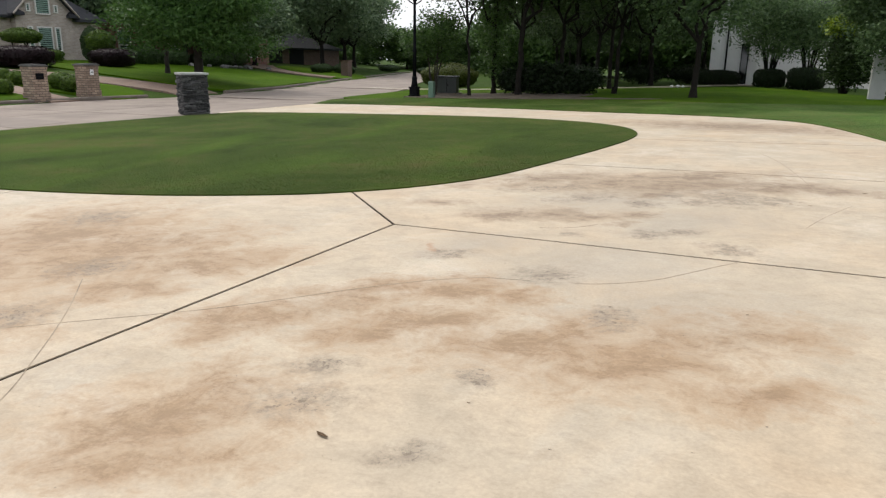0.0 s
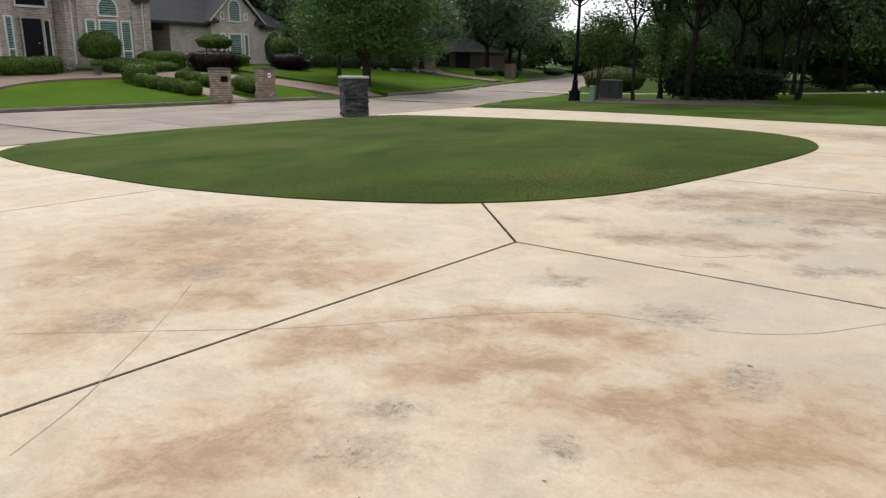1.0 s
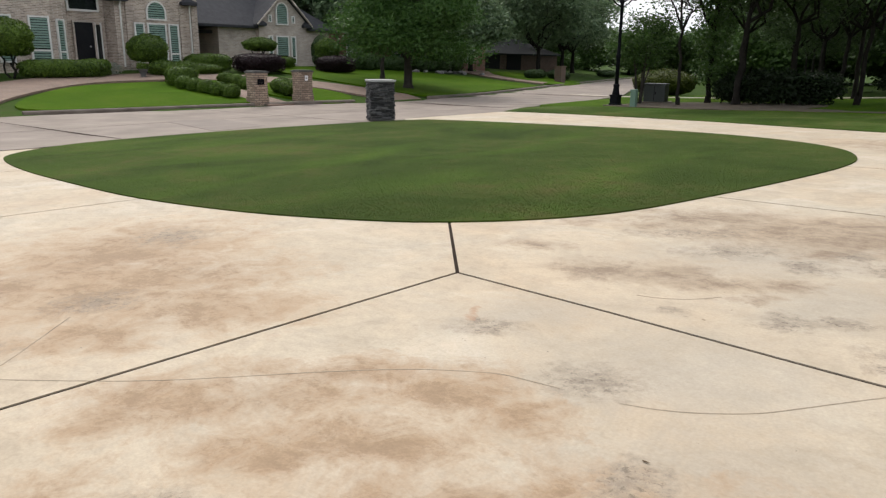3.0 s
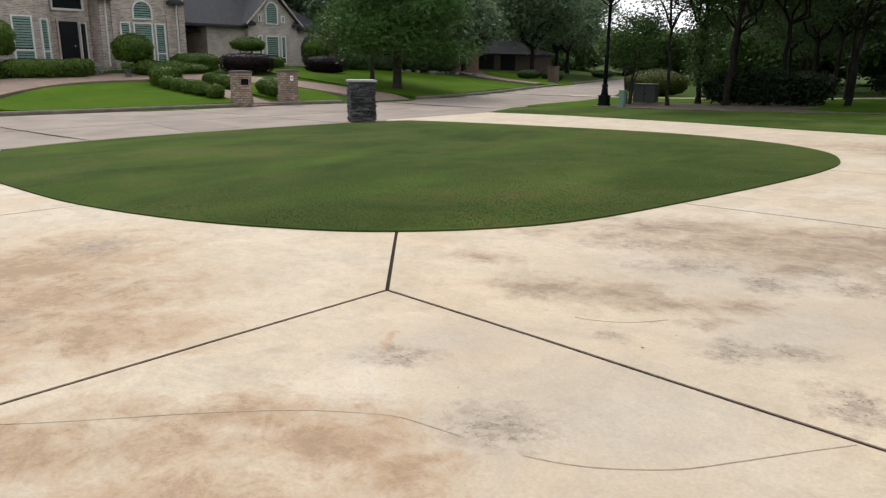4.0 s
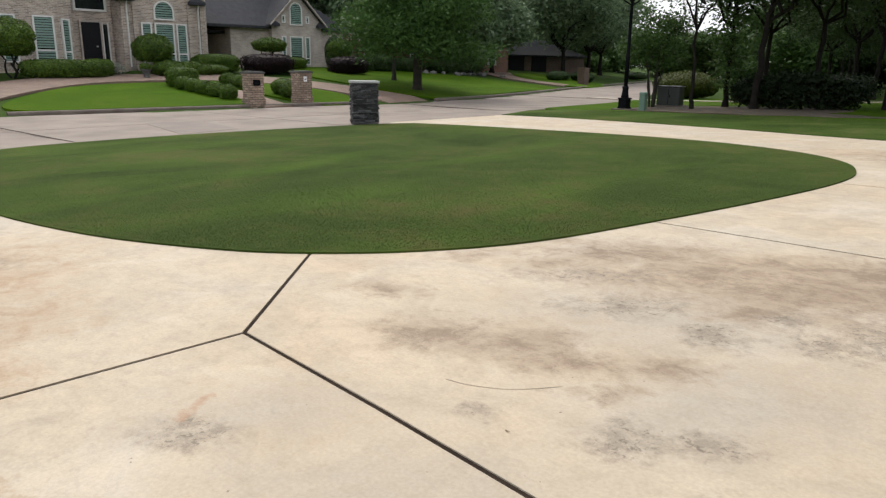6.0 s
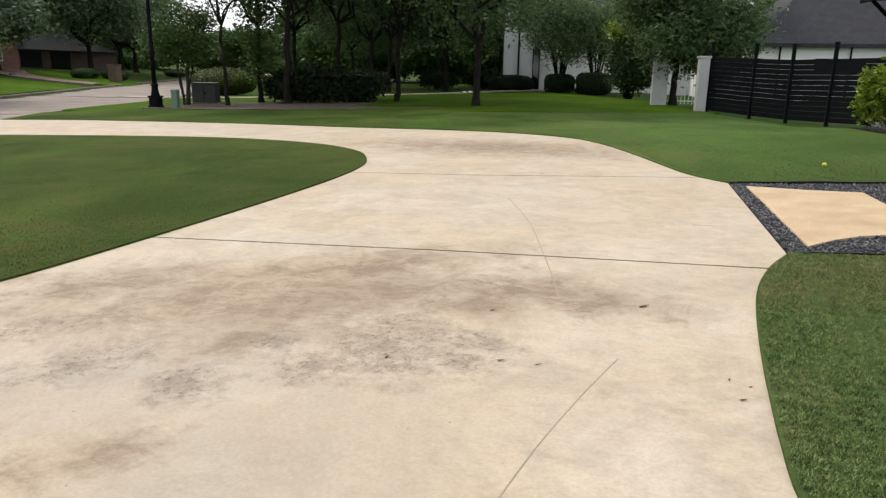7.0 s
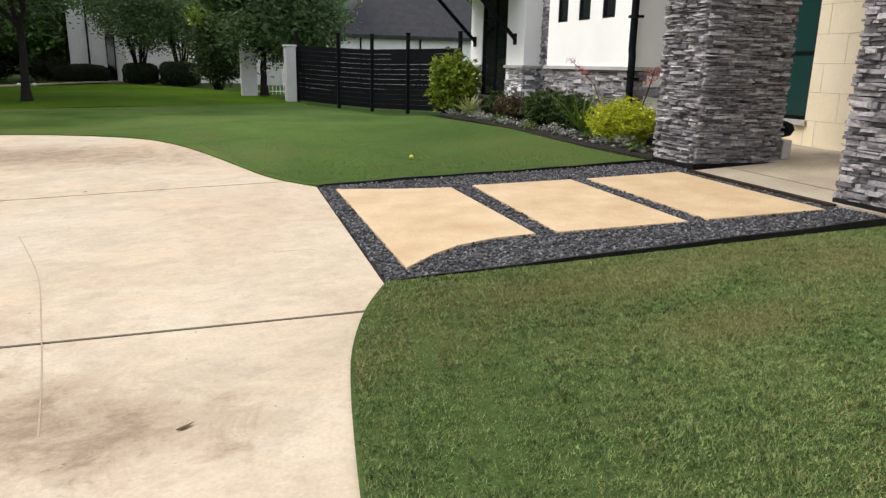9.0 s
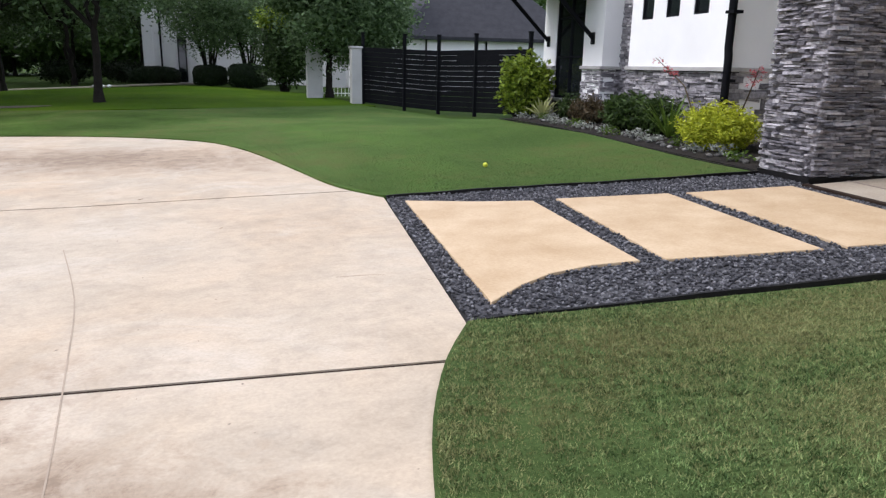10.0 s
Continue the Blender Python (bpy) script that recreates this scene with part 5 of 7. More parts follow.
def wall_x(x_front, thick, y0, y1, z0, z1, openings=()):
    """A wall that faces along x; thick runs away from the face."""
    bm = bmesh.new()
    for a, b, c, d in wall_cells(y0, y1, z0, z1, openings):
        box(bm, x_front, x_front + thick, a, b, c, d)
    bmesh.ops.remove_doubles(bm, verts=bm.verts, dist=0.0005)
    return bm


def window_x(parent, x, y0, y1, z0, z1, frame_mat, pane_mat, depth=0.06, bar=0.05, cols=1, rows=1, out=-1, name="window", label="", louvres=0, louvre_mat=None):
    """A framed window in a wall that faces along x (out: -1 or 1), with its panes."""
    w = part(name, boxes((x, x + depth, y0, y0 + bar, z0, z1), (x, x + depth, y1 - bar, y1, z0, z1), (x, x + depth, y0 + bar, y1 - bar, z0, z0 + bar), (x, x + depth, y0 + bar, y1 - bar, z1 - bar, z1)), frame_mat, parent, label)
    yi, yj, zi, zj = y0 + bar, y1 - bar, z0 + bar, z1 - bar
    b2 = bar * 0.6
    for c in range(cols):
        for r in range(rows):
            ya, yb = yi + (yj - yi) * c / cols, yi + (yj - yi) * (c + 1) / cols
            za, zb = zi + (zj - zi) * r / rows, zi + (zj - zi) * (r + 1) / rows
            if louvres:
                part("pane", boxes((x + depth * 0.45, x + depth * 0.6, ya, yb, za, zb)), pane_mat, w)
                n = max(3, int((zb - za) / louvres))
                for k in range(n):
                    zc = za + (zb - za) * (k + 0.5) / n
                    part("louvre", boxes((x + depth * 0.1, x + depth * 0.4, ya + 0.02, yb - 0.02, zc - louvres * 0.32, zc + louvres * 0.32)), louvre_mat, w)
            else:
                part("pane", boxes((x + depth * 0.35, x + depth * 0.55, ya, yb, za, zb)), pane_mat, w)
    for c in range(1, cols):
        ya = yi + (yj - yi) * c / cols
        part("mullion", boxes((x + 0.004, x + depth - 0.004, ya - b2 / 2, ya + b2 / 2, zi, zj)), frame_mat, w)
    for r in range(1, rows):
        za = zi + (zj - zi) * r / rows
        part("glazing_bar", boxes((x + 0.008, x + depth - 0.008, yi, yj, za - b2 / 2, za + b2 / 2)), frame_mat, w)
    return w


WX = 7.50
house = thing("modern_house", (9.5, 14, 0.4), "white stucco house with grey stone wainscot and black trim", "house")
bpy.context.view_layer.update()
small = [(16.38, 16.75, 2.25, 3.10), (17.12, 17.49, 2.25, 3.10), (17.86, 18.21, 2.25, 3.10)]
front = part("front_wall", wall_x(WX, 0.25, 15.85, 18.54, 1.44, 5.2, small), M["stucco"], house)
part("front_wall", boxes((7.75, 9.4, 15.85, 16.1, 0.2, 5.2)), M["stucco"], house, "grey-shaded white stucco return wall")
part("bay_wall", wall_x(WX, 0.3, 19.52, 22.32, 1.44, 5.2, [(20.34, 21.66, 0.84, 3.3)]), M["stucco"], house)
part("bay_return", boxes((WX + 0.3, 8.3, 19.52, 19.8, 1.44, 5.2)), M["stucco"], house)
part("end_wall", boxes((WX + 0.3, 16, 22.02, 22.32, 0.2, 5.2)), M["stucco"], house)
lower = part("wainscot", boxes((WX + 0.03, WX + 0.25, 15.88, 18.54, 0.2, 1.44), (WX + 0.03, 9.4, 15.9, 16.1, 0.2, 1.437)), M["mortar"], house)
lower2 = part("wainscot", boxes((WX + 0.03, WX + 0.3, 19.55, 20.34, 0.2, 1.44), (WX + 0.03, WX + 0.3, 21.66, 22.3, 0.2, 1.44), (WX + 0.03, WX + 0.3, 20.34, 21.66, 0.2, 0.78), (WX + 0.3, 8.3, 19.55, 19.8, 0.2, 1.44)), M["mortar"], house)
recess = part("recess_wall", boxes((7.90, 8.2, 18.3, 19.6, 0.2, 5.2)), M["mortar"], house)
part("box_return", boxes((WX + 0.25, 7.95, 18.3, 18.54, 0.2, 5.2)), M["stucco"], house)
ZG = 0.42
stone_face((WX + 0.035, 18.54, 0), -90, 2.69, ZG, 1.43, M["stone"], lower, 260, row=(0.022, 0.055), length=(0.07, 0.3), depth=(0.03, 0.06))
stone_face((WX, 15.885, 0), 0, 1.6, ZG, 1.43, M["stone"], lower, 40, row=(0.05, 0.085), length=(0.15, 0.45))
stone_face((WX + 0.035, 20.34, 0), -90, 0.82, ZG, 1.43, M["stone"], lower2, 120, row=(0.022, 0.055), length=(0.07, 0.28), depth=(0.03, 0.06))
stone_face((WX, 19.555, 0), 0, 0.42, ZG, 1.43, M["stone"], lower2, 90, row=(0.022, 0.055), length=(0.07, 0.28), depth=(0.03, 0.06))
stone_face((WX + 0.035, 22.32, 0), -90, 0.66, ZG, 1.43, M["stone"], lower2, 60, row=(0.022, 0.055), length=(0.07, 0.28), depth=(0.03, 0.06))
stone_face((7.91, 19.54, 0), -90, 1.05, ZG, 4.2, M["stone"], recess, 220, row=(0.022, 0.055), length=(0.07, 0.28), depth=(0.03, 0.06))
part("sill_band", boxes((WX - 0.06, WX + 0.2, 15.79, 18.56, 1.44, 1.50), (WX + 0.2, 9.4, 15.79, 15.95, 1.44, 1.497), bevel=0.008), M["sill"], house, "grey stone sill band")
part("sill_band", boxes((WX - 0.06, WX + 0.2, 19.46, 20.34, 1.44, 1.50), (WX - 0.06, WX + 0.2, 21.66, 22.34, 1.44, 1.50), (WX + 0.2, 7.9, 19.46, 19.62, 1.44, 1.497), bevel=0.008), M["sill"], house, "grey stone sill band")
for a, b, c, d in small:
    window_x(house, WX + 0.012, a, b, c, d, M["black"], M["dark_glass"], 0.08, 0.035, 1, 1, label="narrow dark window with black frame")
window_x(house, WX + 0.02, 20.34, 21.66, 0.84, 3.3, M["black"], M["dark_glass"], 0.1, 0.06, 2, 3, label="tall dark window with black frame")
part("window_sill", boxes((WX - 0.07, WX + 0.1, 20.28, 21.72, 0.77, 0.84), bevel=0.008), M["sill"], house, "pale stone window sill")
# canopy over the tall window
canopy = part("canopy", boxes((6.35, WX, 19.6, 22.4, 3.05, 3.17), (6.32, 6.38, 19.55, 22.45, 3.0, 3.2)), M["black"], house, "black metal window canopy")
for y in (19.93, 22.05):
    part("strut", tubes([([(WX, y, 2.0), (6.4, y, 3.06)], [0.05, 0.05])], 4), M["black"], canopy)
    part("strut_plate", boxes((WX - 0.03, WX, y - 0.06, y + 0.06, 1.9, 2.12)), M["black"], canopy)
# downspout with an offset over the wainscot
part("downspout", tubes([([(7.44, 15.76, 5.2), (7.44, 15.76, 1.75), (7.44, 15.74, 1.66), (7.40, 15.68, 1.50), (7.40, 15.68, 1.42), (7.42, 15.70, 0.5)], [0.055] * 6)], 8), M["black"], house, "black round downspout")
for z in (1.3, 2.2):
    part("pipe_strap", boxes((7.37, 7.52, 15.64, 15.82, z, z + 0.04)), M["black"], house)
# porch: cream block wall, green glazed front, slab
PX = 8.70
part("porch_wall", wall_x(PX + 0.02, 0.3, -7.0, 15.88, 0.3, 5.2, [(13.60, 15.3, 0.86, 3.4)]), M["lime"], house, "cream limestone block wall")
block_face = part("block_facing", boxes((PX - 0.004, PX + 0.02, 9.2, 13.58, 0.5, 3.8)), M["lime_joint"], house, "cream block facing with thin joints")
window_x(house, PX + 0.06, 13.60, 15.3, 0.86, 3.4, M["black"], M["green_glass"], 0.09, 0.05, 2, 3, label="tall green tinted window in black frame")
part("window_sill", boxes((PX - 0.05, PX + 0.12, 13.54, 15.3, 0.79, 0.86), bevel=0.006), M["sill"], house, "brown stone window sill")
part("porch_beam", boxes((6.2, 7.3, 9.7, 13.7, 4.6, 5.2)), M["stucco"], house)
part("roof", boxes((7.3, 18, 13.9, 22.6, 5.2, 5.5), (8.6, 18, -7.5, 13.9, 5.2, 5.497)), M["roof"], house)
part("back_wall", boxes((15.8, 16, -7, 22.0, 0.2, 5.2), (9.0, 15.8, -7.2, -7.0, 0.2, 5.2)), M["stucco"], house)
k = 0
for r in range(9):
    z0 = 0.50 + r * 0.36
    y = 9.2 + (0.3 if r % 2 else 0.0)
    if r % 2:
        spans = [(9.2, 9.5)]
    else:
        spans = []
    while y < 13.57:
        spans.append((y, min(y + 0.6, 13.57)))
        y += 0.6
    for a, b in spans:
        part("block", boxes((PX - 0.010, PX - 0.004, a + 0.003, b - 0.003, z0 + 0.003, z0 + 0.357)), M["lime"], block_face)
porch = tagged(part("porch_slab", sheet([(6.14, 12.58), (6.10, 10.70), (6.25, 9.2), (8.7, 9.2), (8.7, 15.8), (7.3, 15.8), (7.3, 12.6)], 0.02, 0.1, 0.5), M["porch"]), "stained tan concrete porch slab", "porch", kind="structure")
part("porch_strip", ribbon([(6.14, 12.62), (6.08, 10.70)], 0.06, 0.024, 0.02), M["joint"], porch)
part("porch_strip", ribbon([(6.62, 12.6), (6.55, 10.70)], 0.02, 0.024, 0.004), M["patch"], porch)
part("wall_light", boxes((PX - 0.10, PX, 12.50, 12.66, 1.02, 1.10), bevel=0.02), M["sill"], house, "small grey wall fitting")

stone_column(6.27, 7.43, 12.72, 13.40, 4.6, "grey stacked stone porch column beside the gravel path", [("west", 120), ("south", 180), ("north", 0), ("east", 0)], (0.015, 0.036))
stone_column(6.20, 7.36, 10.10, 10.78, 4.6, "pale grey stacked stone porch column by the lawn", [("west", 190), ("south", 100), ("north", 0), ("east", 0)], (0.020, 0.050))

# stone block and black bowl behind the column
planter = thing("planter", (7.56, 12.78, gz(7.56, 12.78) + 0.02), "grey stone block with a black bowl beside the column", "planter")
lpart("block", boxes((-0.06, 0.07, -0.07, 0.07, 0, 0.22), bevel=0.012), M["sill"], planter)
lpart("bowl", lathe([(0.05, 0.16), (0.16, 0.2), (0.2, 0.28), (0.17, 0.36), (0.08, 0.40), (0.02, 0.41)], 18), M["black"], planter, "glossy black bowl").matrix_basis = pose(0.10, 0.17, 0.10) @ Matrix.Diagonal((0.8, 0.8, 0.8, 1))

# ---- stone letter-box pillar on the turf island ----
pillar = thing("letterbox_pillar", (-17.25, 17.62, gz(-17.2, 17.5)), "dark stacked stone pillar with grey cap on the turf", "pillar", turn=-32 + 90)
bpy.context.view_layer.update()
S2 = 0.383
lpart("core", boxes((-S2 + 0.03, S2 - 0.03, -S2 + 0.03, S2 - 0.03, -0.15, 1.24)), M["mortar"], pillar)
lpart("cap", boxes((-S2 - 0.05, S2 + 0.05, -S2 - 0.05, S2 + 0.05, 1.24, 1.31), bevel=0.015), M["cap"], pillar, "grey flat capstone")
pm = pillar.matrix_world
for k, limit in ((0, 130), (1, 130), (2, 0), (3, 0)):
    a = math.degrees(pm.to_euler().z) + 90 * k
    o = pm @ Matrix.Rotation(radians(90 * k), 4, "Z") @ Vector((-S2, -S2 + 0.03, 0))
    stone_face(tuple(o), a, 2 * S2, 0.0, 1.24, M["stone_dark"], pillar, limit, row=(0.028, 0.06), length=(0.08, 0.32), depth=(0.03, 0.075))

# ---- brick entry pillars across the street ----
def brick_pillar(at, label, plate):
    z = gz(*at) - 0.06
    t = thing("brick_pillar", (at[0], at[1], z), label, "pillar", "brick entry pillars")
    s = 0.34
    lpart("shaft", boxes((-s, s, -s, s, -0.1, 1.38), (-s - 0.035, s + 0.035, -s - 0.035, s + 0.035, -0.1, 0.32), (-s - 0.02, s + 0.02, -s - 0.02, s + 0.02, 1.25, 1.38), bevel=0.008), M["brick_pillar"], t)
    lpart("cap", boxes((-s - 0.06, s + 0.06, -s - 0.06, s + 0.06, 1.38, 1.44), (-s, s, -s, s, 1.44, 1.48), bevel=0.015), M["slate_cap"], t, "dark slate cap")
    if plate:
        lpart("plate", boxes((s + 0.021, s + 0.035, -0.12, 0.06, 0.98, 1.22), bevel=0.004), M["white_paint"], t, "small white plate")
        lpart("plate_mark", boxes((s + 0.036, s + 0.040, -0.08, 0.02, 1.08, 1.12)), M["black"], t, "dark bar on the plate")
    else:
        door = lpart("letterbox_door", boxes((s + 0.002, s + 0.03, -0.2, 0.16, 0.86, 1.12), bevel=0.01), M["black"], t, "black letter-box door")
        lpart("letter_slot", boxes((s + 0.031, s + 0.05, -0.12, 0.08, 0.95, 0.98)), M["steel"], t)
    return t


brick_pillar((-28.55, 20.25), "tan brick pillar with black letter-box and slate cap", False)
brick_pillar((-28.5, 22.75), "tan brick pillar with small white plate and slate cap", True)

# ---- street lamp ----
lamp = thing("street_lamp", (-15.5, 29.75, gz(-15.5, 29.75)), "black cast-metal street lamp with twin scrolled arms", "street lamp")
lpart("footing", boxes((-0.38, 0.38, -0.38, 0.38, -0.1, 0.05), bevel=0.02), M["kerb"], lamp, "concrete footing")
lpart("base", boxes((-0.21, 0.21, -0.21, 0.21, 0.05, 0.11), (-0.18, 0.18, -0.18, 0.18, 0.11, 0.42), (-0.21, 0.21, -0.21, 0.21, 0.42, 0.48), bevel=0.015), M["black"], lamp)
lpart("collar", lathe([(0.17, 0.48), (0.14, 0.60), (0.115, 0.80), (0.14, 0.88), (0.11, 0.94)], 14), M["black"], lamp)
lpart("post", lathe([(0.085, 0.94), (0.08, 2.0), (0.1, 2.04), (0.1, 2.12), (0.07, 2.18), (0.06, 4.2), (0.1, 4.24), (0.1, 4.32), (0.06, 4.38), (0.05, 4.9), (0.0, 5.0)], 12), M["black"], lamp)
for s in (-1, 1):
    a = radians(40)
    dx, dy = math.cos(a) * s, math.sin(a) * s
    arm = lpart("arm", tubes([([(0, 0, 4.28), (0.3 * dx, 0.3 * dy, 4.42), (0.55 * dx, 0.55 * dy, 4.36), (0.68 * dx, 0.68 * dy, 4.48), (0.68 * dx, 0.68 * dy, 4.62)], [0.045, 0.04, 0.04, 0.035, 0.05]), ([(0.05 * dx, 0.05 * dy, 4.1), (0.25 * dx, 0.25 * dy, 4.22), (0.42 * dx, 0.42 * dy, 4.4)], [0.03, 0.03, 0.03])], 6), M["black"], lamp)
    lan = lpart("lantern", lathe([(0.10, 0), (0.15, 0.04), (0.20, 0.45), (0.21, 0.5)], 10), M["grey_window"], lamp, "frosted lantern glass")
    lan.location = (0.68 * dx, 0.68 * dy, 4.62)
    hood = lpart("hood", lathe([(0.24, 0.5), (0.2, 0.58), (0.08, 0.7), (0.03, 0.82)], 10), M["black"], lamp)
    hood.location = (0.68 * dx, 0.68 * dy, 4.62)

# utility boxes
ped = thing("utility_pedestal", (-14.42, 29.35, gz(-14.42, 29.35)), "pale green plastic utility pedestal on the verge", "utility box")
lpart("body", boxes((-0.12, 0.12, -0.11, 0.11, -0.05, 0.62), bevel=0.025), M["util_green"], ped)
lpart("lid", boxes((-0.13, 0.13, -0.12, 0.12, 0.58, 0.72), bevel=0.04), M["util_green"], ped)
cab = thing("utility_cabinet", (-15.75, 34.0, gz(-15.75, 34.0)), "grey-green steel transformer cabinet among the trees", "utility box", turn=15)
lpart("pad", boxes((-0.66, 0.66, -0.58, 0.58, -0.05, 0.06), bevel=0.01), M["kerb"], cab)
lpart("body", boxes((-0.5, 0.5, -0.45, 0.45, 0.06, 0.84), bevel=0.03), M["util_grey"], cab)
lpart("lid", boxes((-0.53, 0.53, -0.48, 0.48, 0.84, 0.91), bevel=0.02), M["util_grey"], cab)
lpart("door_seam", boxes((-0.01, 0.01, -0.456, -0.45, 0.1, 0.8)), M["black"], cab)
lpart("latch", boxes((0.04, 0.09, -0.475, -0.45, 0.42, 0.52), bevel=0.006), M["steel"], cab, "dark padlock hasp")

# ---- black slatted fence ----
fence = thing("slatted_fence", (5.6, 27, gz(5.6, 27)), "black horizontal-slat metal fence behind the lawn", "fence")
bpy.context.view_layer.update()
F0, F1 = Vector((4.95, 32.1)), Vector((8.9, 26.6))
STOPS = [0.0, 0.285, 0.50, 0.715, 1.0]
bays = len(STOPS) - 1
for i in range(bays + 1):
    p = F0.lerp(F1, STOPS[i])
    z = gz(p.x, p.y)
    part("post", boxes((p.x - 0.05, p.x + 0.05, p.y - 0.05, p.y + 0.05, z - 0.1, z + 2.35)), M["black"], fence)
    part("post_cap", boxes((p.x - 0.065, p.x + 0.065, p.y - 0.065, p.y + 0.065, z + 2.35, z + 2.39), bevel=0.008), M["black"], fence)
for i in range(bays):
    p, q = F0.lerp(F1, STOPS[i]), F0.lerp(F1, STOPS[i + 1])
    d = (q - p).normalized()
    nrm = Vector((-d.y, d.x)) * 0.012
    za, zb = gz(p.x, p.y), gz(q.x, q.y)
    for k in range(12):
        h = 0.05 + k * 0.155
        bm = bmesh.new()
        c = []
        for (pt, zz) in ((p + d * 0.05, za), (q - d * 0.05, zb)):
            for s in (-1, 1):
                for hh in (0, 0.150):
                    c.append(bm.verts.new((pt.x + s * nrm.x, pt.y + s * nrm.y, zz + h + hh)))
        for f in ((0, 1, 3, 2), (4, 6, 7, 5), (0, 4, 5, 1), (2, 3, 7, 6), (1, 5, 7, 3), (0, 2, 6, 4)):
            bm.faces.new([c[j] for j in f])
        bmesh.ops.recalc_face_normals(bm, faces=bm.faces)
        part("slat", bm, M["black"], fence)

# white brick gate piers with a metal gate
for at, w, h in (((4.72, 32.3), 0.34, 1.85), ((3.66, 36.5), 0.6, 1.8)):
    z = gz(*at)
    t = thing("gate_pier", (at[0], at[1], z), "white painted brick gate pier by the fence", "pillar", "gate piers")
    lpart("shaft", boxes((-w / 2, w / 2, -0.3, 0.3, -0.1, h), bevel=0.01), M["white_brick"], t)
    lpart("cap", boxes((-w / 2 - 0.04, w / 2 + 0.04, -0.34, 0.34, h, h + 0.07), bevel=0.015), M["white_brick"], t)
gate = thing("garden_gate", (4.75, 36.6, gz(4.75, 36.6)), "white metal picket gate between brick piers", "gate")
for k in range(11):
    lpart("bar", boxes((-0.75 + 0.15 * k - 0.012, -0.75 + 0.15 * k + 0.012, -0.012, 0.012, 0.05, 1.75)), M["white_paint"], gate)
for z in (0.15, 1.6):
    lpart("rail", boxes((-0.78, 0.78, -0.02, 0.02, z, z + 0.04)), M["white_paint"], gate)


# ---- gabled volumes for the houses ----
def hip_roof(x0, x1, y0, y1, z, rise, over=0.45, ridge_along="y"):
    bm = bmesh.new()
    x0, x1, y0, y1 = x0 - over, x1 + over, y0 - over, y1 + over
    w = (x1 - x0) / 2 if ridge_along == "y" else (y1 - y0) / 2
    if ridge_along == "y":
        r = [((x0 + x1) / 2, y0 + min(w, (y1 - y0) / 2 - 0.05)), ((x0 + x1) / 2, y1 - min(w, (y1 - y0) / 2 - 0.05))]
    else:
        r = [(x0 + min(w, (x1 - x0) / 2 - 0.05), (y0 + y1) / 2), (x1 - min(w, (x1 - x0) / 2 - 0.05), (y0 + y1) / 2)]
    e = [bm.verts.new((a, b, z)) for a, b in ((x0, y0), (x1, y0), (x1, y1), (x0, y1))]
    u = [bm.verts.new((a, b, z - 0.18)) for a, b in ((x0, y0), (x1, y0), (x1, y1), (x0, y1))]
    t = [bm.verts.new((a, b, z + rise)) for a, b in r]
    if ridge_along == "y":
        for f in ((e[0], e[1], t[0]), (e[1], e[2], t[1], t[0]), (e[2], e[3], t[1]), (e[3], e[0], t[0], t[1])):
            bm.faces.new(f)
    else:
        for f in ((e[3], e[0], t[0]), (e[0], e[1], t[1], t[0]), (e[1], e[2], t[1]), (e[2], e[3], t[0], t[1])):
            bm.faces.new(f)
    for k in range(4):
        bm.faces.new((u[k], u[(k + 1) % 4], e[(k + 1) % 4], e[k]))
    bm.faces.new(u[::-1])
    bmesh.ops.recalc_face_normals(bm, faces=bm.faces)
    return bm


def gable_x(x_front, thick, y0, y1, z0, z1):
    """A triangular gable wall facing along x."""
    bm = bmesh.new()
    a = [bm.verts.new((x_front, y, z)) for y, z in ((y0, z0), (y1, z0), ((y0 + y1) / 2, z1))]
    b = [bm.verts.new((x_front - thick, y, z)) for y, z in ((y0, z0), (y1, z0), ((y0 + y1) / 2, z1))]
    bm.faces.new(a)
    bm.faces.new(b[::-1])
    for k in range(3):
        bm.faces.new((a[k], b[k], b[(k + 1) % 3], a[(k + 1) % 3]))
    bmesh.ops.recalc_face_normals(bm, faces=bm.faces)
    return bm


def gable_roof(x_front, x_back, y0, y1, z0, z1, thick=0.16, over=0.3):
    """Two roof slopes with the ridge along x."""
    bm = bmesh.new()
    ym, k = (y0 + y1) / 2, (z1 - z0) / ((y1 - y0) / 2)
    for ya in (y0 - over, y1 + over):
        zz = z0 - over * k
        p = [bm.verts.new(c) for c in ((x_front + over, ya, zz), (x_front + over, ym, z1), (x_back, ym, z1), (x_back, ya, zz))]
        q = [bm.verts.new((v.co.x, v.co.y, v.co.z + thick)) for v in p]
        bm.faces.new(p)
        bm.faces.new(q[::-1])
        for j in range(4):
            bm.faces.new((p[j], q[j], q[(j + 1) % 4], p[(j + 1) % 4]))
    bmesh.ops.recalc_face_normals(bm, faces=bm.faces)
    return bm


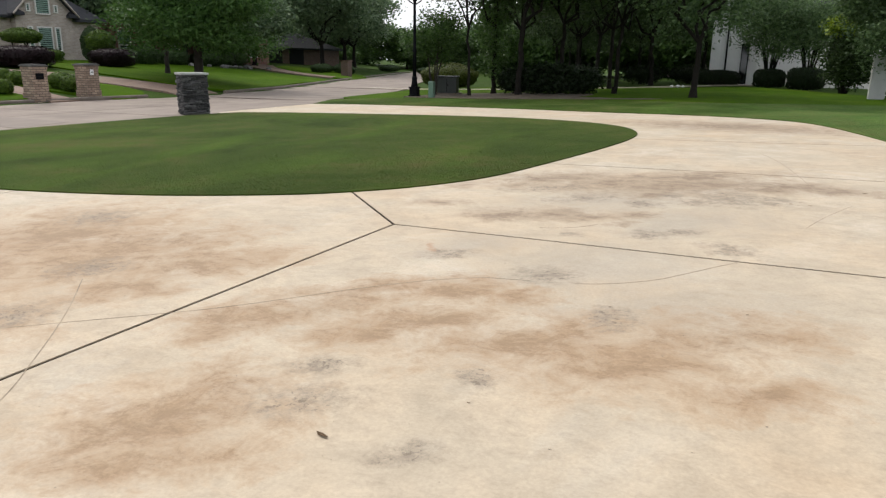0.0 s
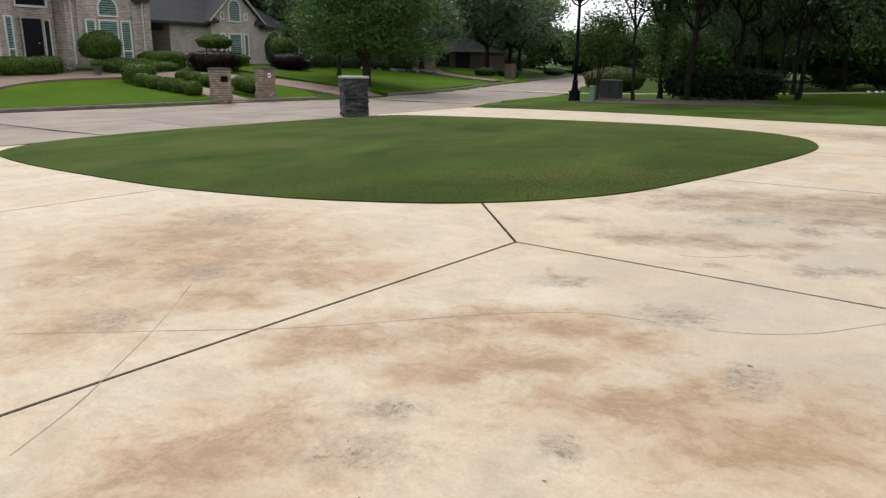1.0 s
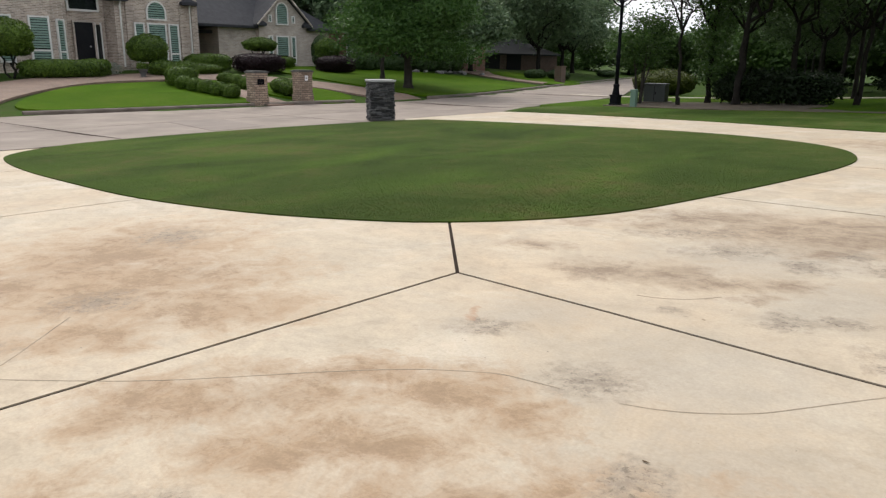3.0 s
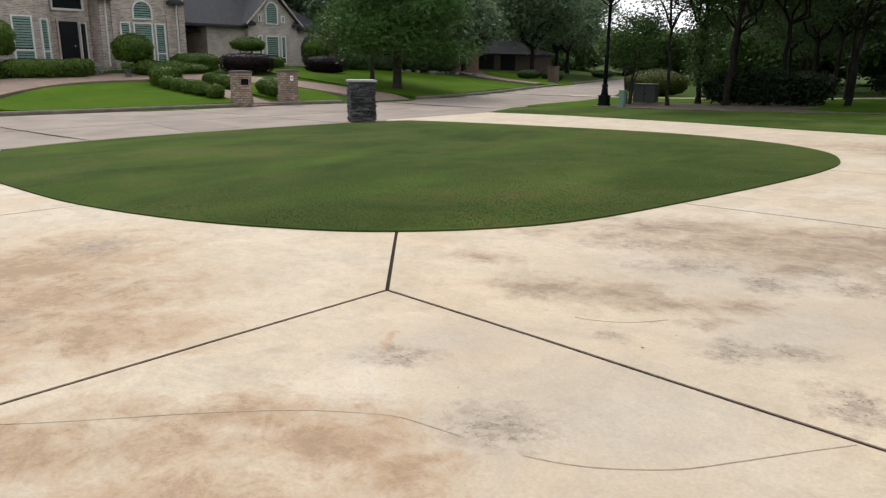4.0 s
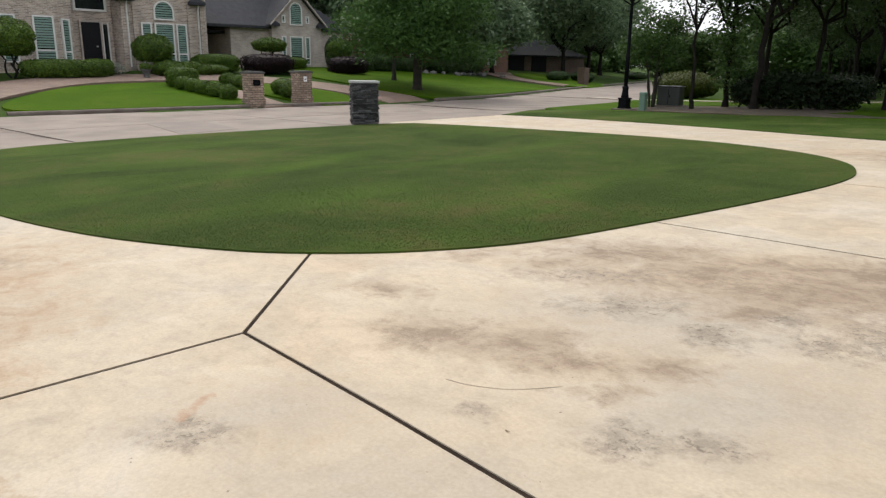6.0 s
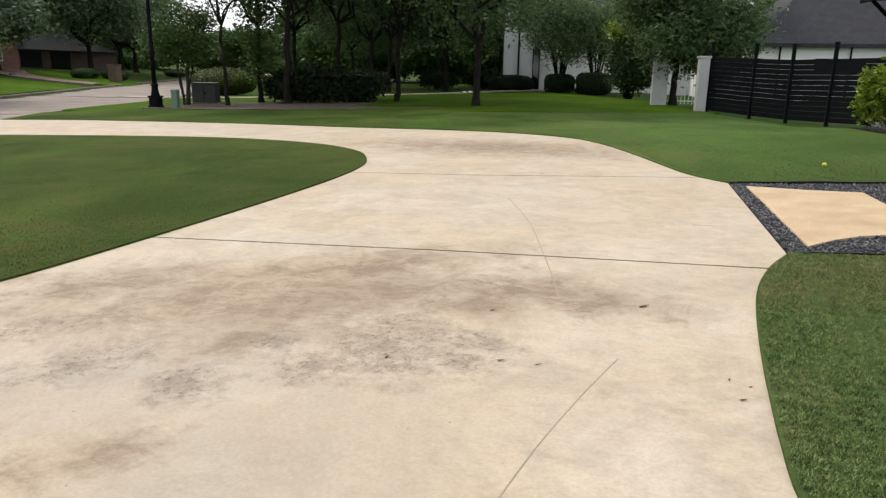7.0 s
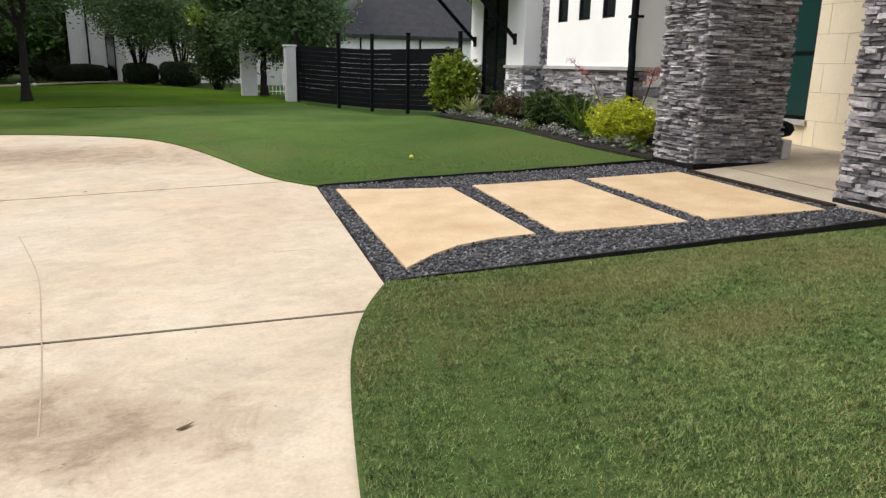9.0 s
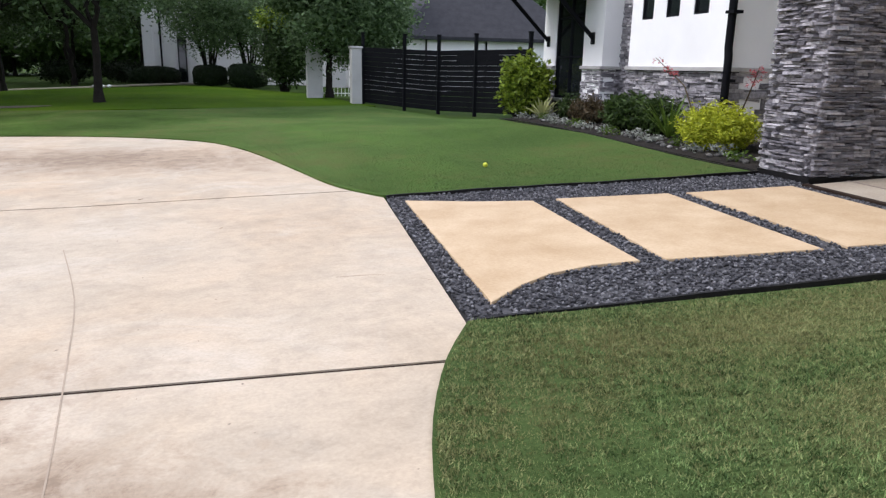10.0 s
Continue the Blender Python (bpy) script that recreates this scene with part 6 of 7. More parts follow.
def arch_window(parent, x, yc, half, z0, z1, frame_mat, pane_mat, louvre_mat, label):
    """A window with a round head in a wall that faces +x, standing proud of it."""
    def outline(h, top, bottom):
        pts = [(yc - h, bottom), (yc + h, bottom)]
        for k in range(13):
            a = math.pi * k / 12
            pts.append((yc + h * math.cos(a), top - half + h * math.sin(a)))
        return pts

    def prism(o, xa, xb, hole=None):
        bm = bmesh.new()
        fa = [bm.verts.new((xa, y, z)) for y, z in o]
        fb = [bm.verts.new((xb, y, z)) for y, z in o]
        n = len(o)
        if hole:
            ha = [bm.verts.new((xa, y, z)) for y, z in hole]
            hb = [bm.verts.new((xb, y, z)) for y, z in hole]
            for k in range(n):
                j = (k + 1) % n
                bm.faces.new((fa[k], fa[j], ha[j], ha[k]))
                bm.faces.new((fb[k], hb[k], hb[j], fb[j]))
                bm.faces.new((fa[k], fb[k], fb[j], fa[j]))
                bm.faces.new((ha[k], ha[j], hb[j], hb[k]))
        else:
            bm.faces.new(fa)
            bm.faces.new(fb[::-1])
            for k in range(n):
                j = (k + 1) % n
                bm.faces.new((fa[k], fb[k], fb[j], fa[j]))
        bmesh.ops.recalc_face_normals(bm, faces=bm.faces)
        return bm
    bar = 0.09
    inner = outline(half - bar, z1, z0 + bar)
    w = part("window", prism(outline(half, z1, z0), x, x + 0.1, inner), frame_mat, parent, label)
    part("pane", prism(inner, x + 0.02, x + 0.035), pane_mat, w)
    n = int((z1 - z0 - 2 * bar) / 0.13)
    for k in range(n):
        z = z0 + bar + (z1 - z0 - 2 * bar) * (k + 0.5) / n
        hw = half - bar
        if z > z1 - half:
            hw = math.sqrt(max(0.0, (half - bar) ** 2 - (z - z1 + half) ** 2))
        if hw > 0.05:
            part("louvre", boxes((x + 0.04, x + 0.065, yc - hw, yc + hw, z - 0.045, z + 0.045)), louvre_mat, w)
    return w


def face_window(parent, x, y0, y1, z0, z1, label, split=None, louvre=0.13):
    """A shuttered window standing proud of a wall that faces +x."""
    bar = 0.085
    w = part("window", boxes((x, x + 0.1, y0, y0 + bar, z0, z1), (x, x + 0.1, y1 - bar, y1, z0, z1), (x, x + 0.1, y0 + bar, y1 - bar, z0, z0 + bar), (x, x + 0.1, y0 + bar, y1 - bar, z1 - bar, z1)), M["trim"], parent, label)
    part("pane", boxes((x + 0.02, x + 0.035, y0 + bar, y1 - bar, z0 + bar, z1 - bar)), M["dark_glass"], w)
    if split:
        part("transom_bar", boxes((x + 0.003, x + 0.095, y0 + bar, y1 - bar, split - 0.05, split + 0.05)), M["trim"], w)
    n = int((z1 - z0 - 2 * bar) / louvre)
    for k in range(n):
        z = z0 + bar + (z1 - z0 - 2 * bar) * (k + 0.5) / n
        if split and abs(z - split) < 0.08:
            continue
        part("louvre", boxes((x + 0.04, x + 0.065, y0 + bar, y1 - bar, z - louvre * 0.36, z + louvre * 0.36)), M["shutter"], w)
    return w


# brick house with arched window across the street
AX = -43.3
hA = thing("brick_house", (-47, 19, 1.1), "two-storey buff brick house with arched shuttered windows", "house")
bpy.context.view_layer.update()
bay = bmesh.new()
ring = [(-43.9, 12.2), (-42.9, 13.6), (-42.9, 16.75), (-43.5, 17.75), (-44.6, 17.9), (-50, 17.9), (-50, 12.2)]
lo = [bay.verts.new((x, y, 0.6)) for x, y in ring]
hi = [bay.verts.new((x, y, 7.2)) for x, y in ring]
for k in range(len(ring)):
    j = (k + 1) % len(ring)
    bay.faces.new((lo[k], lo[j], hi[j], hi[k]))
bay.faces.new(hi)
bmesh.ops.recalc_face_normals(bay, faces=bay.faces)
part("bay_wall", bay, M["brick_a"], hA)
part("entry_wall", boxes((-45.2, -44.6, 17.9, 20.3, 0.6, 7.2)), M["brick_a"], hA)
part("front_wall", boxes((-50, AX, 20.35, 25.55, 0.6, 6.9)), M["brick_a"], hA)
part("side_wall", boxes((-56, -50, 4, 25.4, 0.6, 6.9), (-50, -44.4, 4, 12.2, 0.6, 6.9)), M["brick_a"], hA)
for y0, y1, x in ((20.35, 20.75, AX), (21.0, 21.3, AX), (24.35, 24.6, AX), (25.15, 25.55, AX)):
    part("brick_pier", boxes((x + 0.002, x + 0.10, y0, y1, 0.6, 6.5)), M["brick_a"], hA)
part("roof", hip_roof(-56, -43.3, 4, 25.5, 7.0, 4.2), M["roof"], hA)
for y in (20.55, 24.9):
    part("roof_return", hip_roof(-43.6, -42.9, y - 0.4, y + 0.4, 5.0, 0.35, 0.1), M["roof"], hA, "small dark roof return")
    part("downpipe", tubes([([(-42.95, y + 0.1, 4.9), (-43.12, y + 0.1, 4.6), (-43.12, y + 0.1, 1.1)], [0.05, 0.05, 0.05])], 6), M["trim"], hA)
door = part("door", boxes((-44.58, -44.5, 18.5, 19.55, 1.2, 3.6), bevel=0.01), M["black_door"], hA, "black front door")
part("door_frame", boxes((-44.6, -44.46, 18.4, 18.5, 1.2, 3.7), (-44.6, -44.46, 19.55, 19.66, 1.2, 3.7), (-44.6, -44.46, 18.5, 19.55, 3.6, 3.7)), M["brick_b"], hA)
part("sidelight", boxes((-44.59, -44.52, 19.7, 20.0, 1.3, 3.5)), M["dark_glass"], hA)
part("sidelight_frame", boxes((-44.6, -44.5, 19.66, 19.72, 1.2, 3.6), (-44.6, -44.5, 19.98, 20.06, 1.2, 3.6)), M["trim"], hA)
part("door_knob", lathe([(0.02, 0), (0.05, 0.03), (0.05, 0.06), (0.0, 0.08)], 8), M["cap"], hA).matrix_basis = pose(-44.5, 19.3, 2.25, 0, 90, 0)
w = part("window", boxes((-44.6, -44.5, 18.2, 18.32, 4.2, 6.2), (-44.6, -44.5, 19.9, 20.02, 4.2, 6.2), (-44.6, -44.5, 18.32, 19.9, 4.2, 4.32), (-44.6, -44.5, 18.32, 19.9, 6.08, 6.2)), M["trim"], hA, "wide dark window over the door")
part("pane", boxes((-44.58, -44.54, 18.32, 19.9, 4.32, 6.08)), M["dark_glass"], w)
arch_window(hA, AX, 22.88, 0.62, 3.85, 4.98, M["trim"], M["dark_glass"], M["shutter"], "arched window with sage shutters")
face_window(hA, AX, 21.45, 22.08, 1.35, 3.68, "narrow shuttered window", 1.9)
face_window(hA, AX, 22.25, 23.45, 1.30, 3.68, "wide shuttered window", 1.9)
face_window(hA, AX, 23.58, 24.25, 1.20, 3.68, "narrow shuttered window", 1.9)
face_window(hA, -42.89, 14.0, 14.75, 1.3, 3.75, "shuttered bay window", 1.95)
face_window(hA, -42.89, 15.55, 16.6, 1.3, 3.75, "shuttered bay window", 1.95)
wnd = face_window(hA, 0, -0.3, 0.3, 1.35, 3.65, "narrow angled bay window", 1.9)
wnd.matrix_parent_inverse = Matrix.Identity(4)
wnd.matrix_basis = hA.matrix_basis.inverted() @ pose(-43.18, 17.24, 0, 0, 0, 31)
for c in wnd.children:
    c.matrix_parent_inverse = Matrix.Identity(4)
part("water_table", boxes((AX + 0.005, AX + 0.06, 20.4, 25.5, 1.05, 1.18)), M["brick_b"], hA)
part("entry_step", boxes((-44.6, -42.6, 17.95, 20.3, 0.9, 1.18), (-42.6, -42.2, 18.2, 20.1, 0.85, 1.04), bevel=0.01), M["porch"], hA)

# lower brick house with the front gable
BX = -47.8
hB = thing("gabled_house", (-51, 34, 1.1), "pale brick house with front gable and dark roof", "house")
bpy.context.view_layer.update()
part("front_wall", boxes((-58, BX, 29.6, 39.6, 0.6, 4.05)), M["brick_b"], hB)
part("gable_front", boxes((BX, BX + 0.5, 32.7, 37.05, 0.6, 4.4)), M["brick_b"], hB)
part("gable", gable_x(BX + 0.5, 0.5, 32.7, 37.05, 4.4, 6.5), M["brick_b"], hB)
part("gable_roof", gable_roof(BX + 0.5, -56, 32.6, 37.15, 4.3, 6.55), M["roof"], hB)
part("roof", hip_roof(-60, BX, 27.0, 39.6, 4.05, 5.2), M["roof"], hB)
for y0 in (32.55, 36.7):
    part("corner_return", hip_roof(BX + 0.2, BX + 0.75, y0, y0 + 0.5, 4.25, 0.3, 0.12), M["roof"], hB, "small dark roof return")
for s in (-1, 1):
    part("barge_board", tubes([([(BX + 0.85, 34.875 + s * 2.5, 4.15), (BX + 0.85, 34.875, 6.62)], [0.07, 0.07])], 4), M["brick_b"], hB)
part("passage_wall", boxes((-58, -57.7, 25.6, 29.6, 0.6, 3.6)), M["roof"], hB)
part("passage_roof", boxes((-58, -48.6, 25.55, 29.7, 3.45, 3.65)), M["roof"], hB, "dark covered passage between the houses")
rail = part("passage_gate", boxes((-48.72, -48.68, 25.7, 27.5, 2.5, 2.56)), M["black"], hB)
for k in range(12):
    part("bar", boxes((-48.715, -48.685, 25.7 + 0.16 * k, 25.73 + 0.16 * k, 1.05, 2.5)), M["black"], rail)
GX = BX + 0.5
arch_window(hB, GX, 34.75, 0.55, 4.2, 5.85, M["trim"], M["dark_glass"], M["shutter"], "arched gable window with pale frame")
face_window(hB, GX, 33.5, 33.82, 4.35, 4.9, "tiny gable window")
face_window(hB, GX, 35.6, 35.92, 4.35, 4.9, "tiny gable window")
face_window(hB, GX, 33.45, 33.85, 1.3, 3.4, "narrow shuttered window", 1.8)
face_window(hB, GX, 34.15, 35.3, 1.3, 3.4, "wide shuttered window", 1.8)
face_window(hB, GX, 35.5, 35.95, 1.3, 3.4, "narrow shuttered window", 1.8)

# red brick house beyond, mostly behind trees
hC = thing("red_brick_house", (-54, 55, 1.2), "red brick gabled house half hidden by trees", "house")
bpy.context.view_layer.update()
part("front_wall", boxes((-60, -51.5, 42.5, 64.3, 0.4, 4.6)), M["brick_red"], hC)
part("gable", gable_x(-51.4, 0.5, 58.6, 64.4, 4.6, 8.6), M["brick_red"], hC)
part("gable_roof", gable_roof(-51.4, -60, 58.6, 64.4, 4.6, 8.7), M["roof"], hC)
part("roof", hip_roof(-62, -51.5, 42.5, 58.5, 4.6, 4.0), M["roof"], hC)
part("barge_board", tubes([([(-51.0, 64.7, 4.4), (-51.0, 61.5, 8.75)], [0.09, 0.09])], 4), M["trim"], hC)
part("gable", gable_x(-51.4, 0.5, 43.0, 47.5, 4.6, 6.9), M["brick_red"], hC)
part("gable_roof", gable_roof(-51.4, -58, 43.0, 47.5, 4.6, 7.0), M["roof"], hC)
for y in (44.4, 50.0, 54.0, 61.0):
    face_window(hC, -51.49 if y != 44.4 else -51.39, y, y + 1.3, 1.5, 3.6, "pale framed window", 2.4)
face_window(hC, -51.39, 44.7, 46.0, 4.75, 5.7, "upper window in a white frame")
hD = thing("brown_garage", (-60, 76, 0.6), "low brown brick garage behind the oaks", "garage")
bpy.context.view_layer.update()
part("wall", boxes((-66, -58, 70, 88, 0.2, 2.8)), M["brick_brown"], hD)
part("roof", hip_roof(-66, -58, 70, 88, 2.8, 2.0), M["roof"], hD)
for y in (72.0, 76.5):
    part("garage_door", boxes((-58.0, -57.93, y, y + 3.0, 0.5, 2.7)), M["black_door"], hD, "dark brown panelled garage door")
low = thing("letterbox_pillar", (-40.6, 62.9, gz(-40.6, 62.9)), "dark red brick letter-box pillar at the kerb", "pillar")
lpart("shaft", boxes((-0.4, 0.4, -0.4, 0.4, -0.1, 1.45), bevel=0.01), M["brick_brown"], low)
lpart("cap", boxes((-0.46, 0.46, -0.46, 0.46, 1.45, 1.55), bevel=0.015), M["brick_brown"], low)

# white neighbouring house and garage
hE = thing("white_house", (0, 60, 0.2), "white two-storey brick house behind trees", "house")
bpy.context.view_layer.update()
part("tall_wall", boxes((-5.0, -1.9, 55.0, 64, -0.2, 8.5)), M["stucco"], hE)
part("low_wall", boxes((-1.9, 9.0, 55.8, 64, -0.2, 3.75)), M["stucco"], hE)
part("roof", hip_roof(-1.9, 9.0, 55.8, 66, 3.8, 5.6, 0.5, "x"), M["roof"], hE)
part("roof", hip_roof(-5.0, -1.9, 55.0, 66, 8.5, 3.0), M["roof"], hE)
for x in (-4.95, -2.45):
    part("pilaster", boxes((x, x + 0.55, 54.85, 55.0, -0.2, 8.4)), M["stucco"], hE)
for x0, x1, z0, z1 in ((-3.85, -3.15, 4.2, 6.6), (-3.0, -2.5, 0.2, 2.9)):
    w = part("window", boxes((x0, x0 + 0.06, 54.93, 55.0, z0, z1), (x1 - 0.06, x1, 54.93, 55.0, z0, z1), (x0 + 0.06, x1 - 0.06, 54.93, 55.0, z0, z0 + 0.06), (x0 + 0.06, x1 - 0.06, 54.93, 55.0, z1 - 0.06, z1)), M["black"], hE, "tall dark window")
    part("pane", boxes((x0 + 0.06, x1 - 0.06, 54.95, 54.97, z0 + 0.06, z1 - 0.06)), M["dark_glass"], w)
part("downpipe", tubes([([(-3.95, 54.9, 8.3), (-3.95, 54.9, 0.1)], [0.06, 0.06])], 6), M["black"], hE)
hF = thing("white_garage", (13, 50, 0.3), "white garage with dark hipped roof behind the fence", "garage")
bpy.context.view_layer.update()
part("wall", boxes((9.2, 19.5, 46.6, 56, 0, 2.95)), M["stucco"], hF)
part("tall_wall", boxes((7.4, 9.2, 47.0, 56, 0, 7.5)), M["stucco"], hF)
part("roof", hip_roof(9.6, 19.5, 46.6, 56, 3.05, 5.2, 0.45, "x"), M["roof"], hF)
part("garage_window", boxes((12.5, 15.0, 46.55, 46.62, 1.6, 2.3)), M["black"], hF, "dark strip window")
for x in (10.7, 14.2):
    part("downpipe", tubes([([(x, 46.5, 2.95), (x, 46.52, 2.6), (x, 46.55, 0.2)], [0.05] * 3)], 6), M["black"], hF)

# house far off behind the grove
hG = thing("distant_house", (-8, 98, 0.2), "pale distant house glimpsed between tree trunks", "house")
bpy.context.view_layer.update()
part("wall", boxes((-14, -4, 98, 104, -0.2, 3.2)), M["brick_b"], hG)
part("roof", hip_roof(-14, -4, 98, 104, 3.2, 3.5, 0.5, "x"), M["roof"], hG)
for x in (-12.5, -9, -6):
    part("window", boxes((x, x + 1.6, 97.93, 98.0, 0.8, 2.4)), M["dark_glass"], hG)


# ---- planting across the street ----
def topiary(at, w, h, z, label, stems=3, mat=None):
    """A clipped crown on bare bent stems."""
    t = thing("topiary", (at[0], at[1], gz(*at)), label, "topiary", "clipped topiary")
    for k in range(stems):
        a = 2.1 * k
        lpart("stem", tubes([limb((0.1 * math.cos(a), 0.1 * math.sin(a), -0.05), (w * 0.28 * math.cos(a), w * 0.28 * math.sin(a), z + h * 0.3), 0.06, 0.03, 0.4)], 6), M["bark_dark"], t)
    lpart("crown", clipped_cloud(w, w, h, 8000, 0.11, 2.3, 0.04, z), mat or M["leaf_hedge"], t)
    lpart("inner_growth", clipped_core(w, w, h, 2.3, z, 0.92), mat or M["leaf_hedge"], t)
    return t


topiary((-40.4, 13.75), 2.2, 1.75, 1.0, "large rounded green shrub tree before the house", 4)
topiary((-40.9, 21.05), 2.1, 1.5, 0.6, "rounded clipped shrub tree before the arched window", 3)
topiary((-41.6, 29.0), 2.0, 0.85, 1.2, "flat cloud-clipped topiary on bent stems", 3)
topiary((-42.4, 35.2), 1.7, 1.4, 0.8, "rounded clipped topiary on stems", 3)
shrub((-39.9, 16.0), (1.6, 3.9, 0.85), "long low green hedge before the bay window", M["leaf_hedge"], 6000, 0.11, True)
shrub((-40.2, 17.7), (1.0, 1.5, 0.85), "clipped green hedge beside the entry", M["leaf_hedge"], 2400, 0.11, True)
shrub((-39.7, 21.4), (1.4, 1.8, 0.8), "rounded green mound by the entry walk", M["leaf_hedge"], 2800, 0.10)
shrub((-40.0, 22.8), (1.4, 1.8, 0.75), "loose green shrub below the window", M["leaf_hedge"], 1800, 0.11)
shrub((-41.2, 25.0), (1.4, 2.7, 1.0), "clipped box hedge at the house corner", M["leaf_hedge"], 4200, 0.10, True)
shrub((-39.8, 23.6), (1.2, 2.8, 0.6), "low ground-cover shrubs beside the walk", M["leaf_hedge"], 1800, 0.10)
shrub((-35.1, 20.0), (1.4, 1.3, 0.95), "square clipped box hedge by the walk", M["leaf_hedge"], 3000, 0.09, True, group="clipped mounds")
mounds = [(-33.9, 19.5), (-33.0, 19.6), (-32.1, 19.7), (-31.2, 19.82), (-30.3, 19.95), (-35.0, 22.45), (-34.0, 22.5), (-33.0, 22.5)]
mound = shrub(mounds[0], (0.84, 0.82, 0.62), "rounded clipped green mound beside the entry walk", M["leaf_hedge"], 1700, 0.08, group="clipped mounds", name="clipped_mound")
for i, at in enumerate(mounds[1:]):
    c = copy_thing(mound, pose(at[0], at[1], gz(*at), 0, 0, 53 * i))
shrub((-31.0, 23.3), (1.1, 1.1, 0.75), "rounded clipped green mound behind the pillars", M["leaf_hedge"], 2000, 0.08, name="clipped_mound", group="clipped mounds")
shrub((-29.9, 23.1), (1.15, 1.1, 0.78), "rounded clipped green mound behind the pillars", M["leaf_hedge"], 2000, 0.08, name="clipped_mound", group="clipped mounds")
shrub((-40.4, 28.1), (2.2, 3.0, 1.1), "dark purple clipped bush", M["leaf_purple"], 4200, 0.10, True, name="purple_bush")
shrub((-41.2, 35.0), (2.0, 2.5, 1.1), "dark purple clipped bush", M["leaf_purple"], 3600, 0.10, True, name="purple_bush")
shrub((-43.5, 31.2), (1.2, 3.4, 0.75), "low dark hedge below the gable", M["leaf_hedge"], 2600, 0.10, True)
shrub((-45.0, 36.6), (1.3, 1.3, 2.3), "loose dark conifer at the house corner", M["leaf_dark"], 2200, 0.13)
for at, size in (((-43.8, 37.6), (1.4, 3.0, 1.0)), ((-44.5, 40.6), (1.5, 2.4, 1.3)), ((-45.5, 44.5), (1.6, 2.6, 1.1)), ((-46.8, 49.5), (1.8, 2.6, 1.0)), ((-47.6, 52.6), (1.8, 2.2, 1.5)), ((-49.0, 56.0), (2.0, 2.4, 2.6))):
    shrub(at, size, "dark clipped shrub before the red brick house", M["leaf_dark"], 2400, 0.12, True)
for at, size in (((-43.7, 62.5), (1.5, 1.6, 0.85)), ((-44.4, 64.6), (1.5, 1.6, 0.85)), ((-44.0, 67.5), (2.0, 2.0, 1.0)), ((-42.8, 66.6), (1.5, 1.6, 0.9)), ((-52, 92), (2.5, 4, 0.9)), ((-46, 92), (2.5, 3, 0.9))):
    shrub(at, size, "dark rounded clipped bush near the street corner", M["leaf_dark"], 1800, 0.13)
# pot, flowers, stones
pot = thing("plant_pot", (-38.9, 19.75, gz(-38.9, 19.75)), "grey stone urn with a small plant", "plant pot")
lpart("urn", lathe([(0.16, 0), (0.18, 0.06), (0.12, 0.12), (0.24, 0.38), (0.28, 0.44), (0.25, 0.46)], 14), M["slate_cap"], pot)
lpart("plant", leaf_cloud([(0, 0, 0.6, 0.3, 0.3, 0.18)], 400, 0.12, 0.06, 10), M["leaf_hedge"], pot)
flowers = tagged(part("flower_clump", leaf_cloud([(-40.2, 18.75, gz(-40.2, 18.75) + 0.35, 0.3, 0.35, 0.35)], 700, 0.09, 0.06, 10), M["leaf_grey"]), "pale blue-white flowers beside the entry", "flowers")


def rock_mesh(seed, size):
    bm = bmesh.new()
    bmesh.ops.create_icosphere(bm, subdivisions=1, radius=size)
    r = np.random.default_rng(seed)
    for v in bm.verts:
        v.co *= r.uniform(0.75, 1.15)
        v.co.z *= 0.6
    return bm


for i in range(16):
    x, y = -45.3 + 0.9 * RNG.uniform(-1, 1), 45 + 0.7 * i
    tagged(part("border_rock", rock_mesh(i, RNG.uniform(0.2, 0.42)), M["rock"]), "pale rock edging the bed across the street", "rock", "bed rocks").location = (x, y, gz(x, y) + 0.05)

# ---- planting bed by the house ----
def twiggy(at, size, label, mat, stems, leaf, per, group=""):
    """A loose shrub of many fine upright stems, each set with leaves along its upper part."""
    w, d, h = size
    t = thing("shrub", (at[0], at[1], gz(*at)), label, "shrub", group)
    specs, pts = [], []
    for k in range(stems):
        a, q = 2.39996 * k, math.sqrt((k + 0.5) / stems)
        q *= RNG.uniform(0.8, 1.2)
        tip = Vector((math.cos(a) * q * w / 2, math.sin(a) * q * d / 2, h * (1 - 0.3 * q * q) * RNG.uniform(0.55, 1.2)))
        foot = Vector((tip.x * 0.35, tip.y * 0.35, -0.03))
        bow = foot.lerp(tip, 0.5) + Vector((tip.x * 0.12, tip.y * 0.12, 0.04))
        specs.append(([foot, bow, tip], [0.006, 0.004, 0.0015]))
        for u in RNG.uniform(0.15, 1.0, per) ** 0.7:
            c = foot.lerp(tip, u) + Vector(RNG.normal(0, 0.03, 3))
            if c.z > 0.02:
                pts.append((*c, 0.02, 0.02, 0.02))
    lpart("twig_cluster", tubes(specs, 4), mat if mat is M["leaf_lime"] else M["bark_dark"], t)["kind"] = "stuff"
    lpart("foliage", leaf_cloud(pts, len(pts) * 3, leaf, 0.022, 3, 0.42, 0.0, 0.3), mat, t)
    return t


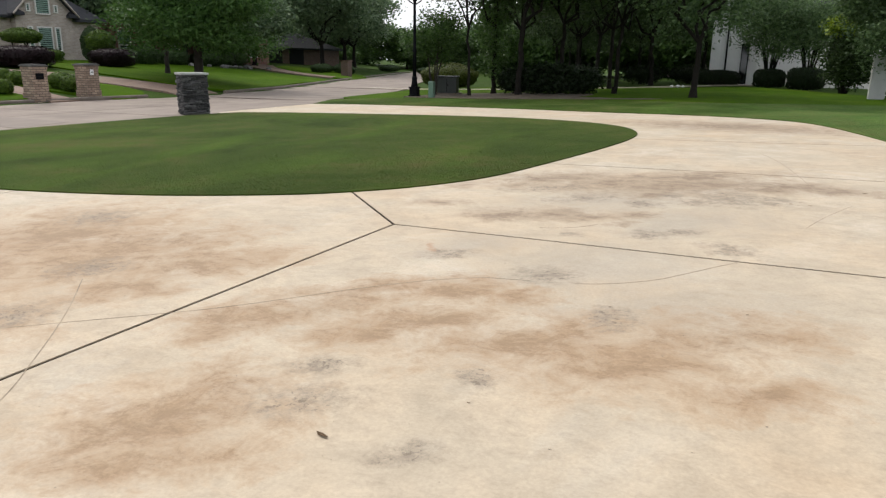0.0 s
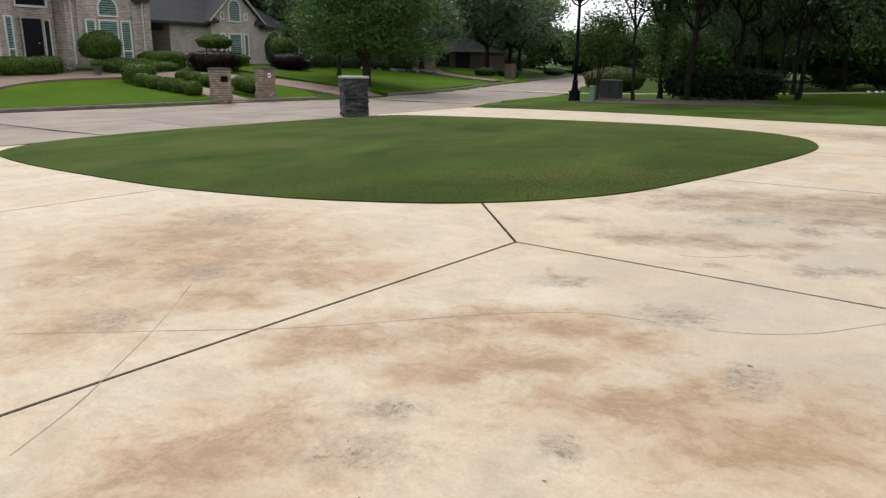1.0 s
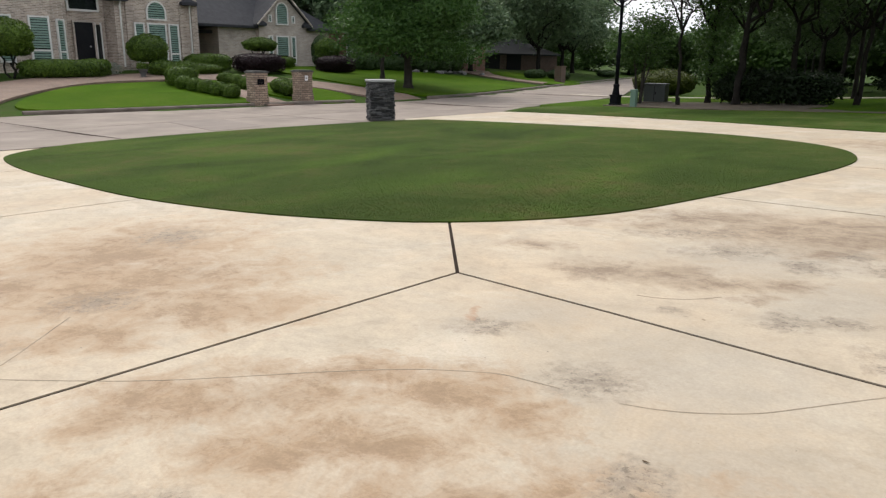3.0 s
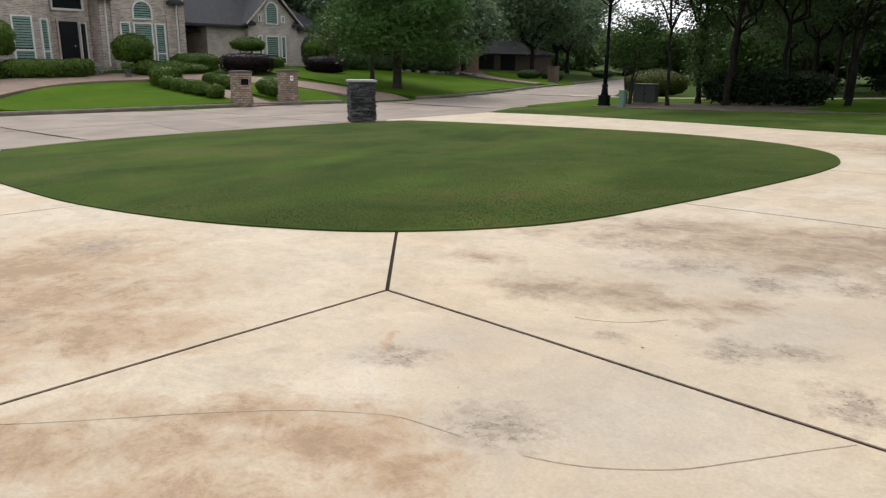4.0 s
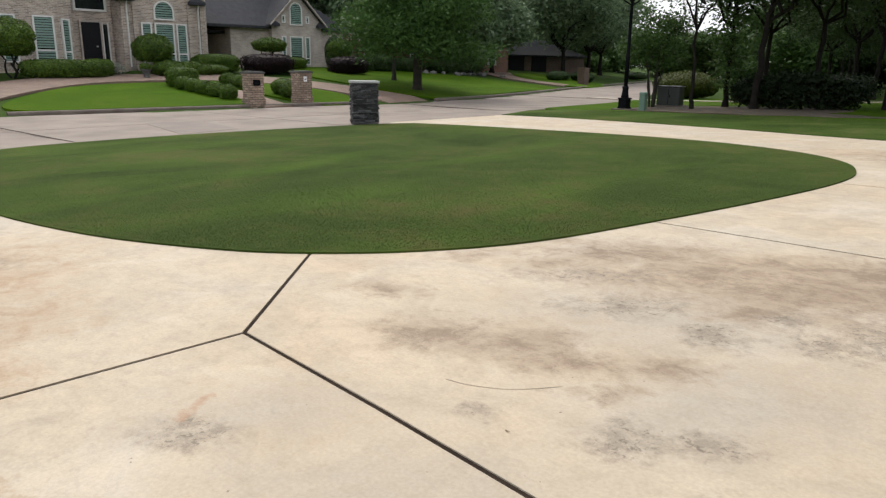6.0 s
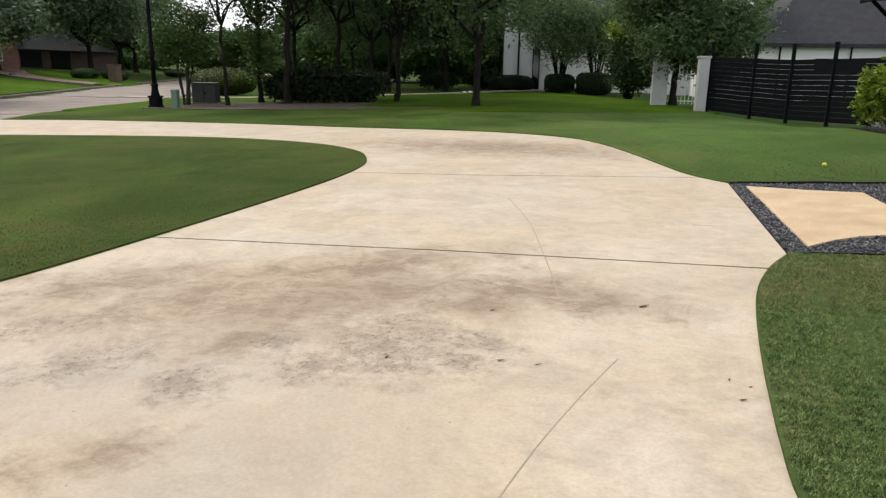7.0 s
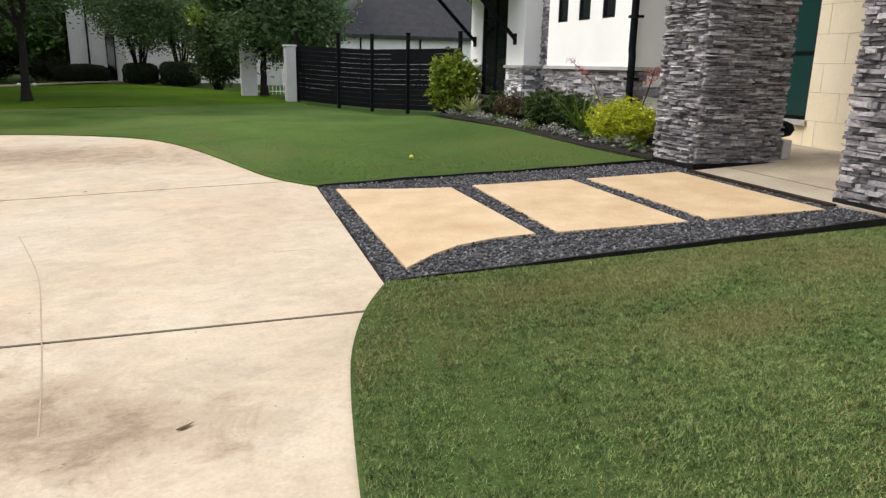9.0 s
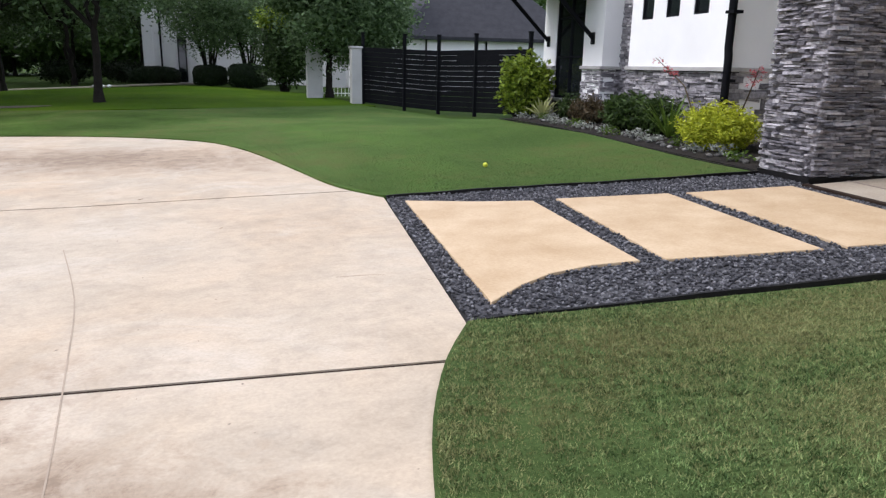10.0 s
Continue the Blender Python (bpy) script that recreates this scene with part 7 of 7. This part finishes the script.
twiggy((6.78, 21.5), (1.15, 1.25, 1.28), "large bright green leafy shrub by the fence", M["leaf_bright"], 300, 0.115, 16)
twiggy((6.85, 15.0), (0.85, 1.2, 0.55), "lime yellow-green twiggy shrub beside the stone column", M["leaf_lime"], 420, 0.05, 14)
twiggy((7.05, 17.6), (0.75, 1.2, 0.54), "dark green upright grassy shrub in the bed", M["leaf_bed"], 240, 0.085, 14)
twiggy((7.1, 16.75), (0.6, 0.7, 0.55), "dark green low shrub in the bed", M["leaf_bed"], 90, 0.07, 14)
twiggy((7.0, 18.95), (0.65, 1.0, 0.45), "bronze and green shrub in the bed", M["leaf_brown"], 120, 0.06, 14)
twiggy((7.2, 20.1), (0.5, 0.6, 0.45), "dark green shrub beside the tall window", M["leaf_bed"], 70, 0.06, 14)


def spiky(at, n, length, width, label, mat, upright=0.5, name="yucca"):
    """A rosette of long narrow folded leaves."""
    t = thing(name, (at[0], at[1], gz(*at) + 0.03), label, "plant")
    for k in range(n):
        a = 2.39996 * k
        e = radians(RNG.uniform(20, 80)) * upright + radians(18)
        L = length * RNG.uniform(0.7, 1.1)
        d = Vector((math.cos(a) * math.cos(e), math.sin(a) * math.cos(e), math.sin(e)))
        s = d.cross(UP).normalized() * width / 2
        n2 = s.cross(d).normalized() * width * 0.25
        pts = [Vector((0, 0, 0)), d * L * 0.5, d * L * 0.82 - UP * L * 0.06, d * L - UP * L * 0.16]
        ws = [0.7, 1.0, 0.6, 0.05]
        V, Fc = [], []
        for p, w in zip(pts, ws):
            V += [tuple(p - s * w), tuple(p - n2 * w), tuple(p + s * w)]
        for j in range(3):
            Fc += [(3 * j, 3 * j + 1, 3 * j + 4, 3 * j + 3), (3 * j + 1, 3 * j + 2, 3 * j + 5, 3 * j + 4)]
        lpart("leaf", quick_mesh("leaf", V, Fc), mat, t)
    return t


spiky((6.62, 20.15), 30, 0.52, 0.045, "yellow-striped spiky yucca in the bed", M["yucca"], 0.7)
spiky((6.95, 16.25), 40, 0.75, 0.025, "dark green spiky red yucca in the bed", M["leaf_hedge"], 0.75, "red_yucca")
for at, tip, label in (((7.0, 15.45), (6.85, 16.6, 1.62), "leaning red yucca flower stalk"), ((7.0, 15.0), (6.9, 14.4, 1.5), "short red yucca flower stalk")):
    z = gz(*at)
    t = thing("flower_stalk", (at[0], at[1], z), label, "flower")
    mid = ((at[0] + tip[0]) / 2, (at[1] + tip[1]) / 2 - 0.1, (z + tip[2]) / 2 + 0.2)
    lpart("stalk", tubes([([(0, 0, 0), (mid[0] - at[0], mid[1] - at[1], mid[2] - z), (tip[0] - at[0], tip[1] - at[1], tip[2] - z)], [0.012, 0.009, 0.005])], 5), M["leaf_brown"], t)
    k = [(mid[0] + (tip[0] - mid[0]) * u - at[0], mid[1] + (tip[1] - mid[1]) * u - at[1], mid[2] + (tip[2] - mid[2]) * u - z, 0.06, 0.06, 0.05) for u in (0.35, 0.5, 0.65, 0.8, 0.95)]
    lpart("blossom", leaf_cloud(k, 90, 0.04, 0.03, 6), M["flower"], t)
# silver ground cover and small rocks at the bed's edge
for i in range(15):
    y = 13.9 + 0.5 * i + RNG.uniform(-0.1, 0.1)
    x = 6.42 + RNG.uniform(0, 0.22)
    c = tagged(part("ground_cover", leaf_cloud([(0, 0, 0.06, 0.12, 0.19, 0.055)], 110, 0.06, 0.04, 8, 0.4), M["leaf_grey"] if i % 3 else M["leaf_hedge"]), "low silver-grey ground cover plant", "plant", "silver ground cover")
    c.location = (x, y, gz(x, y) + 0.03)
rock_v, rock_f = [], []
for i in range(90):
    x, y = 6.36 + abs(RNG.normal(0, 0.2)), RNG.uniform(13.5, 21.2)
    bm = rock_mesh(i, RNG.uniform(0.025, 0.06))
    k0 = len(rock_v)
    bm.verts.index_update()
    rock_v += [(v.co.x + x, v.co.y + y, v.co.z + gz(x, y) + 0.045) for v in bm.verts]
    rock_f += [tuple(k0 + v.index for v in f.verts) for f in bm.faces]
    bm.free()
tagged(part("bed_stones", quick_mesh("bed_stones", rock_v, rock_f), M["rock"]), "small pale stones scattered on dark mulch", "stones", kind="stuff")

# ---- small things ----
ball = bmesh.new()
bmesh.ops.create_uvsphere(ball, u_segments=16, v_segments=10, radius=0.028)
tagged(part("ball", ball, M["ball"]), "yellow-green ball lying on the lawn", "ball").location = (3.68, 14.8, gz(3.68, 14.8) + 0.05)


def fallen_leaf(x, y, size, turn, mat=None):
    bm = bmesh.new()
    pts = [(-1, 0, 0.1), (-0.4, 0.28, 0.02), (0.3, 0.25, 0.06), (1, 0.02, 0.22), (0.3, -0.22, 0.12), (-0.4, -0.26, 0.0)]
    vs = [bm.verts.new((a * size, b * size, c * size)) for a, b, c in pts]
    mid = bm.verts.new((0, 0, 0.16 * size))
    for k in range(6):
        bm.faces.new((vs[k], vs[(k + 1) % 6], mid))
    r = bmesh.ops.solidify(bm, geom=bm.faces[:], thickness=0.002)
    ob = tagged(part("fallen_leaf", bm, mat or M["dry_leaf"]), "dry brown curled leaf on the concrete", "leaf", "fallen leaves")
    ob.matrix_basis = pose(x, y, gz(x, y) + 0.004, 0, 0, turn)


for x, y, s, a in ((0.95, 8.92, 0.04, 30), (1.27, 7.75, 0.022, 10), (1.25, 7.95, 0.014, 60), (-0.79, 4.12, 0.02, 0), (0.06, 14.16, 0.03, 20), (0.83, 12.75, 0.02, 40), (-0.03, 4.3, 0.014, 40), (-1.09, 2.62, 0.012, 0), (-1.52, 2.12, 0.042, -20), (0.08, 8.72, 0.025, 30), (0.21, 8.0, 0.025, 5), (0.39, 7.98, 0.02, 15), (1.33, 7.89, 0.014, 20), (-0.35, 7.95, 0.02, 70), (-1.3, 5.85, 0.015, 0)):
    fallen_leaf(x, y, s, a)
stool = thing("garden_stool", (-1.55, 52.4, gz(-1.55, 52.4)), "white rounded garden stool beside the white house", "stool")
lpart("seat", lathe([(0.30, 0.62), (0.42, 0.66), (0.44, 0.72), (0.36, 0.78), (0.1, 0.80)], 18), M["white_paint"], stool)
for k in range(4):
    a = 0.6 + k * math.pi / 2
    lpart("leg", tubes([([(0.40 * math.cos(a), 0.40 * math.sin(a), 0.0), (0.34 * math.cos(a), 0.34 * math.sin(a), 0.35), (0.27 * math.cos(a), 0.27 * math.sin(a), 0.66)], [0.07, 0.05, 0.06])], 8), M["white_paint"], stool)
# pale stones on the far grass
for x, y in ((-6.3, 46.4), (-5.9, 46.2), (-5.6, 46.3)):
    bm = rock_mesh(int(-x * 10), 0.13)
    tagged(part("pale_stone", bm, M["white_paint"]), "small white stone lying on the grass", "stone", "white stones").location = (x, y, gz(x, y) + 0.08)

tagged(part("dry_edge", ribbon(rounded([(1.72, 9.2), (1.62, 8.8), (1.55, 8.36), (1.5, 8.09), (1.43, 7.75), (1.39, 7.3), (1.37, 6.6)], 4, closed=False), 0.014, 0.016, 0.01), M["thatch"]), "thin dry brown line of dead grass along the edge", "dead grass", kind="structure")
# ---- turf blades and gravel ----
bx, by = scatter(along(lawn_line, (2.10, 10.26), (1.31, 6.9)) + [(1.33, 6.0), (4.0, 5.5), (6.3, 5.5), (6.2, 9.86), (5.9, 10.0), (4.8, 10.08), (3.4, 10.16)], 720000)
near = RNG.uniform(0, 1, len(bx)) < np.clip((by - 5.5) / 1.4, 0, 1) * np.clip((6.4 - bx) / 1.2, 0, 1)
bx, by = bx[near], by[near]
tagged(part("turf_blades", blades(bx, by, 0.016, 0.015, 0.0058, 0.2), M["blades"], None), "short clipped grass blades of the near lawn", "grass", kind="stuff")
bx, by = scatter(shrink(island_line, 0.002), 800000)
near = RNG.uniform(0, 1, len(bx)) < np.clip((6.5 / np.hypot(bx - 0.3, by - 4)) ** 3.5 - 0.06, 0, 1)
bx, by = bx[near], by[near]
tagged(part("turf_blades", blades(bx, by, 0.016, 0.012, 0.008, 0.06), M["blades_dark"], None), "short clipped grass blades of the turf island", "grass", kind="stuff")
bx, by = scatter([(2.30, 13.64), (6.15, 13.42), (6.1, 21), (0.0, 20.2), (1.2, 18.0), (1.62, 15.6), (1.87, 14.55), (2.07, 14.05)], 220000)
near = RNG.uniform(0, 1, len(bx)) < np.clip((7.5 / np.hypot(bx - 1.0, by - 7)) ** 4 - 0.03, 0, 1)
bx, by = bx[near], by[near]
tagged(part("turf_blades", blades(bx, by, 0.016, 0.011, 0.008, 0.05), M["blades_side"], None), "short clipped grass blades beyond the path", "grass", kind="stuff")


def gravel_mesh(count):
    x, y = scatter(shrink(PATH, -0.012), count)
    keep = np.ones(len(x), bool)
    for o in PAVERS:
        keep &= ~in_poly(x, y, shrink(o, 0.01))
    x, y = x[keep], y[keep]
    n = len(x)
    octa = np.array([(1, 0, 0), (-1, 0, 0), (0, 1, 0), (0, -1, 0), (0, 0, 1), (0, 0, -1)], float)
    s = RNG.uniform(0.008, 0.019, (n, 1, 1)) * RNG.uniform(0.6, 1.3, (n, 6, 1))
    a = RNG.uniform(0, 6.28, n)
    c, q = np.cos(a), np.sin(a)
    P = octa[None] * s * np.array([1.15, 0.85, 0.65])
    X = P[..., 0] * c[:, None] - P[..., 1] * q[:, None] + x[:, None]
    Y = P[..., 0] * q[:, None] + P[..., 1] * c[:, None] + y[:, None]
    Z = P[..., 2] + P[..., 0] * RNG.uniform(-0.4, 0.4, (n, 1)) + (ground_z(x, y) + RNG.uniform(-0.006, 0.006, n))[:, None]
    faces = np.array([(0, 2, 4), (2, 1, 4), (1, 3, 4), (3, 0, 4), (2, 0, 5), (1, 2, 5), (3, 1, 5), (0, 3, 5)])
    return quick_mesh("gravel", np.stack([X, Y, Z], -1).reshape(-1, 3), (faces[None] + 6 * np.arange(n)[:, None, None]).reshape(-1, 3))


gravel = part("gravel", gravel_mesh(27000), M["gravel"], path)
gravel["kind"] = "stuff"
